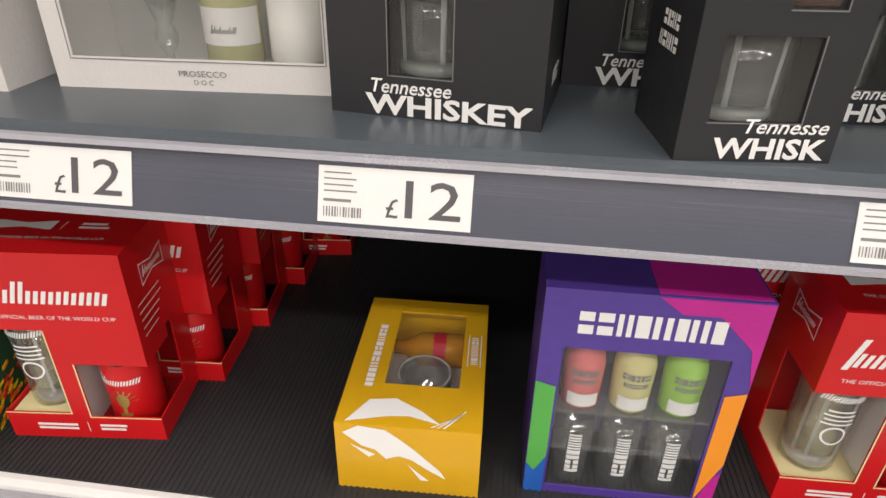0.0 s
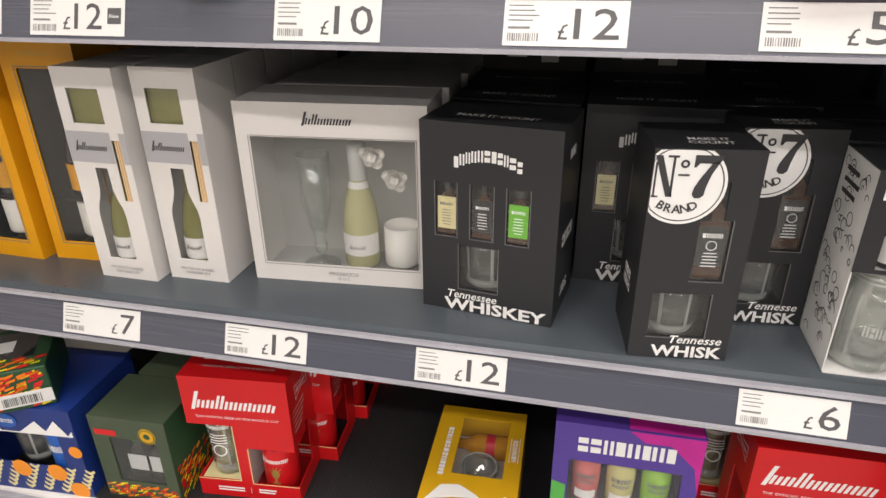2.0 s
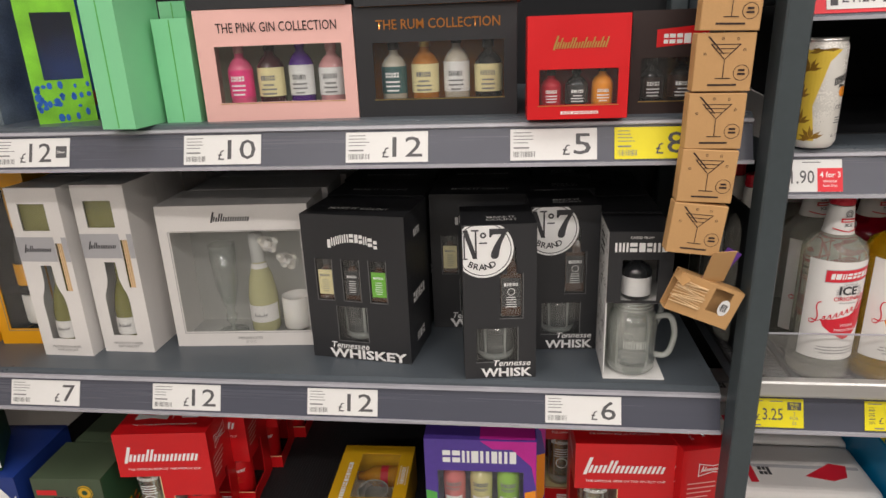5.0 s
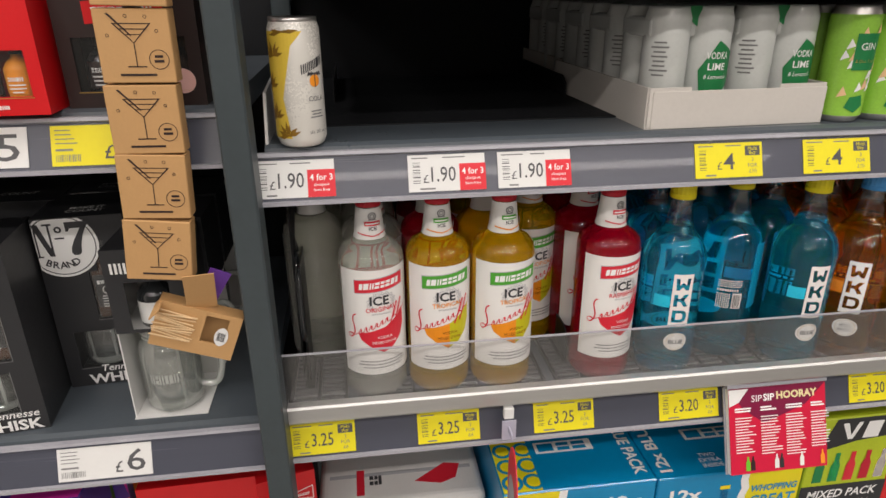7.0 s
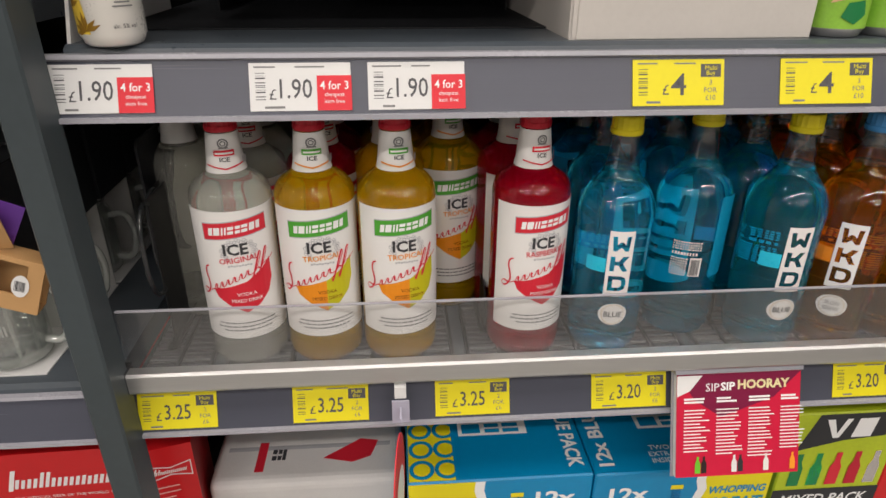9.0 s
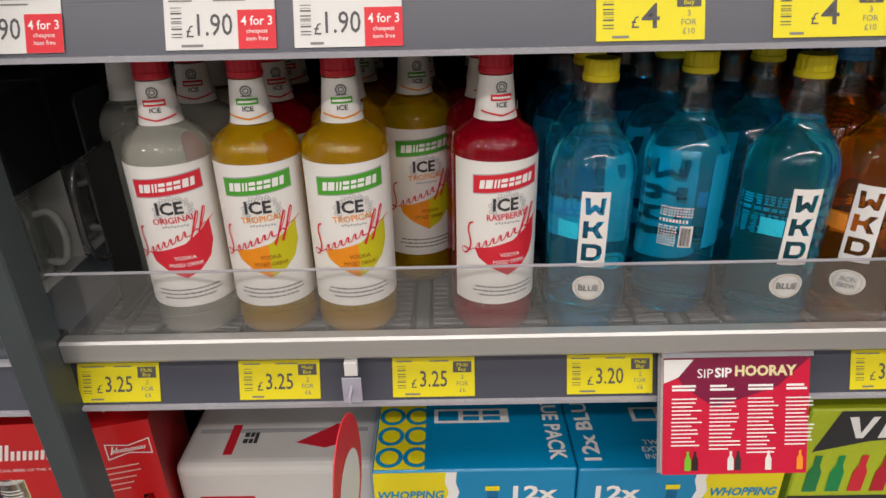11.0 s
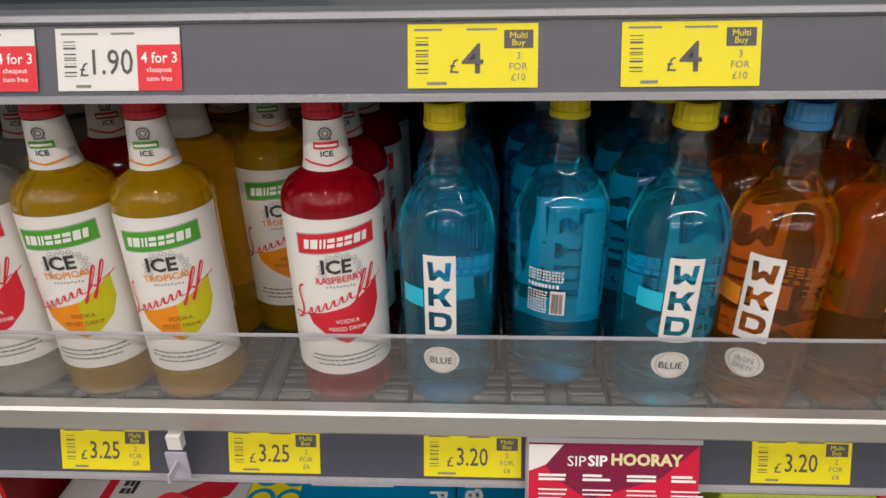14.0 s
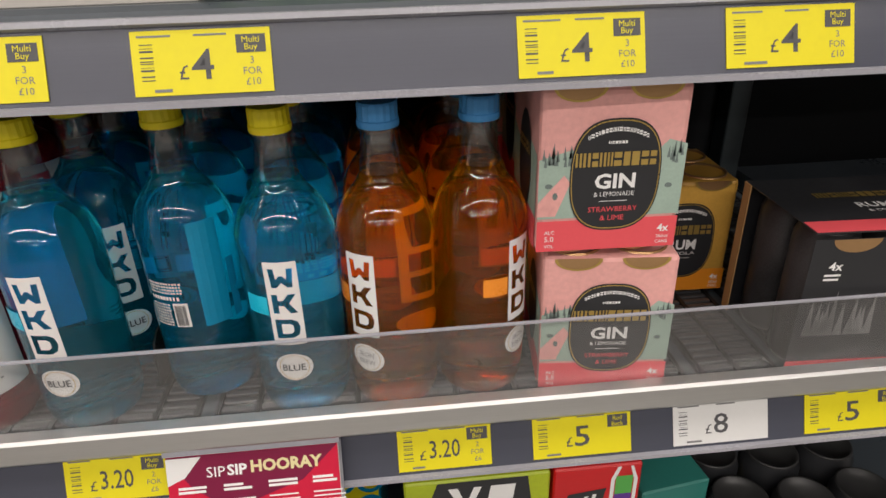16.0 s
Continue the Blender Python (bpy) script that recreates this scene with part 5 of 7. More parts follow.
b = part("whisky_bottle", lathe([(0, 0), (0.017, 0), (0.019, 0.004), (0.019, 0.05), (0.012, 0.062), (0.008, 0.068), (0.008, 0.08), (0, 0.08)], 20), AMBER, gw, smooth=True, m=pose(0.045, 0.15, h - 0.03, 0, -90, 0))
part("label", lathe([(0.0193, 0.022), (0.0193, 0.036)], 18), PORT_RED, b)
tumbler(gw, 0.006, 0.082, 0.031, 0.027, 0.05)
part("insert", block(-0.062, 0.062, 0.004, d - 0.004, 0.002, 0.03), WHITE_CARD, gw)
part("glass_base", lathe([(0, 0), (0.026, 0), (0.026, 0.008), (0, 0.008)], 20), THICK_GLASS, gw, m=pose(0.006, 0.125, 0.031))
part("print", flat([[(-0.06, 0.075), (-0.045, 0.085), (-0.02, 0.082), (-0.005, 0.07), (0.008, 0.058), (0.03, 0.035), (0.036, 0.024), (0.02, 0.034), (0.004, 0.046), (-0.008, 0.05), (-0.02, 0.045), (-0.03, 0.056), (-0.042, 0.06)], [(-0.054, 0.062), (-0.03, 0.05), (-0.036, 0.046)], [(0.0, 0.04), (0.02, 0.02), (0.012, 0.02)]]), WHITE_INK, gw)
part("print", flat([[(-0.058, 0.0), (-0.04, 0.03), (-0.015, 0.034), (0.01, 0.02), (0.03, 0.004), (0.0, 0.012), (-0.02, 0.01)]] + [[(0.02 + 0.006 * i, 0.0), (0.045 + 0.003 * i, 0.016 + 0.004 * i), (0.046 + 0.003 * i, 0.015 + 0.004 * i), (0.022 + 0.006 * i, 0.0)] for i in range(3)]), WHITE_INK, gw, m=pose(0, 0.002, h + 0.0002, -90, 0, 0))
part("print", flat(marks(0, 0, 0.1, 0.008, 13, seed=44)), WHITE_INK, gw, m=pose(-0.045, 0.1, h + 0.0002, -90, 0, 0) @ pose(0, 0, 0, 0, -90, 0))
part("print", flat([rect(-0.026, -0.007, 0.026, -0.006), rect(-0.026, 0.006, 0.026, 0.007)] + marks(0, 0, 0.046, 0.007, 8, seed=45)), WHITE_INK, gw, m=pose(0.055, 0.115, h + 0.0002, -90, 0, 0) @ pose(0, 0, 0, 0, -90, 0))


# -- purple vodka box with three miniatures
RASP = mat("raspberry_vodka", (0.62, 0.16, 0.16), 0.06, vary=0, coat=0.4)
VANI = mat("vanilla_vodka", (0.6, 0.55, 0.25), 0.06, vary=0, coat=0.4)
LIMEV = mat("lime_vodka", (0.3, 0.55, 0.08), 0.06, vary=0, coat=0.4)
VODKA_IN = mat("violet_grey_card", (0.17, 0.16, 0.3), 0.5, vary=0.1)


def vodka_box(m):
    t = thing("vodka_gift_box", m, "purple vodka box with three coloured miniatures", "gift box", "purple vodka gift boxes")
    w, d, h = 0.176, 0.085, 0.236
    f = box_panels(t, w, d, h, PURPLE_CARD, [(-0.068, 0.012, 0.068, 0.178)], VODKA_IN, side=PURPLE_CARD)
    for x, g in ((-0.044, RASP), (0.0, VANI), (0.044, LIMEV)):
        b = part("miniature_bottle", lathe([(0, 0), (0.016, 0), (0.0185, 0.004), (0.0185, 0.05), (0.016, 0.058), (0.009, 0.064), (0.009, 0.07), (0.011, 0.071), (0.011, 0.082), (0, 0.082)], 20), g, t, smooth=True, m=pose(x, 0.028, 0.1))
        part("print", flat([rect(-0.014, 0.006, 0.014, 0.02)], 0.0005, bend=0.0186), PAPER, b)
        part("print", flat(marks(0, 0.043, 0.026, 0.007, 7, seed=51) + marks(0, 0.034, 0.022, 0.005, 7, seed=52), 0.0005, bend=0.0186), INK_GREY, b)
        s = part("shot_glass", lathe([(0, 0), (0.016, 0), (0.0175, 0.003), (0.0195, 0.085), (0.018, 0.085), (0.016, 0.014), (0, 0.012)], 20), GLASS, t, smooth=True, m=pose(x, 0.028, 0.003))
        part("print", flat([[(pz * 1.0 - 0.045, px) for px, pz in q] for q in marks(0.045, 0.045, 0.05, 0.012, 8, seed=53)], 0.0005, bend=0.0196), WHITE_INK, s)
    part("insert", block(-0.075, 0.075, 0.01, d - 0.004, 0.0965, 0.0995), GLASS, t)
    part("print", flat(marks(0.0, 0.205, 0.118, 0.022, 8, seed=54)), WHITE_INK, f)
    part("print", flat([[(-0.0875, 0.14), (-0.07, 0.135), (-0.07, 0.01), (-0.085, 0.0), (-0.0875, 0.0)]]), GREEN_PRINT, f)
    part("print", flat([[(0.07, 0.01), (0.07, 0.14), (0.0875, 0.145), (0.0875, 0.06)]]), ORANGE_FLAT, f)
    part("print", flat([[(0.0, 0.235), (0.02, 0.22), (0.05, 0.22), (0.08, 0.19), (0.0875, 0.15), (0.0875, 0.235)], [(0.07, 0.0), (0.08, 0.04), (0.0875, 0.05), (0.0875, 0.0)]]), MAGENTA_PRINT, f)
    part("print", flat([[(-0.0875, 0.04), (-0.08, 0.03), (-0.07, 0.05), (-0.07, 0.0), (-0.0875, 0.0)]], 0.001), ART_BLUE, f)
    part("top_print", block(0.0, w / 2 - 0.002, 0.003, d - 0.002, h, h + 0.0004), MAGENTA_PRINT, t)
    part("side_print", block(w / 2, w / 2 + 0.0004, 0.02, d - 0.002, 0.003, 0.16), ORANGE_FLAT, t)
    return t


vb = vodka_box(pose(-0.356, 0.047, Z_L3, 0, 0, 1))
copy_thing(vb, pose(-0.338, 0.14, Z_L3, 0, 0, 3))
copy_thing(vb, pose(-0.305, 0.24, Z_L3, 0, 0, 4))

# -- herbal liqueur boxes and blue wheat beer box
JAG_GREEN = mat("bottle_green_card", (0.02, 0.07, 0.03), 0.45, vary=0.2)


def herbal_box(m, w=0.122, d=0.1, h=0.155):
    t = thing("herbal_gift_box", m, "olive green herbal liqueur box with orange pattern", "gift box", "herbal liqueur gift boxes")
    f = box_panels(t, w, d, h, GREEN_CARD, [(-0.034, 0.034, 0.042, 0.118)], BLACK_IN, top=GREEN_CARD, side=JAG_GREEN)
    for x in (-0.014, 0.022):
        b = small_bottle(t, x, 0.03, 0.012, 0.017, 0.09, DARK_BOTTLE, PAPER, JAG_GREEN, (0.3, 0.62), True)
    for mt, sd in ((ORANGE_PRINT, 3), (YELLOW, 8), (RED_CARD, 13)):
        r2 = random.Random(sd)
        part("print", flat([[(a, b), (a + 0.008, b + 0.003), (a + 0.009, b + 0.006), (a + 0.001, b + 0.003)] for a, b in [(r2.uniform(-w / 2, w / 2 - 0.01), r2.uniform(0.001, 0.026)) for _ in range(34)]], 0.0004 + 0.0002 * (sd % 4)), mt, f)
        part("print", flat([[(a, b), (a + 0.009, b + 0.004), (a + 0.01, b + 0.008), (a + 0.001, b + 0.004)] for a, b in [(r2.uniform(-0.045, 0.035), r2.uniform(0.001, 0.06)) for _ in range(34)]], 0.0004 + 0.0002 * (sd % 4)), mt, t, m=pose(w / 2 + 0.0002, d / 2, 0, 0, 0, 90))
    part("badge", flat([disc(0.03, 0.128, 0.0135, 0.014)], 0.0006), GOLD_CARD, f)
    part("badge_ring", flat(ring(0.03, 0.128, 0.0125, 0.0015, 20) + [disc(0.03, 0.128, 0.005)], 0.0012), JAG_GREEN, f)
    part("print", flat([rect(-0.055, 0.122, -0.02, 0.132)], 0.0006), RED_CARD, f)
    return t


hb2 = herbal_box(pose(-1.047, 0.008, Z_L3 + 0.001, 0, 0, 3))
copy_thing(hb2, pose(-1.04, 0.115, Z_L3, 0, 0, 2))
copy_thing(hb2, pose(-1.04, 0.225, Z_L3, 0, 0, 2))
wb = thing("beer_gift_box", pose(-1.218, -0.012, Z_L3, 0, 0, 4), "deep blue wheat beer box with oranges and mountains", "gift box")
w, d, h = 0.182, 0.15, 0.165
f = box_panels(wb, w, d, h, BLUE_CARD, [(-0.055, 0.055, 0.06, 0.118)], BLACK_IN, film=False)
part("print", flat([[(-0.0875, 0.115), (-0.075, 0.14), (-0.06, 0.12), (-0.045, 0.135), (-0.03, 0.118), (0.0, 0.119), (0.03, 0.142), (0.045, 0.125), (0.062, 0.146), (0.08, 0.12), (0.0875, 0.13), (0.0875, 0.1185), (-0.0875, 0.1185 - 0.0035)]]), WHITE_INK, f)
for i in range(6):
    cx = -0.078 + i * 0.031
    leaf = []
    for j in range(6):
        for s in (-1, 1):
            zz = 0.004 + j * 0.0085
            leaf.append([(cx + 0.004 * j, zz), (cx + 0.004 * j + s * 0.008, zz + 0.006), (cx + 0.004 * j + s * 0.008, zz + 0.011), (cx + 0.004 * j, zz + 0.006)])
    part("wheat_print", flat(leaf, 0.0006), CREAM, f)
for cx, cz, r in ((-0.02, 0.045, 0.016), (-0.075, 0.07, 0.012), (0.04, 0.044, 0.016), (0.07, 0.012, 0.016), (0.083, 0.09, 0.011)):
    part("orange_print", flat([disc(cx, cz, r)], 0.001), ORANGE_FLAT, f)
part("badge", flat([disc(-0.02, 0.138, 0.02, 0.013)], 0.001), ART_BLUE, f)
part("badge_mark", flat(marks(-0.02, 0.138, 0.03, 0.007, 7, seed=61), 0.0014), WHITE_INK, f)
tumbler(wb, -0.02, 0.045, 0.04, 0.03, 0.08)
c = part("can", lathe([(0, 0), (0.02, 0), (0.025, 0.006), (0.025, 0.09), (0.022, 0.098), (0, 0.098)], 22), ART_BLUE, wb, smooth=True, m=pose(0.045, 0.03, 0.02))
part("can_print", flat(marks(0, 0.065, 0.036, 0.012, 7, seed=62), 0.0005, bend=0.0251), WHITE_INK, c)
hx = thing("herbal_gift_box", pose(-1.215, -0.03, Z_L3 + 0.166, 0, 0, 34), "green box with orange tiger pattern lying flat", "gift box")
hw, hd, hh = 0.14, 0.125, 0.066
part("body", block(-hw / 2, hw / 2, 0, hd, 0, hh, 0.0015), JAG_GREEN, hx)
for mt, sd in ((ORANGE_PRINT, 23), (YELLOW, 28), (RED_CARD, 33)):
    r2 = random.Random(sd)
    part("print", flat([[(a, b), (a + 0.012, b + 0.003), (a + 0.013, b + 0.007), (a + 0.001, b + 0.004)] for a, b in [(r2.uniform(-hw / 2, hw / 2 - 0.014), r2.uniform(0.001, hh - 0.009)) for _ in range(60)]], 0.0004 + 0.0002 * (sd % 4)), mt, hx)
    part("print", flat([[(a, b), (a + 0.012, b + 0.003), (a + 0.013, b + 0.007), (a + 0.001, b + 0.004)] for a, b in [(r2.uniform(-hw / 2, hw / 2 - 0.014), r2.uniform(0.001, 0.03)) for _ in range(24)]], 0.0004 + 0.0002 * (sd % 4)), mt, hx, m=pose(0, 0.002, hh + 0.0003, -90, 0, 0))
part("barcode_sticker", block(0.0, 0.07, -0.0025, -0.0018, 0.008, 0.03), PAPER, hx)
part("barcode", flat(barcode(0.006, 0.011, 0.05, 0.014, 22), 0.0004, y=-0.0025), INK, hx)
part("window", block(-0.045, 0.05, 0.035, 0.11, hh, hh + 0.0006), DARK_BOTTLE, hx)
part("label", block(-0.01, 0.02, 0.055, 0.085, hh + 0.0006, hh + 0.0012), PAPER, hx)


# ---- second bay: bottle shelf ----
LIQ = {
    "clear": mat("cloudy_lemon_drink", (0.82, 0.82, 0.74), 0.03, vary=0, trans=0.78, ior=1.36, coat=0.3),
    "yellow": mat("mango_yellow_drink", (0.9, 0.56, 0.008), 0.03, vary=0, trans=0.78, ior=1.36, coat=0.3),
    "red": mat("raspberry_red_drink", (0.62, 0.003, 0.03), 0.03, vary=0, trans=0.76, ior=1.36, coat=0.3),
    "blue": mat("bright_blue_drink", (0.016, 0.72, 1.0), 0.01, vary=0, trans=0.95, ior=1.36, coat=0.3),
    "orange": mat("clear_orange_drink", (1.0, 0.4, 0.006), 0.01, vary=0, trans=0.96, ior=1.36, coat=0.25),
}
CAP_RED = mat("red_metal_cap", (0.55, 0.012, 0.03), 0.32, vary=0.06)
CAP_YELLOW = mat("yellow_plastic_cap", (0.78, 0.66, 0.01), 0.4, vary=0.04)
CAP_BLUE = mat("blue_plastic_cap", (0.06, 0.28, 0.62), 0.4, vary=0.04)
LABEL = mat("white_bottle_label", (0.8, 0.79, 0.77), 0.4, vary=0.03)
BAND_GREEN = mat("label_green", (0.07, 0.36, 0.03), 0.4, vary=0.04)
BAND_RED = mat("label_red", (0.66, 0.02, 0.04), 0.4, vary=0.04)
SWASH_ORANGE = mat("label_orange", (0.82, 0.28, 0.01), 0.4, vary=0.04)
SWASH_LIME = mat("label_lime", (0.56, 0.52, 0.01), 0.4, vary=0.04)
BACK_TINT = mat("deep_blue_rear_print", (0.004, 0.26, 0.46), 0.35, vary=0.15)
# bright tints painting the light that comes through the drink
GLOW_TINT = {"blue": mat("cyan_transmitted_glow", (0.01, 0.55, 0.78), 0.3, vary=0.1, coat=0.4), "orange": mat("orange_transmitted_glow", (0.95, 0.3, 0.02), 0.3, vary=0.1, coat=0.4)}


def cap_mesh(r, z0, z1, ribs=36):
    bm = lathe([(r, z0), (r * 1.03, z0 + 0.0015), (r * 1.03, z0 + 0.005), (r * 0.99, z0 + 0.0058), (r * 0.99, z1 - 0.002), (r * 0.93, z1), (0, z1)], ribs)
    for v in bm.verts:
        if z0 + 0.005 < v.co.z < z1 - 0.001 and round(math.atan2(v.co.y, v.co.x) / (2 * math.pi) * ribs) % 2:
            v.co.x, v.co.y = v.co.x * 0.965, v.co.y * 0.965
    return bm


def ice_bottle(m, kind):
    """A tall mixed-drink bottle with a paper label, a neck label and a red screw cap."""
    words = {"clear": "cloudy white", "yellow": "mango yellow", "red": "raspberry red"}[kind]
    t = thing("drink_bottle", m, words + " vodka drink bottle with white label", "bottle", words + " drink bottles")
    R = 0.039
    body = part("bottle", lathe([(0, 0.003), (0.024, 0.0), (0.0345, 0.001), (0.0385, 0.007), (R, 0.014), (R, 0.17), (0.0391, 0.177), (0.0386, 0.1835), (0.0366, 0.1895), (0.0316, 0.1955), (0.0245, 0.2002), (0.0188, 0.205), (0.0165, 0.212), (0.0138, 0.245), (0, 0.245)], 48), LIQ[kind], t, smooth=True)
    part("cap", cap_mesh(0.0148, 0.2435, 0.2615), CAP_RED, t)
    nl = part("neck_label", lathe([(0.0192, 0.2055), (0.0178, 0.2115), (0.0148, 0.2425)], 30), LABEL, t, smooth=True)
    col = BAND_GREEN if kind == "yellow" else BAND_RED
    part("print", flat([rect(-0.009, 0.222, 0.009, 0.2275)], 0.0012, bend=0.0164), col, nl)
    lettering("ICE", nl, 0, 0.2188, 0.006, INK, width=0.0095, bend=0.0184, bold=0.02)
    part("crown", flat(ring(0, 0.2335, 0.0048, 0.0014, 12) + ring(0, 0.2335, 0.0026, 0.001, 10) + [rect(-0.0042, 0.2287, 0.0042, 0.2298)], 0.0012, bend=0.0154), INK_GREY, nl)
    part("print", flat([rect(-0.0075, 0.2238, 0.0075, 0.2256)], 0.0017, bend=0.0164), LABEL, nl)
    part("batch_mark", flat([rect(0.017, 0.2125, 0.025, 0.2195)], 0.0012, bend=0.0182), GREY_PRINT, nl)
    part("print", flat([[(-0.018, 0.2145), (0, 0.2105), (0.018, 0.2145), (0.018, 0.213), (0, 0.209), (-0.018, 0.213)]], 0.0014, bend=0.0178), SWASH_ORANGE if kind == "yellow" else col, nl)
    lab = part("label", lathe([(R + 0.0005, 0.036), (R + 0.0005, 0.165), (R + 0.0005, 0.172), (R + 0.0006, 0.1755)], 30, a0=-78, a1=78), LABEL, t, smooth=True)
    B = R + 0.0005
    part("band", flat([[(-0.031, 0.1465), (0.031, 0.1515), (0.031, 0.1675), (-0.031, 0.1625)]], 0.0004, bend=B), col, lab)
    part("band_edge", flat([[(-0.0318, 0.1455), (0.0318, 0.1506), (0.0318, 0.1685), (-0.0318, 0.1634)]], 0.0002, bend=B), GREY_PRINT, lab)
    part("band_mark", flat([[(px + (pz - 0.157) * 0.12, pz + px * 0.079) for px, pz in q] for q in marks(0, 0.157, 0.05, 0.0078, 8, seed=71)], 0.0008, bend=B), WHITE_INK, lab)
    crest = []
    for k in range(34):
        a, q = radians(-50 + k * 280 / 33), 0.0135 + 0.0016 * (k % 3)
        px, pz = 0.001 + q * math.cos(a), 0.1335 + 0.78 * q * math.sin(a)
        crest += ring(px, pz, 0.0019, 0.0006, 6)
    crest += [rect(-0.011 + 0.0026 * k, 0.1178 + 0.0005 * (k % 2), -0.0093 + 0.0026 * k, 0.1196 + 0.0005 * (k % 2)) for k in range(9)]
    part("crest", flat(crest, 0.0003, bend=B), GREY_PRINT, lab)
    lettering("ICE", lab, -0.002, 0.1365, 0.016, INK, width=0.0235, bend=B + 0.0009, bold=0.03)
    lettering({"clear": "ORIGINAL", "yellow": "TROPICAL", "red": "RASPBERRY"}[kind], lab, 0.0, 0.1255, 0.0082, col if kind != "yellow" else SWASH_ORANGE, width=0.038, bend=B + 0.0008, rot=4, bold=0.01)
    up = lambda q: [(px * 1.18, 1.452 * pz - 0.029) for px, pz in q]
    sw = [(-0.025, 0.084), (-0.012, 0.086), (0.004, 0.0895), (0.018, 0.097), (0.026, 0.103), (0.0265, 0.088), (0.022, 0.078), (0.012, 0.07), (0.001, 0.0655), (-0.012, 0.0715), (-0.022, 0.078)]
    if kind == "yellow":
        cut = [(-0.025, 0.084), (-0.012, 0.086), (0.002, 0.089), (0.002, 0.066), (0.001, 0.0655), (-0.012, 0.0715), (-0.022, 0.078)]
        part("swash", flat([up(cut)], 0.0003, bend=B), SWASH_ORANGE, lab)
        part("swash", flat([up([(0.002, 0.089), (0.004, 0.0895), (0.018, 0.097), (0.026, 0.103), (0.0265, 0.088), (0.022, 0.078), (0.012, 0.07), (0.002, 0.066)])], 0.0003, bend=B), SWASH_LIME, lab)
    else:
        part("swash", flat([up(sw)], 0.0003, bend=B), BAND_RED, lab)
    script = []
    pts = [(-0.0235, 0.0985), (-0.026, 0.1015), (-0.0295, 0.1), (-0.0305, 0.0955), (-0.029, 0.0905), (-0.0285, 0.0855), (-0.031, 0.081), (-0.0345, 0.0795), (-0.0365, 0.0815), (-0.0345, 0.0835), (-0.029, 0.0825), (-0.0255, 0.084)]
    for a in range(6):
        ax, az = -0.0245 + a * 0.0054, 0.0842 + a * 0.0019
        pts += [(ax + 0.0006, az + 0.0001), (ax + 0.0022, az + 0.0037), (ax + 0.0033, az + 0.0039), (ax + 0.0031, az + 0.0014), (ax + 0.0042, az + 0.0006)]
    for ax, az in ((0.0105, 0.0955), (0.0165, 0.0975)):
        pts += [(ax, az), (ax + 0.0042, az + 0.006), (ax + 0.0072, az + 0.0128), (ax + 0.0061, az + 0.014), (ax + 0.0032, az + 0.0075), (ax - 0.0024, az - 0.0062), (ax - 0.0036, az - 0.0068), (ax - 0.0026, az - 0.0042), (ax + 0.003, az + 0.0026)]
    pts += [(0.0245, 0.1015), (0.031, 0.105), (0.0345, 0.106)]
    pts = up(pts)
    fine = []
    for i in range(1, len(pts) - 2):
        p0, p1, p2, p3 = pts[i - 1:i + 3]
        for k in range(5):
            u = k / 5
            fine.append(tuple(0.5 * (2 * b1 + (c1 - a1) * u + (2 * a1 - 5 * b1 + 4 * c1 - d1) * u * u + (3 * b1 - a1 - 3 * c1 + d1) * u ** 3) for a1, b1, c1, d1 in zip(p0, p1, p2, p3)))
    pts = fine
    for (xa, za), (xb, zb) in zip(pts, pts[1:]):
        L = math.hypot(xb - xa, zb - za)
        t2 = 0.0008 if zb < za else 0.0004
        nx, nz = -(zb - za) / L * t2, (xb - xa) / L * t2
        script.append([(xa + nx, za + nz), (xa - nx, za - nz), (xb - nx, zb - nz), (xb + nx, zb + nz)])
    part("script_flourish", flat(script, 0.0009, bend=B), BAND_RED, lab)
    lettering("VODKA", lab, 0.003, 0.0875, 0.0055, WHITE_INK if kind != "yellow" else COPPER, bend=B + 0.0009)
    lettering("MIXED DRINK", lab, 0.003, 0.0805, 0.0055, WHITE_INK if kind != "yellow" else COPPER, width=0.031, bend=B + 0.0009)
    words = random.Random(27)
    lines = []
    for k, half in enumerate((0.029, 0.031, 0.025)):
        px = -half
        while px < half - 0.002:
            ww = words.uniform(0.0022, 0.0062)
            lines.append(rect(px, 0.0535 - k * 0.0043, min(px + ww, half), 0.0551 - k * 0.0043))
            px += ww + 0.001
    part("small_print", flat(lines, 0.0004, bend=B), INK_GREY, lab)
    return t


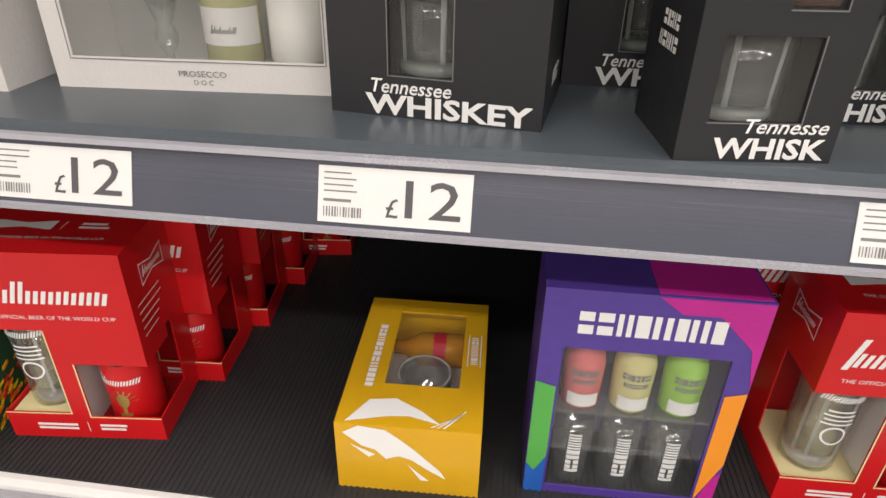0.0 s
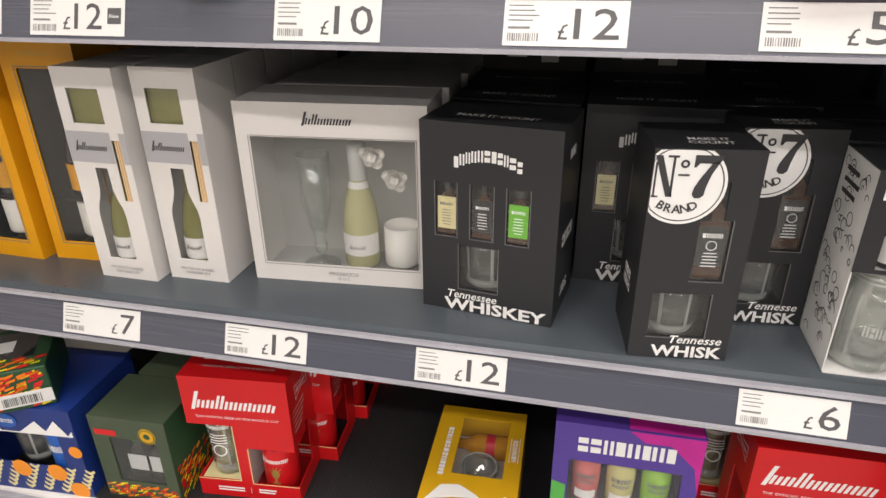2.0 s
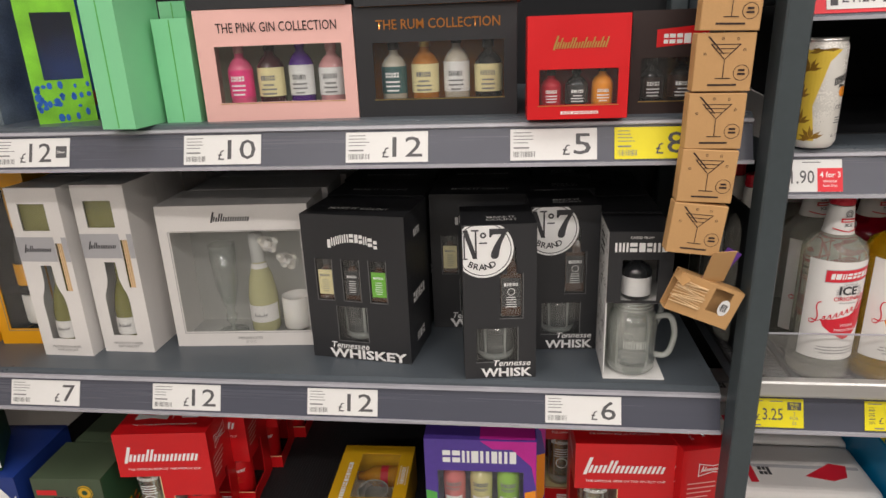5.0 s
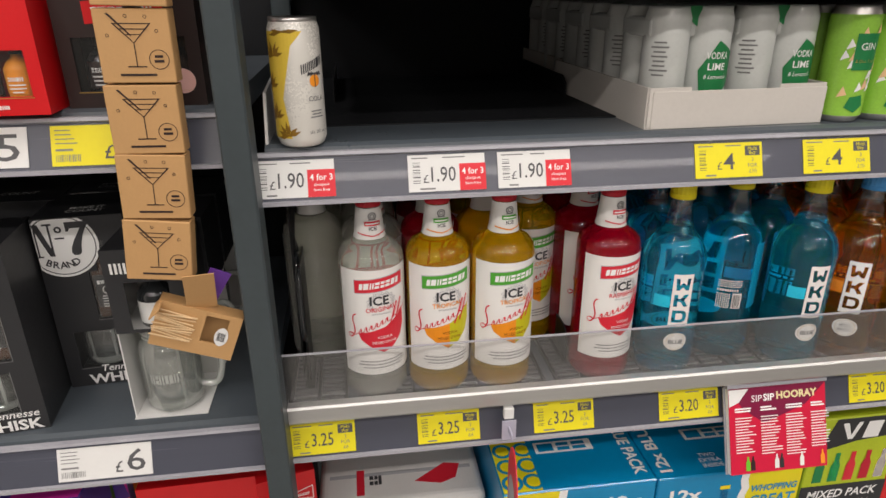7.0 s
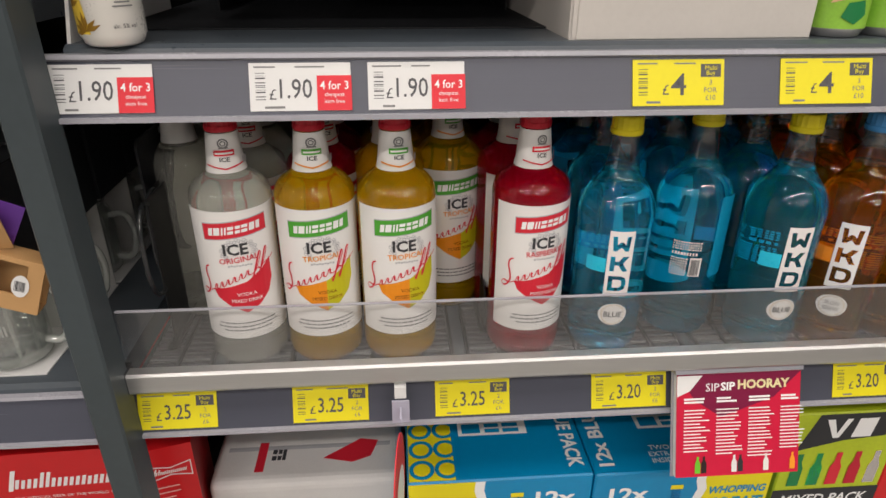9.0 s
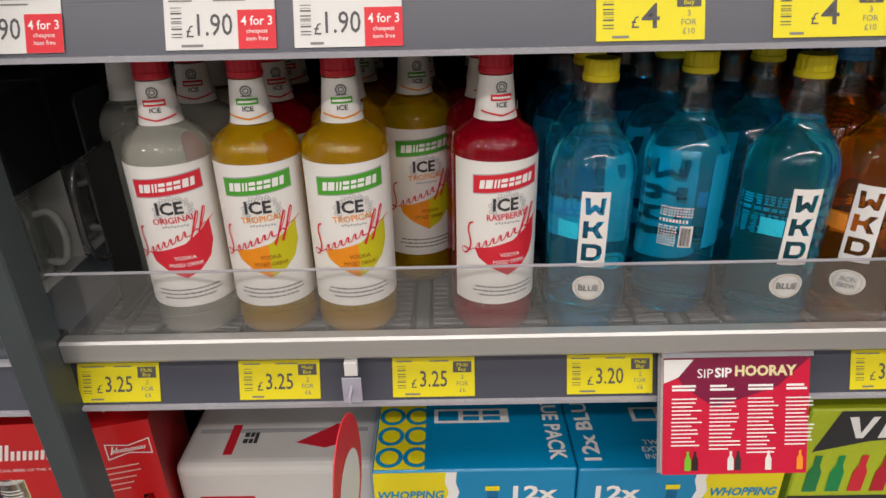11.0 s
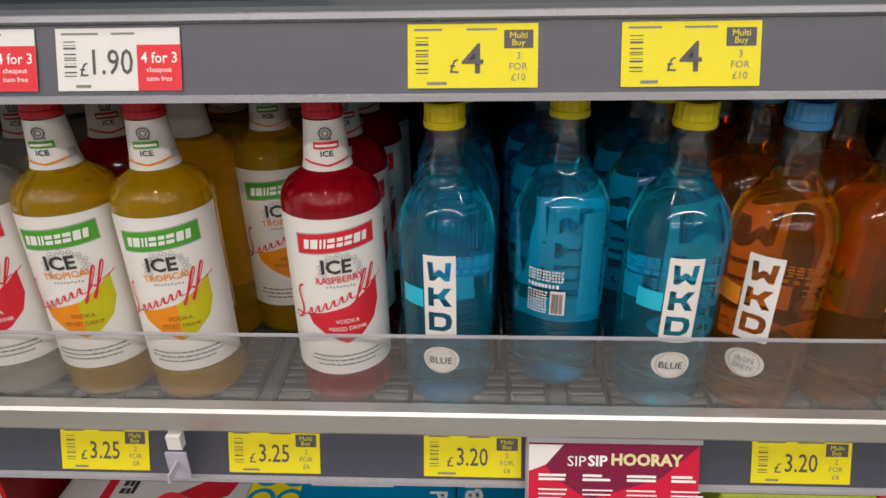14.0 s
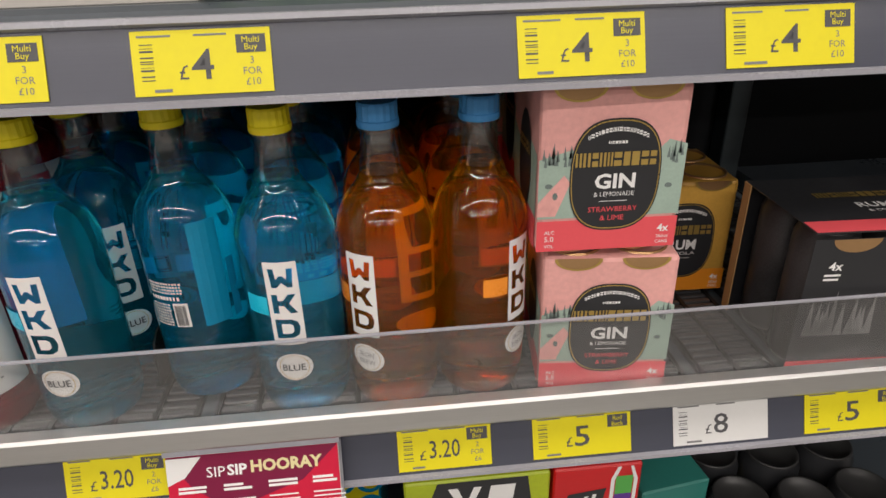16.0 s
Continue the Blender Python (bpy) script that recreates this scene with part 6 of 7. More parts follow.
def fizz_bottle(m, kind):
    """A clear bottle of bright drink with an upright white name panel and a round flavour badge."""
    words = {"blue": "bright blue", "orange": "clear orange"}[kind]
    t = thing("drink_bottle", m, words + " drink bottle with upright white panel", "bottle", words + " drink bottles")
    R = 0.0383
    part("bottle", lathe([(0, 0.004), (0.02, 0.001), (0.03, 0.0), (0.035, 0.004), (0.0372, 0.012), (R, 0.02), (R, 0.146), (0.0388, 0.151), (0.0386, 0.158), (0.0369, 0.166), (0.0335, 0.1745), (0.0278, 0.1835), (0.0215, 0.1915), (0.0178, 0.198), (0.0168, 0.2015), (0, 0.202)], 48), LIQ[kind], t, smooth=True)
    part("neck", lathe([(0.0167, 0.2015), (0.0145, 0.216), (0.0135, 0.231), (0.015, 0.2325), (0.015, 0.235), (0.0132, 0.237), (0.0132, 0.25)], 36), NECK_GLASS, t, smooth=True)
    part("cap", cap_mesh(0.0152, 0.235, 0.2535), CAP_YELLOW if kind == "blue" else CAP_BLUE, t)
    B = R + 0.0006
    za = 0.1245
    zig = [(-0.0092, za + 0.0165), (-0.0048, za + 0.0165), (-0.004, za + 0.0075), (-0.0012, za + 0.0105), (0.0012, za + 0.0105), (0.004, za + 0.0075), (0.0048, za + 0.0165), (0.0092, za + 0.0165), (0.0078, za + 0.0005), (0.0042, za + 0.0005), (0.0, za + 0.0048), (-0.0042, za + 0.0005), (-0.0078, za + 0.0005)]
    mid = [(-0.0092, za - 0.0055), (-0.0046, za - 0.0055), (-0.0046, za - 0.0108), (-0.0008, za - 0.0108), (0.0032, za - 0.0055), (0.0092, za - 0.0055), (0.0036, za - 0.0132), (0.0092, za - 0.022), (0.0036, za - 0.022), (-0.0006, za - 0.0152), (-0.0046, za - 0.0152), (-0.0046, za - 0.022), (-0.0092, za - 0.022)]
    low = [(-0.0092, za - 0.0445), (0.0032, za - 0.0445), (0.0078, za - 0.042), (0.0092, za - 0.037), (0.0092, za - 0.0345), (0.0078, za - 0.0298), (0.0032, za - 0.0275), (-0.0092, za - 0.0275)]
    eye = [(-0.0046, za - 0.0405), (0.002, za - 0.0405), (0.0043, za - 0.0385), (0.0043, za - 0.0335), (0.002, za - 0.0315), (-0.0046, za - 0.0315)]
    part("name_panel", cut_panel(rect(-0.0125, 0.0735, 0.0125, 0.1465), [zig, mid, low], [eye], bend=B), LABEL, t)
    # painted patch of transmitted light beside the name panel
    part("glow_patch", flat([rect(-0.034, 0.1, -0.0135, 0.116)], 0.0004, bend=B), GLOW_TINT[kind], t)
    badge = part("flavour_badge", flat([disc(0, 0.052, 0.0148, 0.0128)], 0.0004, bend=B), LABEL, t)
    part("badge_ring", flat(ring(0, 0.052, 0.0118, 0.0005, 24), 0.0008, bend=B), GOLD_FOIL, badge)
    if kind == "blue":
        lettering("BLUE", badge, 0, 0.052, 0.0088, INK, width=0.0185, bend=B + 0.0011, bold=0.015)
    else:
        lettering("IRON", badge, 0, 0.0555, 0.007, INK_GREY, width=0.0135, bend=B + 0.0011)
        lettering("BREW", badge, 0, 0.0487, 0.007, INK_GREY, width=0.0155, bend=B + 0.0011)
    rear = pose(0, 0, 0, 0, 0, 170)
    back = part("back_label", flat([rect(0.004, 0.078, 0.016, 0.1)], 0.0005, bend=B), LABEL, t, m=rear)
    part("barcode", flat(barcode(0.005, 0.0795, 0.0095, 0.0185, 14), 0.0009, bend=B), INK, back)
    tiny = random.Random(8)
    lines = [rect(-0.0155 + 0.0025 * k, 0.1085 + 0.0027 * r, -0.0155 + 0.0025 * k + tiny.uniform(0.0012, 0.0021), 0.1101 + 0.0027 * r) for r in range(4) for k in range(12)]
    lines += [rect(-0.0155 + 0.003 * k, 0.1025, -0.0155 + 0.003 * k + tiny.uniform(0.0014, 0.0024), 0.1058) for k in range(9)]
    lines += [rect(-0.0155 + 0.0025 * k, 0.0785 + 0.0027 * r, -0.0155 + 0.0025 * k + tiny.uniform(0.0012, 0.0021), 0.0801 + 0.0027 * r) for r in range(8) for k in range(7)]
    part("back_print", flat(lines, 0.0005, bend=B), WHITE_INK, t, m=rear)
    if kind == "blue":
        part("tint_print", flat([rect(-0.004, 0.076, 0.019, 0.168), [(0.022, 0.076), (0.03, 0.076), (0.03, 0.095), (0.025, 0.1), (0.03, 0.105), (0.03, 0.13), (0.022, 0.13)]], 0.0003, bend=B), BACK_TINT, t, m=pose(0, 0, 0, 0, 0, 215))
    return t


proto = {}


def stand(kind, x, y, rz):
    if kind not in proto:
        proto[kind] = (fizz_bottle if kind in ("blue", "orange") else ice_bottle)(pose(x, y, Z_R2, 0, 0, rz), kind)
    else:
        copy_thing(proto[kind], pose(x, y, Z_R2, 0, 0, rz))


for kind, x, y, rz in [
    ("clear", 0.1215, 0.064, 13), ("yellow", 0.2025, 0.063, 10), ("yellow", 0.283, 0.061, 12), ("yellow", 0.3425, 0.166, 16), ("red", 0.418, 0.059, 14),
    ("blue", 0.508, 0.058, -6), ("blue", 0.603, 0.086, 168), ("blue", 0.688, 0.055, -3), ("orange", 0.766, 0.053, -34), ("orange", 0.842, 0.06, 46),
    ("clear", 0.125, 0.146, 16), ("clear", 0.122, 0.23, 170), ("red", 0.203, 0.146, 30), ("red", 0.203, 0.23, 0), ("yellow", 0.276, 0.146, 190), ("yellow", 0.28, 0.23, 10), ("yellow", 0.345, 0.25, 20),
    ("red", 0.413, 0.142, 24), ("red", 0.417, 0.225, 10), ("clear", 0.048, 0.165, 200), ("clear", 0.045, 0.25, 190), ("clear", 0.05, 0.335, 190),
    ("blue", 0.515, 0.137, 30), ("blue", 0.512, 0.216, 80), ("blue", 0.603, 0.166, 20), ("blue", 0.6, 0.245, 0), ("blue", 0.686, 0.135, 40), ("blue", 0.688, 0.214, 0),
    ("orange", 0.768, 0.132, 20), ("orange", 0.765, 0.211, 0), ("orange", 0.842, 0.139, 60), ("orange", 0.84, 0.218, 0),
    ("red", 0.418, 0.31, 0), ("blue", 0.512, 0.296, 0), ("blue", 0.6, 0.325, 0), ("orange", 0.766, 0.29, 0), ("yellow", 0.28, 0.31, 0), ("clear", 0.12, 0.31, 0), ("blue", 0.688, 0.293, 0), ("orange", 0.84, 0.3, 0)]:
    stand(kind, x, y, rz)


# roller tracks under the bottles: two rails and rows of little bars
def roller_track(m):
    t = thing("roller_track", m, "black plastic roller track lying on the shelf", "roller track", "roller tracks")
    for sx in (-0.034, 0.0, 0.034):
        part("rail", block(sx - 0.002, sx + 0.002, 0, 0.5, -0.0055, -0.0005), ROLLER, t)
    bm = bmesh.new()
    for i in range(48):
        for sx in (-0.017, 0.017):
            block(sx - 0.0145, sx + 0.0145, 0.004 + i * 0.0103, 0.0105 + i * 0.0103, -0.0045, -0.0008, 0.0008, bm=bm)
    tagged(part("roller_bed", bm, STEEL_DARK, t), kind="stuff")
    return t


STEEL_DARK = mat("dark_grey_roller", (0.09, 0.09, 0.095), 0.3, metal=0.3, vary=0.3)
rt = roller_track(pose(0.048, 0.03, Z_R2))
for i in range(1, 15):
    copy_thing(rt, pose(0.048 + 0.0855 * i, 0.03, Z_R2))


def lane_divider(m):
    t = thing("lane_divider", m, "black plastic lane divider with rounded front", "lane divider", "lane dividers")
    part("blade", extrude_profile([(0.0, 0.0), (0.0, 0.03), (0.006, 0.042), (0.018, 0.048), (0.45, 0.048), (0.45, 0.0)], -0.0009, 0.0009), ROLLER, t)
    part("foot", block(-0.006, 0.006, 0, 0.45, -0.001, 0.0), ROLLER, t)
    return t


ld = lane_divider(pose(0.161, 0.075, Z_R2))
for x in (0.243, 0.3795, 0.4635, 0.555, 0.6455, 0.728, 0.804, 0.884):
    copy_thing(ld, pose(x, 0.075, Z_R2))

def divider_arm(m):
    t = thing("shelf_divider", m, "black plastic shelf divider with a glossy rounded loop", "shelf divider", "shelf dividers")
    part("plate", block(-0.001, 0.001, 0.012, 0.07, 0, 0.17, 0.0006), ROLLER, t)
    tube([(0, 0.014, 0.165), (0, 0.0, 0.168), (0, -0.014, 0.155), (0, -0.019, 0.125), (0, -0.014, 0.085), (0, 0.0, 0.07), (0, 0.014, 0.068)], 0.0026, "loop", DARK_BOTTLE, t)
    part("foot", block(-0.006, 0.006, 0.0, 0.07, 0, 0.003), ROLLER, t)
    return t


da = divider_arm(pose(0.036, 0.062, Z_R2))
copy_thing(da, pose(0.03, 0.105, Z_R2))
copy_thing(da, pose(0.03, 0.2, Z_R2))
tall = thing("divider_plate", pose(0.026, 0.1, Z_R2), "tall dark plastic plate beside the shelf upright", "shelf divider")
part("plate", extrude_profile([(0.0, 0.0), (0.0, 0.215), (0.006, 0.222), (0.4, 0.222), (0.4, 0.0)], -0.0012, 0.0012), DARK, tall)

guard = thing("shelf_guard", pose(0, 0, Z_R2), "clear acrylic guard in a brushed steel rail", "shelf guard")
ac = part("acrylic_pane", extrude_profile([(0.006, 0.012), (0.009, 0.012), (0.009, 0.082), (0.006, 0.082)], 0.0125, XR1 - 0.004), ACRYLIC, guard)
ac.visible_shadow = False
part("pane_edge", extrude_profile([(0.0058, 0.082), (0.0092, 0.082), (0.0092, 0.0832), (0.0058, 0.0832)], 0.0125, XR1 - 0.004), LIP, guard)
part("rail", extrude_profile([(-0.006, -0.005), (-0.008, -0.002), (-0.008, 0.016), (-0.0055, 0.0185), (0.0056, 0.0185), (0.0056, 0.003), (0.0145, 0.003), (0.0145, -0.005)], 0.007, XR1 - 0.003), STEEL, guard)
part("end_clip", block(0.005, 0.014, -0.009, 0.012, -0.004, 0.022, 0.001), ROLLER, guard)


# ---- four-packs of cans ----
CAN_METAL = mat("aluminium_can_end", (0.62, 0.6, 0.58), 0.3, metal=0.9, vary=0.1)
GOLD_CAN = mat("bronze_can_end", (0.5, 0.3, 0.14), 0.3, metal=0.7, vary=0.1)
PINK_SKY = mat("pink_landscape_card", (0.82, 0.4, 0.37), 0.42, vary=0.28, scale=18)
SAGE = mat("sage_landscape_print", (0.36, 0.47, 0.4), 0.45, vary=0.2, scale=40)
HILL_DARK = mat("dark_tree_print", (0.16, 0.2, 0.19), 0.45, vary=0.2, scale=40)
CAN_R = 0.0262


def can_mesh(r=CAN_R, h=0.132):
    return lathe([(0, 0.004), (r * 0.75, 0.004), (r * 0.8, 0.0), (r * 0.86, 0.001), (r, 0.008), (r, h - 0.012), (r * 0.88, h - 0.003), (r * 0.88, h), (r * 0.82, h), (r * 0.8, h - 0.005), (0, h - 0.005)], 22)


def fruit_pack(m, cols=None):
    sky, band, plate = cols or (PINK_SKY, PINK_PRINT, BLACK_CARD)
    label = "pink strawberry and lime gin four-pack of cans" if cols is None else "amber and black four-pack of drink cans"
    t = thing("can_four_pack", m, label, "can pack", "drink can four-packs")
    w, d, h = 0.107, 0.106, 0.134
    bm = block(-w / 2, w / 2, 0, d, 0.004, h - 0.004, 0.004, seg=2)
    f = part("sleeve", bm, sky, t)
    for i in (-1, 1):
        for j in (0, 1):
            part("can", can_mesh(), GOLD_CAN, t, smooth=True, m=pose(i * 0.0265, 0.0265 + j * 0.053, 0))
    for i in (-1, 1):
        half = [(i * 0.0265 + 0.017 * math.cos(a), h - 0.0045 + 0.0095 * math.sin(a)) for a in [math.pi + math.pi * k / 12 for k in range(13)]]
        part("can_notch", flat([half], 0.0004), GOLD_CAN, t)
        part("can_rim", flat([[(i * 0.0265 + r * 0.017 * math.cos(a), h - 0.0045 + r * 0.0095 * math.sin(a)) for r, a in ((1.12, b), (1.12, b + 0.2618), (0.98, b + 0.2618), (0.98, b))] for b in [math.pi + 0.2618 * k for k in range(12)]], 0.0008), GOLD_FOIL, t)
    if cols is None:
        part("landscape", flat([[(-0.0535, 0.032), (-0.0535, 0.078), (-0.03, 0.085), (-0.01, 0.07), (0.02, 0.07), (0.04, 0.09), (0.0535, 0.086), (0.0535, 0.032)]], 0.0005), SAGE, t)
        rnd = random.Random(9)
        trees = []
        for k in range(30):
            x = rnd.choice((rnd.uniform(-0.052, -0.028), rnd.uniform(0.03, 0.051)))
            z0, hh = rnd.uniform(0.072, 0.08), rnd.uniform(0.008, 0.014)
            trees.append([(x - 0.0012, z0), (x + 0.0012, z0), (x, z0 + hh)])
        part("tree_print", flat(trees + [disc(-0.046, 0.058, 0.003, 0.002, 7), disc(-0.041, 0.05, 0.002, 0.003, 7), disc(0.043, 0.055, 0.003, 0.002, 7)], 0.0008), HILL_DARK, t)
        part("snow", flat([[(-0.0535, 0.045), (-0.035, 0.066), (-0.03, 0.06), (-0.04, 0.034), (-0.0535, 0.034)]], 0.0007), PINK_SKY, t)
    part("band", flat([rect(-0.0535, 0.005, 0.0535, 0.03)], 0.0006), band, t)
    oval = part("oval_plate", flat([[(0.0025 + 0.0335 * math.copysign(abs(math.cos(a)) ** 0.75, math.cos(a)), 0.064 + 0.043 * math.copysign(abs(math.sin(a)) ** 0.75, math.sin(a))) for a in [2 * math.pi * k / 40 for k in range(40)]]], 0.001), plate, t)
    part("oval_line", flat([[(0.0025 + q * 0.0335 * math.copysign(abs(math.cos(a)) ** 0.75, math.cos(a)), 0.064 + q * 0.043 * math.copysign(abs(math.sin(a)) ** 0.75, math.sin(a))) for q, a in ((0.97, b), (0.97, b + 0.157), (0.95, b + 0.157), (0.95, b))] for b in [0.157 * k for k in range(40)]], 0.0013), GOLD_FOIL, oval)
    part("name_mark", flat(marks(0.0025, 0.077, 0.06, 0.0105, 10, seed=81), 0.0014), GOLD_FOIL, oval)
    part("arc_mark", flat(marks(0.0025, 0.093, 0.044, 0.003, 18, arc=0.006, seed=82) + marks(0.0025, 0.0895, 0.014, 0.002, 6, seed=83), 0.0014), WHITE_INK, oval)
    lettering("GIN" if cols is None else "RUM", oval, 0.0025, 0.0605, 0.0155, WHITE_INK, width=0.03, y=-0.0018, bold=0.03)
    lettering("& LEMONADE" if cols is None else "& COLA", oval, 0.0025, 0.0505, 0.005, WHITE_INK, width=0.03, y=-0.0018)
    part("rule", flat([rect(-0.008, 0.0445, 0.013, 0.045)], 0.0014), WHITE_INK, oval)
    if cols is None:
        lettering("STRAWBERRY", oval, 0.0025, 0.0385, 0.0058, PINK_PRINT, width=0.037, y=-0.0018)
        lettering("& LIME", oval, 0.0025, 0.0315, 0.0058, PINK_PRINT, width=0.018, y=-0.0018)
    lettering("4x", t, 0.043, 0.021, 0.0085, WHITE_INK, y=-0.0014, bold=0.02)
    lettering("250ml", t, 0.043, 0.014, 0.0038, WHITE_INK, y=-0.0014)
    lettering("CANS", t, 0.043, 0.0095, 0.0038, WHITE_INK, y=-0.0014)
    lettering("ALC", t, -0.044, 0.021, 0.0042, WHITE_INK, y=-0.0014)
    lettering("5.0", t, -0.044, 0.0155, 0.0062, WHITE_INK, y=-0.0014)
    lettering("VOL", t, -0.044, 0.0095, 0.0038, WHITE_INK, y=-0.0014)
    flank = pose(-w / 2 - 0.0002, d / 2, 0, 0, 0, -90)
    part("side_band", flat([rect(-0.047, 0.005, 0.047, 0.03)], 0.0004), band, t, m=flank)
    if cols is None:
        part("side_landscape", flat([[(-0.047, 0.032), (-0.047, 0.084), (-0.02, 0.074), (0.01, 0.088), (0.047, 0.08), (0.047, 0.032)]], 0.0004), SAGE, t, m=flank)
    plaque = part("side_plate", flat([disc(0.004, 0.064, 0.024, 0.04)], 0.0008), plate, t, m=flank)
    part("side_mark", flat(marks(0.004, 0.077, 0.042, 0.0095, 9, seed=81), 0.0012), GOLD_FOIL, plaque)
    return t


kp = fruit_pack(pose(0.941, 0.018, Z_R2, 0, 0, -6))
copy_thing(kp, pose(0.9325, 0.016, Z_R2 + 0.1345, 0, 0, -2))
for i in (1, 2, 3):
    copy_thing(kp, pose(0.945, 0.018 + 0.112 * i, Z_R2, 0, 0, -2))
    copy_thing(kp, pose(0.943, 0.018 + 0.112 * i, Z_R2 + 0.1345, 0, 0, -2))
AMBER_CARD = mat("amber_landscape_card", (0.6, 0.34, 0.06), 0.42, vary=0.25, scale=25)
gold = fruit_pack(pose(1.069, 0.165, Z_R2, 0, 0, -3), (AMBER_CARD, ORANGE_FLAT, BLACK_CARD))
copy_thing(gold, pose(1.069, 0.285, Z_R2))

# black rum and cola packs, one with its side open
FOREST = mat("grey_forest_print", (0.2, 0.2, 0.2), 0.5, vary=0.5, scale=40)


PRINTED_CAN = mat("black_forest_can_print", (0.05, 0.05, 0.052), 0.35, metal=0.3, vary=0.9, scale=60)


def rum_pack(m):
    t = thing("can_four_pack", m, "black rum and cola four-pack, pink band", "can pack", "drink can four-packs")
    w, d, h = 0.18, 0.12, 0.138
    part("front_panel", block(-w / 2, w / 2, 0, 0.001, 0, h - 0.006), BLACK_CARD, t)
    part("top_panel", block(-w / 2, w / 2, 0.001, d, h - 0.001, h), BLACK_CARD, t)
    part("back_panel", block(-w / 2, w / 2, d, d + 0.001, 0, h), BLACK_CARD, t)
    part("side_flap", block(-w / 2 - 0.0012, -w / 2, d - 0.012, d, 0, h), KRAFT, t)
    for i in range(3):
        for j in (0, 1):
            part("can", can_mesh(0.0262, 0.133), PRINTED_CAN, t, smooth=True, m=pose(-w / 2 + 0.03 + i * 0.056, 0.031 + j * 0.056, 0))
    part("band", flat([rect(-w / 2, 0.004, w / 2, 0.014)], 0.0004), PINK_PRINT, t)
    part("top_band", block(-w / 2 + 0.001, w / 2, 0.002, 0.022, h, h + 0.0005), PINK_PRINT, t)
    for k, x in enumerate((-0.055, 0.03)):
        half = [(x + 0.02 * math.cos(a), h - 0.006 + 0.012 * math.sin(a)) for a in [math.pi + math.pi * q / 12 for q in range(13)]]
        part("can_notch", flat([half], 0.0004), GOLD_CAN, t)
    rnd = random.Random(19)
    part("tree_print", flat([[(x - 0.004, 0.04), (x + 0.004, 0.04), (x, 0.04 + hh)] for x, hh in [(rnd.uniform(-0.085, -0.02), rnd.uniform(0.02, 0.045)) for _ in range(16)]], 0.0005), FOREST, t)
    part("name_mark", flat(marks(0.02, 0.09, 0.075, 0.012, 10, seed=81), 0.0006), GOLD_FOIL, t)
    lettering("RUM", t, 0.02, 0.073, 0.015, WHITE_INK, width=0.034, bold=0.03)
    lettering("& COLA", t, 0.02, 0.0635, 0.006, WHITE_INK, width=0.022)
    lettering("4x", t, -0.068, 0.108, 0.011, WHITE_INK, bold=0.02)
    part("small_print", flat(bars(-0.076, 0.0985, 0.02, 2, 0.004, 0.002, 4)), WHITE_INK, t)
    part("flavour_tab", flat([rect(0.0, 0.042, 0.05, 0.052)], 0.0006), PINK_PRINT, t)
    top_words("RUM", t, -0.01, 0.052, h, 0.014, WHITE_INK, 0.03)
    top_words("& COLA", t, -0.01, 0.04, h, 0.006, WHITE_INK, 0.024)
    part("top_mark", flat(marks(0, 0, 0.07, 0.011, 10, seed=81)), GOLD_FOIL, t, m=pose(-0.015, 0.075, h + 0.0004, -90, 0, 0))
    return t


rp = rum_pack(pose(1.197, 0.013, Z_R2, 0, 0, -3))
copy_thing(rp, pose(1.06, 0.42, Z_R2, 0, 0, 0))
copy_thing(rp, pose(1.06, 0.42, Z_R2 + 0.14, 0, 0, 0))
# ---- shelf above: a lone can, a tray of packs, green packs ----
CAN_WHITE = mat("white_printed_can", (0.75, 0.73, 0.68), 0.28, metal=0.2, vary=0.03)
PALM_BROWN = mat("palm_brown_print", (0.24, 0.13, 0.015), 0.35, vary=0.2)
PALM_YELLOW = mat("palm_yellow_print", (0.7, 0.5, 0.06), 0.35, vary=0.1)
cc = thing("coconut_rum_can", pose(0.057, 0.031, Z_R1), "tall white can with yellow palm pattern", "drink can")
can = part("can", lathe([(0, 0.004), (0.019, 0.004), (0.02, 0.0), (0.0225, 0.002), (0.0255, 0.009), (0.0255, 0.115), (0.023, 0.122), (0.023, 0.125), (0.0212, 0.125), (0.0208, 0.12), (0, 0.12)], 36), CAN_WHITE, cc, smooth=True)
part("can_end", lathe([(0.0229, 0.1195), (0.0235, 0.1225), (0.0233, 0.1256), (0.0212, 0.1256), (0.0208, 0.1205), (0, 0.1205)], 30), CAN_METAL, cc, smooth=True)
rnd = random.Random(4)
fronds = []
for cx, cz in ((-0.022, 0.09), (-0.01, 0.112), (-0.026, 0.03), (-0.012, 0.012), (-0.03, 0.06)):
    for k in range(7):
        a = radians(20 + k * 28 + rnd.uniform(-8, 8))
        L = rnd.uniform(0.012, 0.018)
        tx, tz = cx + L * math.cos(a), min(0.114, max(0.01, cz + L * math.sin(a)))
        px, pz = -math.sin(a) * 0.002, math.cos(a) * 0.002
        fronds.append([(cx, cz), ((cx + tx) / 2 + px, (cz + tz) / 2 + pz), (tx, tz), ((cx + tx) / 2 - px, (cz + tz) / 2 - pz)])
part("yellow_print", flat([[(-0.04, 0.01), (-0.008, 0.01), (-0.014, 0.05), (-0.002, 0.1), (0.01, 0.113), (-0.04, 0.113)]], 0.0002, bend=0.0256), PALM_YELLOW, can)
part("palm_print", flat(fronds, 0.0004, bend=0.0256), PALM_BROWN, can)
part("name_mark", flat([[(px, pz + (px - 0.02) * 0.35) for px, pz in q] for q in marks(0.019, 0.082, 0.026, 0.009, 6, seed=91)], 0.0004, bend=0.0256), INK, can)
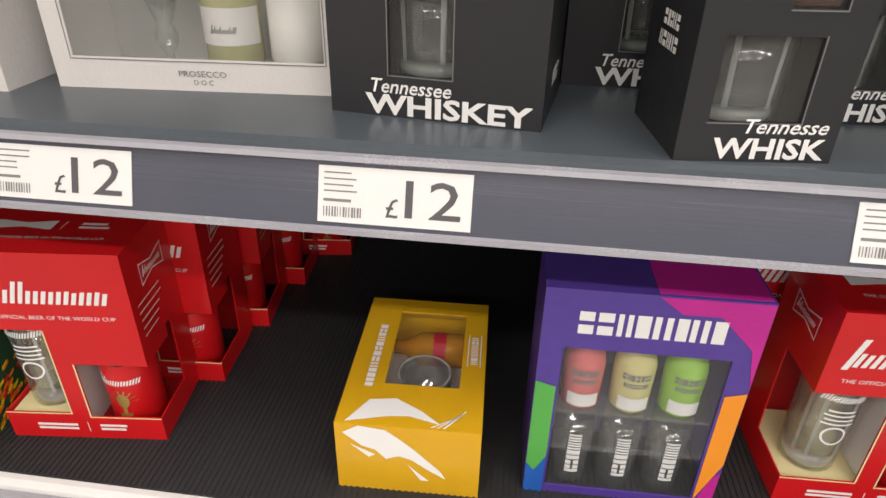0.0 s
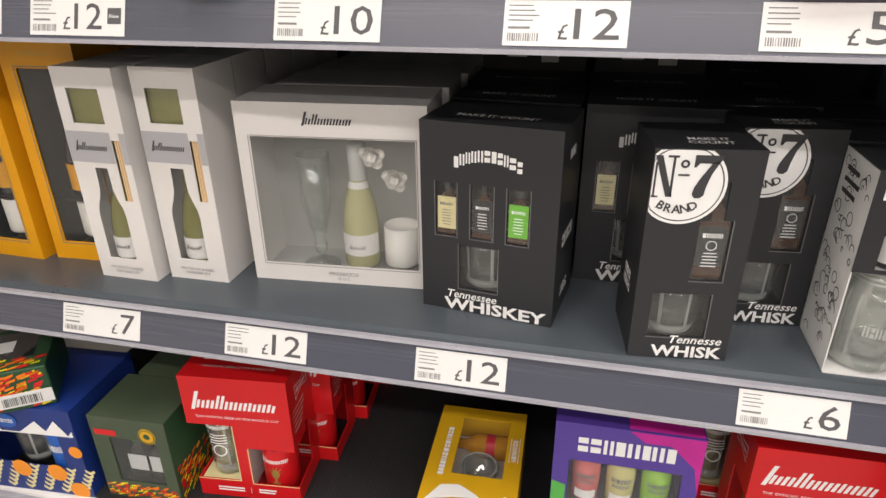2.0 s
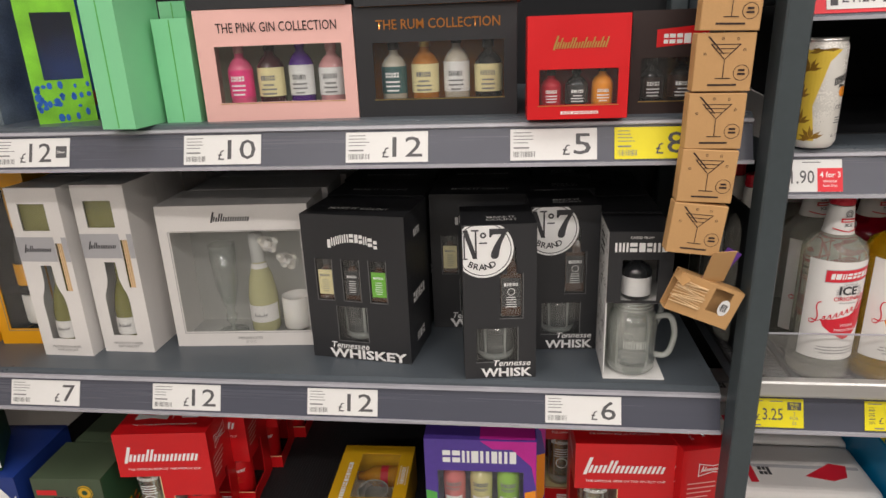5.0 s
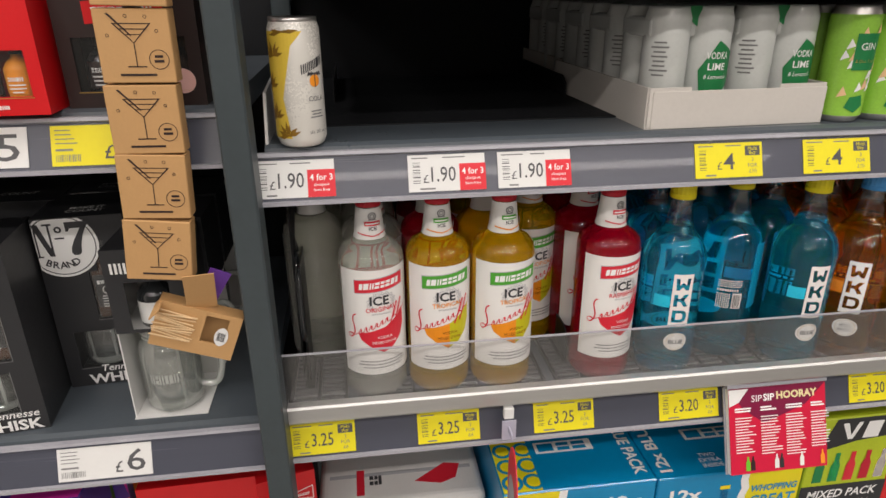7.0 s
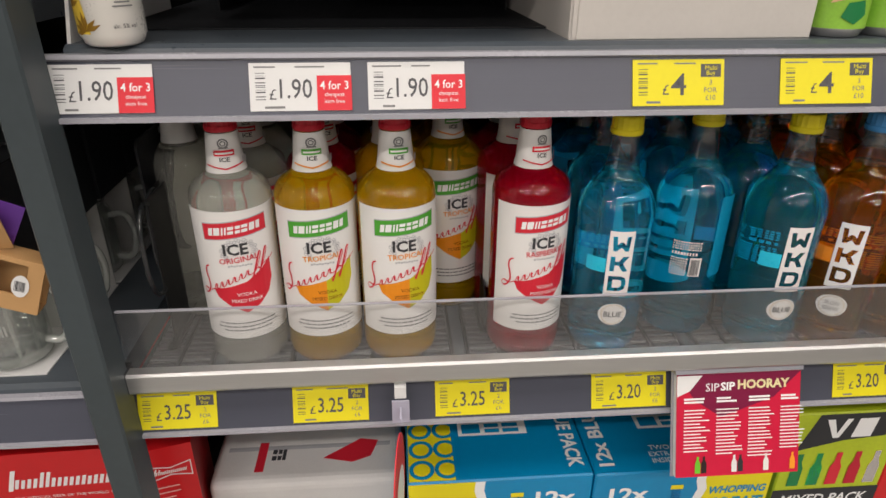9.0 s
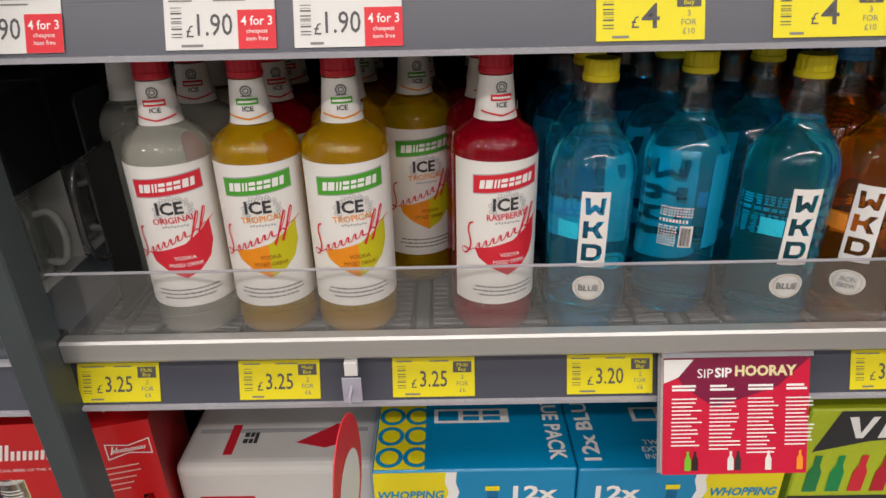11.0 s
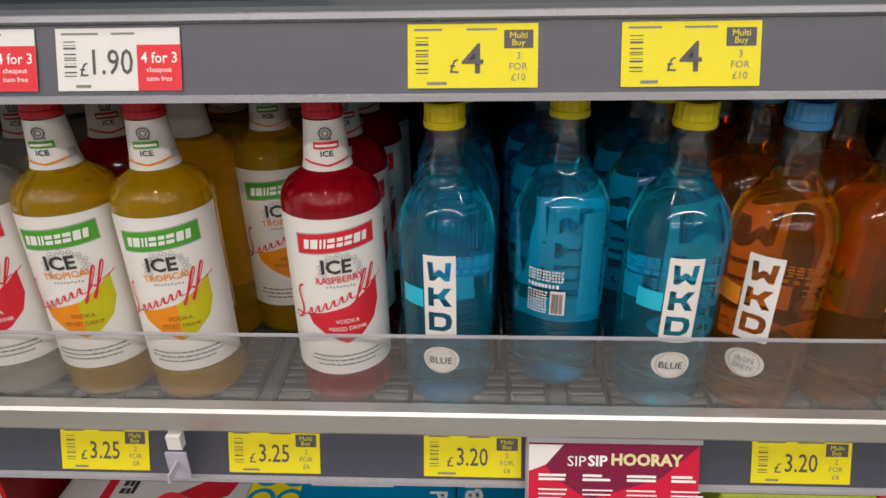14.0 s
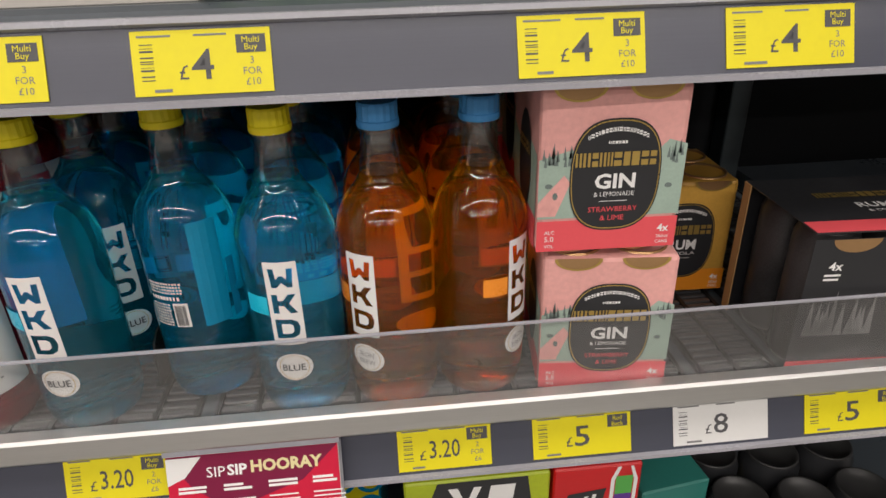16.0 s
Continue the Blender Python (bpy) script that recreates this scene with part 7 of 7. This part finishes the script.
part("sunset_mark", flat([disc(0.02, 0.066, 0.006)], 0.0004, bend=0.0256), ORANGE_FLAT, can)
part("palm_mark", flat([rect(0.0195, 0.06, 0.0205, 0.074)] + [[(0.02, 0.073), (0.02 + dx, 0.075), (0.02 + dx * 1.2, 0.071)] for dx in (-0.007, -0.004, 0.004, 0.007)], 0.0007, bend=0.0256), INK, can)
lettering("COLA", can, 0.021, 0.049, 0.007, INK, bend=0.0264)
part("small_print", flat(bars(0.02, 0.036, 0.018, 3, 0.003, 0.0012, 7, 0), 0.0004, bend=0.0256), INK_GREY, can)
lettering("alc. 5% vol", can, 0.02, 0.016, 0.0045, INK, bend=0.0264)

tray = thing("cardboard_tray", pose(0.436, 0.034, Z_R1, 0, 0, 2), "white corrugated display tray with a cut-down front", "cardboard tray", "cardboard trays")
TW, TD = 0.222, 0.31
part("base", block(0, TW, 0, TD, 0, 0.002), CORRUGATED, tray)
part("front_lip", block(0.006, TW, -0.002, 0.0, 0.0, 0.042, 0.0006), CORRUGATED, tray)
part("corner_flap", extrude_profile([(0.0, 0.0), (0.0, 0.044), (0.05, 0.044), (0.05, 0.0)], 0, 0.0015), CORRUGATED, tray, m=pose(0.002, 0.001, 0.002, 0, 0, -90) @ pose(0, 0, 0))
part("corner_flap", block(TW - 0.06, TW, 0.0004, 0.0018, 0.002, 0.046), CORRUGATED, tray)
part("side_wall", block(0.0, 0.003, 0.002, TD, 0.002, 0.046), CORRUGATED, tray)
part("side_wall", block(TW - 0.003, TW, 0.002, TD, 0.002, 0.046), CORRUGATED, tray)
copy_thing(tray, pose(0.438, 0.35, Z_R1, 0, 0, 2))
WHITE_FILM = mat("frosted_white_wrap", (0.6, 0.62, 0.6), 0.3, vary=0.1, scale=25, coat=0.4)
LIME_GREEN = mat("fresh_green_wrap", (0.28, 0.55, 0.06), 0.35, vary=0.25, scale=30, coat=0.3)
DEEP_GREEN = mat("deep_green_print", (0.015, 0.2, 0.06), 0.4, vary=0.1)
PEACH = mat("peach_print", (0.8, 0.52, 0.3), 0.4, vary=0.05)


def vodka_pack(m, front=True):
    t = thing("can_four_pack", m, "white wrapped vodka and lime can four-pack", "can pack", "white can four-packs")
    for i in (-1, 1):
        for j in (0, 1):
            c = part("can", can_mesh(0.0255, 0.128), WHITE_FILM, t, smooth=True, m=pose(i * 0.0258, 0.0265 + j * 0.052, 0))
    part("wrap", block(-0.0515, 0.0515, 0.016, 0.09, 0.095, 0.117, 0.004, seg=2), WHITE_FILM, t)
    part("collar", flat([[(-0.02, 0.128), (-0.022, 0.115), (-0.012, 0.108), (-0.004, 0.112), (0.004, 0.106), (0.014, 0.112), (0.022, 0.108), (0.022, 0.128)]], 0.0006), DEEP_GREEN, t, m=pose(0, 0.015, 0))
    lab = part("label", flat([[(-0.02, 0.06), (0.0, 0.092), (0.02, 0.08), (0.022, 0.045), (0.004, 0.03), (-0.016, 0.034)]], 0.0006, bend=0.0256), DEEP_GREEN, t, m=pose(0.0258, 0.0265, 0))
    lettering("VODKA", lab, 0, 0.076, 0.0105, WHITE_INK, width=0.026, bend=0.0267, bold=0.015)
    lettering("LIME", lab, 0, 0.064, 0.0105, WHITE_INK, width=0.021, bend=0.0267, bold=0.015)
    lettering("& Lemonade", lab, 0, 0.053, 0.0065, WHITE_INK, width=0.028, bend=0.0267, shear=0.3)
    part("small_print", flat(bars(0, 0.09, 0.02, 8, 0.005, 0.0018, 8, 0), 0.0005, bend=0.0256), INK_GREY, t, m=pose(-0.0258, 0.0265, 0, 0, 0, -40))
    return t


vp = vodka_pack(pose(0.494, 0.045, Z_R1 + 0.002, 0, 0, 2))
copy_thing(vp, pose(0.601, 0.049, Z_R1 + 0.002, 0, 0, 2))
for j in (1, 2):
    copy_thing(vp, pose(0.49, 0.045 + 0.106 * j, Z_R1 + 0.002, 0, 0, 2))
    copy_thing(vp, pose(0.597, 0.049 + 0.106 * j, Z_R1 + 0.002, 0, 0, 2))
for j in (0, 1):
    for x in (0.488, 0.595):
        copy_thing(vp, pose(x, 0.355 + 0.1 * j, Z_R1 + 0.002, 0, 0, 2))


def gin_pack(m):
    t = thing("can_four_pack", m, "fresh green gin can four-pack", "can pack", "green can four-packs")
    for i in (-1, 1):
        for j in (0, 1):
            c = part("can", can_mesh(0.0262, 0.13), CAN_METAL, t, smooth=True, m=pose(i * 0.0265, 0.0265 + j * 0.053, 0))
            w = part("can_wrap", lathe([(0.0265, 0.008), (0.0265, 0.12)], 22), LIME_GREEN, c, smooth=True)
    rnd = random.Random(6)
    for i in (-1, 1):
        part("leaf_print", flat([[(a, b), (a + 0.009, b + 0.004), (a + 0.004, b + 0.012)] for a, b in [(rnd.uniform(-0.026, 0.018), rnd.uniform(0.012, 0.1)) for _ in range(14)]], 0.0004, bend=0.0266), WHITE_INK, t, m=pose(i * 0.0265, 0.0265, 0))
        part("leaf_print", flat([[(a, b), (a + 0.01, b + 0.003), (a + 0.005, b + 0.013)] for a, b in [(rnd.uniform(-0.026, 0.018), rnd.uniform(0.012, 0.1)) for _ in range(8)]], 0.0006, bend=0.0266), PEACH, t, m=pose(i * 0.0265, 0.0265, 0))
        plate = part("plate", flat([rect(-0.013, 0.06, 0.015, 0.1), [(0.0, 0.012), (0.01, 0.02), (0.006, 0.032), (-0.008, 0.03), (-0.012, 0.018)]], 0.0008, bend=0.0266), DEEP_GREEN, t, m=pose(i * 0.0265, 0.0265, 0))
        lettering("GIN", plate, 0.001, 0.086, 0.011, WHITE_INK, width=0.018, bend=0.0278)
        lettering("& Diet Tonic", plate, 0.001, 0.07, 0.005, GOLD_FOIL, width=0.024, bend=0.0278)
    return t


gp = gin_pack(pose(0.716, 0.032, Z_R1, 0, 0, 2))
copy_thing(gp, pose(0.826, 0.028, Z_R1, 0, 0, 0))
for j in (1, 2, 3):
    for x in (0.716, 0.826):
        copy_thing(gp, pose(x, 0.03 + 0.112 * j, Z_R1))
for sx in (0.085, 0.11):
    dvd = thing("lane_divider", pose(sx if sx < 0.1 else 0.42, 0.07, Z_R1), "black plastic lane divider with rounded front", "lane divider", "lane dividers")
    part("blade", extrude_profile([(0.2, 0.0), (0.2, 0.02), (0.22, 0.03), (0.45, 0.03), (0.45, 0.0)], -0.0009, 0.0009), ROLLER, dvd)

# ---- low shelf of multipacks ----
CYAN_CARD = mat("cyan_blue_card", (0.0, 0.24, 0.5), 0.36, vary=0.1, scale=10, coat=0.2)
SUN_CARD = mat("sunny_yellow_card", (0.8, 0.68, 0.01), 0.4, vary=0.05)


def case_box(m, w=0.226, d=0.26, h=0.187, flip=False):
    t = thing("bottle_case", m, "blue and yellow cardboard case of twelve bottles", "bottle case", "blue bottle cases")
    part("body", block(-w / 2, w / 2, 0, d, 0, h, 0.002), CYAN_CARD, t)
    s = -1 if not flip else 1
    xa, xb = (-w / 2 + 0.001, -0.03) if not flip else (0.03, w / 2 - 0.001)
    rnd = random.Random(7)
    edge = [(-s * 0.0 + (xb if not flip else xa) + rnd.uniform(-0.004, 0.004), h - 0.002 - i * (h - 0.004) / 12) for i in range(13)]
    far = xa if not flip else xb
    part("yellow_print", flat([[(far, 0.002), (far, h - 0.002)] + edge], 0.0004), SUN_CARD, t)
    part("torn_edge", flat([[(px - s * 0.0, pz) for px, pz in edge] + [(px - s * -0.012 if flip else px + 0.012, pz) for px, pz in edge[::-1]]], 0.0003) if not flip else flat([edge + [(px - 0.012, pz) for px, pz in edge[::-1]]], 0.0003), WHITE_INK, t)
    cxl = (xa + xb) / 2
    lettering("WHOPPING", t, cxl, h - 0.035, 0.0165, CYAN_CARD, width=0.074, shear=0.15, y=-0.001, bold=0.03)
    lettering("GREAT", t, cxl, h - 0.058, 0.026, CYAN_CARD, width=0.074, shear=0.15, y=-0.001, bold=0.03)
    lettering("NEW", t, cxl + 0.004, h - 0.084, 0.028, CYAN_CARD, width=0.068, shear=0.15, y=-0.001, bold=0.03)
    bx = 0.02 if not flip else -0.008
    part("bottle_print", flat([[(bx - 0.012, h - 0.11), (bx + 0.012, h - 0.11), (bx + 0.012, h - 0.06), (bx + 0.006, h - 0.045), (bx + 0.006, h - 0.03), (bx - 0.006, h - 0.03), (bx - 0.006, h - 0.045), (bx - 0.012, h - 0.06)]], 0.0008), LIQ["blue"], t)
    part("bottle_cap_print", flat([rect(bx - 0.008, h - 0.03, bx + 0.008, h - 0.023)], 0.001), SUN_CARD, t)
    tx = 0.068 if not flip else -0.068
    lettering("12x", t, tx, h - 0.034, 0.03, WHITE_INK, width=0.05, y=-0.001, bold=0.03)
    lettering("BLUE", t, tx, h - 0.066, 0.034, WHITE_INK, width=0.075, y=-0.001, bold=0.03)
    lettering("PACK", t, tx, h - 0.1, 0.03, WHITE_INK, width=0.07, y=-0.001, bold=0.03)
    topm = pose(0, 0, h + 0.0003, -90, 0, 0)
    ya = (-w / 2 + 0.002, -0.055) if not flip else (0.055, w / 2 - 0.002)
    part("top_yellow", flat([rect(ya[0], 0.002, ya[1], d - 0.004)], 0.0004), SUN_CARD, t, m=topm)
    rings = []
    for r in range(4):
        for c in range(2):
            rings += ring(ya[0] + 0.016 + c * 0.031, 0.02 + r * 0.034, 0.0155, 0.005, 20)
    part("ring_print", flat(rings, 0.0008), CYAN_CARD, t, m=topm)
    wx = 0.0 if not flip else 0.01
    part("top_panel_print", flat([rect(wx - 0.045, 0.075, wx + 0.045, 0.1)], 0.0006), WHITE_INK, t, m=topm)
    part("top_panel_mark", flat(marks(wx, 0.0875, 0.08, 0.017, 3, seed=95), 0.001), CYAN_CARD, t, m=topm)
    holder = text_mesh("BLUE PACK" if not flip else "12x BLUE", 0.026, 0.115, 0, 0.03).copy()
    holder.materials.append(WHITE_INK)
    part("lettering", holder, WHITE_INK, t, m=pose(0.095 * (1 if not flip else -1), 0.07, h + 0.001, -90, 0, 0) @ pose(0, 0, 0, 0, 90 if not flip else -90, 0))
    if flip:
        for i, s2 in enumerate(("TWO", "EXTRA", "INSIDE")):
            top_words(s2, t, -0.02, 0.04 - i * 0.011, h, 0.011, WHITE_INK)
    return t


c1 = case_box(pose(0.399, 0.024, Z_R3))
c2 = case_box(pose(0.6265, 0.022, Z_R3), flip=True)


def can_case(m):
    t = thing("can_multipack", m, "white cardboard multipack of drink cans", "can multipack", "white can multipacks")
    w, d, h = 0.255, 0.132, 0.125
    part("body", block(-w / 2, w / 2, 0, d, 0, h, 0.014, seg=4), WHITE_CARD, t, smooth=False)
    part("tear_strip", extrude_profile([(0.06, h + 0.0002), (0.064, h + 0.0006), (0.068, h + 0.0002)], -w / 2 + 0.016, w / 2 - 0.016), GREY_PRINT, t)
    tm = pose(0, 0, h + 0.0003, -90, 0, 0)
    part("print", flat([[(0.02, 0.04), (0.07, 0.075), (0.095, 0.07), (0.085, 0.04), (0.06, 0.03)]], 0.0004), BAND_RED, t, m=tm)
    part("print", flat([rect(-0.07, 0.02, -0.058, 0.075)], 0.0004), BAND_RED, t, m=tm)
    part("print", flat(marks(-0.04, 0.05, 0.02, 0.02, 3, seed=97), 0.0004), INK, t, m=tm)
    part("front_print", flat([rect(-0.1, 0.05, -0.03, 0.075)], 0.0004), BAND_RED, t)
    return t


wp = can_case(pose(0.152, 0.098, Z_R3))
copy_thing(wp, pose(0.158, 0.235, Z_R3))
copy_thing(wp, pose(0.158, 0.37, Z_R3))

VK_GREEN = mat("acid_lime_card", (0.45, 0.55, 0.02), 0.4, vary=0.2, scale=18)
vk = thing("bottle_case", pose(0.838, 0.045, Z_R3), "lime and black mixed bottle case with bottle pictures", "bottle case")
vw, vh = 0.146, 0.245
part("body", block(-vw / 2, vw / 2, 0, 0.2, 0, vh, 0.002), VK_GREEN, vk)
part("name_plate", flat([[(-0.06, 0.185), (0.0, 0.2), (0.055, 0.205), (0.05, 0.243), (-0.04, 0.243)]], 0.0004), BLACK_CARD, vk)
part("name_mark", flat([[(-0.03, 0.235), (-0.02, 0.235), (-0.012, 0.212), (-0.004, 0.235), (0.004, 0.235), (-0.008, 0.205), (-0.016, 0.205)], [(0.008, 0.205), (0.034, 0.205), (0.038, 0.235), (0.013, 0.235)]], 0.0008), WHITE_INK, vk)
for i, mt in enumerate((DEEP_GREEN, LIQ["blue"], BAND_RED, PORT_RED, LIQ["orange"])):
    bx = -0.05 + i * 0.026
    part("bottle_print", flat([[(bx - 0.008, 0.125), (bx + 0.008, 0.125), (bx + 0.008, 0.155), (bx + 0.004, 0.165), (bx + 0.004, 0.18), (bx - 0.004, 0.18), (bx - 0.004, 0.165), (bx - 0.008, 0.155)]], 0.0008 + 0.0001 * i), mt, vk)
part("strap_plate", flat([rect(-0.073, 0.07, 0.073, 0.118)], 0.0005), BLACK_CARD, vk)
lettering("MIXED PACK", vk, 0, 0.1, 0.022, WHITE_INK, width=0.12, bold=0.02, shear=0.15)
lettering("275ml  Alc 4% Vol", vk, 0, 0.08, 0.012, WHITE_INK, width=0.1)
part("foot_print", flat([rect(-0.073, 0.002, 0.0, 0.065)], 0.0004), GREEN_PRINT, vk)
part("foot_print", flat([rect(0.0, 0.002, 0.073, 0.065)], 0.0005), CYAN_CARD, vk)
vr = thing("can_multipack", pose(0.962, 0.05, Z_R3), "red mixed drink multipack with bottle outlines", "can multipack")
part("body", block(-0.046, 0.046, 0, 0.2, 0, 0.24, 0.002), RED_CARD, vr)
part("name_plate", flat([[(-0.035, 0.175), (0.005, 0.18), (0.01, 0.21), (-0.03, 0.205)]], 0.0004), BLACK_CARD, vr)
part("name_mark", flat([[(-0.028, 0.2), (-0.024, 0.2), (-0.018, 0.188), (-0.012, 0.201), (-0.008, 0.201), (-0.017, 0.182), (-0.02, 0.182)], [(-0.007, 0.184), (-0.003, 0.184), (0.0, 0.203), (-0.004, 0.203)]], 0.0008), WHITE_INK, vr)
part("bottle_outline", flat([[(0.014, 0.15), (0.018, 0.15), (0.018, 0.22), (0.024, 0.238), (0.02, 0.238), (0.014, 0.222)], [(0.038, 0.15), (0.042, 0.15), (0.042, 0.22), (0.036, 0.238), (0.033, 0.238), (0.038, 0.22)]], 0.0005), WHITE_INK, vr)
part("picture", flat([rect(0.019, 0.16, 0.037, 0.2)], 0.0005), PURPLE_TISSUE, vr)
part("picture", flat([rect(0.019, 0.2, 0.037, 0.225)], 0.0005), GREEN_PRINT, vr)
TEAL = mat("teal_green_card", (0.03, 0.2, 0.17), 0.45, vary=0.15)
tl = thing("drink_carton", pose(1.055, 0.06, Z_R3, 0, 0, 8), "teal green drinks carton on the low shelf", "drink carton")
part("body", block(-0.04, 0.04, 0, 0.15, 0, 0.19, 0.002), TEAL, tl)
part("print", flat(bars(-0.03, 0.16, 0.05, 4, 0.018, 0.006, 4)), WHITE_INK, tl)
YB = mat("black_yellow_can_print", (0.12, 0.1, 0.01), 0.35, vary=0.9, scale=30)


DARK_END = mat("black_can_end", (0.05, 0.05, 0.05), 0.35, metal=0.4, vary=0.3)


def dark_can(m):
    t = thing("drink_can", m, "black drink can with yellow splashes", "drink can", "black and yellow cans")
    c = part("can", can_mesh(0.033, 0.165), BLACK_CARD, t, smooth=True)
    part("can_end", lathe([(0.0285, 0.1625), (0.0298, 0.164), (0.0292, 0.1665), (0.0268, 0.1665), (0.026, 0.161), (0, 0.161)], 26), DARK_END, t, smooth=True)
    r2 = random.Random(31)
    part("splash_print", flat([[(a, b), (a + r2.uniform(0.004, 0.012), b + r2.uniform(-0.004, 0.006)), (a + r2.uniform(0.002, 0.01), b + r2.uniform(0.008, 0.02))] for a, b in [(r2.uniform(-0.045, 0.035), r2.uniform(0.012, 0.13)) for _ in range(32)]], 0.0004, bend=0.0331), SUN_CARD, c)
    return t


dc = dark_can(pose(1.13, 0.06, Z_R3))
for x, y in ((1.2, 0.05), (1.27, 0.055), (1.13, 0.13), (1.2, 0.12), (1.27, 0.125)):
    copy_thing(dc, pose(x, y, Z_R3, 0, 0, x * 400))

# ---- leaflet holder and wobbler on the ticket channel ----
LEAF_RED = mat("crimson_leaflet_print", (0.6, 0.012, 0.05), 0.3, vary=0.12, scale=8, coat=0.4)
LEAF_DARK = mat("plum_leaflet_print", (0.2, 0.01, 0.05), 0.3, vary=0.12, scale=8, coat=0.4)
lf = thing("leaflet_holder", pose(0.645, -0.043, 0.802, -20.6, 0, 0), "red recipe leaflets in a clear holder", "leaflet holder")
LW, LH = 0.138, 0.118
part("holder_back", block(-LW / 2 - 0.002, LW / 2 + 0.002, 0.009, 0.0105, 0, LH + 0.004), LIP, lf)
part("holder_lip", block(-LW / 2 - 0.002, LW / 2 + 0.002, -0.0015, 0.0105, LH - 0.001, LH + 0.004), LIP, lf)
for i in range(8):
    part("leaflet", block(-LW / 2 + 0.0004 * (i % 2), LW / 2 - 0.0003 * (i % 3), 0.0011 * i, 0.0011 * i + 0.0008, 0.002 + 0.0004 * (i % 2), LH - 0.002), LEAF_RED if i == 0 else PAPER, lf)
part("dark_print", flat([[(-LW / 2, LH - 0.002), (LW / 2, LH - 0.002), (LW / 2 - 0.03, LH - 0.03), (-0.02, LH - 0.05), (-LW / 2 + 0.02, LH - 0.03)]], 0.0003), LEAF_DARK, lf)
part("page_curl", flat([[(-LW / 2, LH - 0.003), (-LW / 2, LH - 0.026), (-LW / 2 + 0.014, LH - 0.02), (-LW / 2 + 0.028, LH - 0.003)]], 0.0006), PAPER, lf)
lettering("SIP", lf, -0.03, LH - 0.0165, 0.0125, WHITE_INK, width=0.015, y=-0.001)
lettering("SIP", lf, -0.013, LH - 0.016, 0.0125, WHITE_INK, width=0.016, y=-0.001, bold=0.03)
lettering("HOORAY", lf, 0.027, LH - 0.0145, 0.0135, CREAM, width=0.058, y=-0.001, bold=0.04)
for i in range(4):
    cx = -LW / 2 + 0.008 + i * 0.036
    part("recipe_print", flat(bars(cx, LH - 0.03, 0.024, 2, 0.0035, 0.0022, i) + bars(cx, LH - 0.042, 0.03, 13 + i % 3, 0.0038, 0.0013, i + 9), 0.0006), WHITE_INK, lf)
for i, (bx, mt) in enumerate(((-0.045, APPLE), (-0.038, BROWN_CARD), (-0.004, PAPER), (0.003, CHAR), (0.032, WAX), (0.062, ORANGE_FLAT))):
    part("bottle_picture", flat([[(bx - 0.003, 0.006), (bx + 0.003, 0.006), (bx + 0.003, 0.017), (bx + 0.0012, 0.021), (bx + 0.0012, 0.025), (bx - 0.0012, 0.025), (bx - 0.0012, 0.021), (bx - 0.003, 0.017)]], 0.0008), mt, lf)
CLIP = clear("frosted_clip_plastic", (0.7, 0.7, 0.78), 1.0, 0.5, (0.75, 0.73, 0.85))
wob = thing("shelf_wobbler", pose(0.281, -0.004, 0.905, 0, 0, 0), "round red shelf sign on a clear plastic clip", "shelf sign")
part("clip", block(-0.006, 0.006, -0.006, 0.002, -0.002, 0.012), PAPER, wob)
part("clip_tab", block(-0.009, 0.009, -0.008, -0.006, -0.032, -0.004), CLIP, wob)
pan = bmesh.new()
ring_a = [pan.verts.new((0.0, -0.052 + 0.046 * math.cos(a), -0.085 + 0.068 * math.sin(a))) for a in [2 * math.pi * k / 32 for k in range(32)]]
ring_b = [pan.verts.new((0.0012, v.co.y, v.co.z)) for v in ring_a]
pan.faces.new(ring_a), pan.faces.new(ring_b[::-1])
for k in range(32):
    pan.faces.new((ring_a[k], ring_b[k], ring_b[(k + 1) % 32], ring_a[(k + 1) % 32]))
bmesh.ops.recalc_face_normals(pan, faces=pan.faces[:])
sign = part("sign_disc", pan, RED_TICKET, wob, m=pose(0.002, 0, 0, 0, 0, -7))
pan2 = bmesh.new()
v2 = [pan2.verts.new((0.0016, -0.052 + 0.034 * math.cos(a), -0.1 + 0.042 * math.sin(a))) for a in [2 * math.pi * k / 24 for k in range(24)]]
pan2.faces.new(v2)
part("sign_print", pan2, WHITE_INK, sign)
pan3 = bmesh.new()
v3 = [pan3.verts.new((-0.0004, -0.052 + 0.034 * math.cos(a), -0.1 + 0.042 * math.sin(a))) for a in [2 * math.pi * k / 24 for k in range(24)]]
pan3.faces.new(v3)
part("sign_print", pan3, GREY_PRINT, sign)
part("stem", block(-0.001, 0.001, -0.026, -0.006, -0.02, -0.012), CLIP, wob)
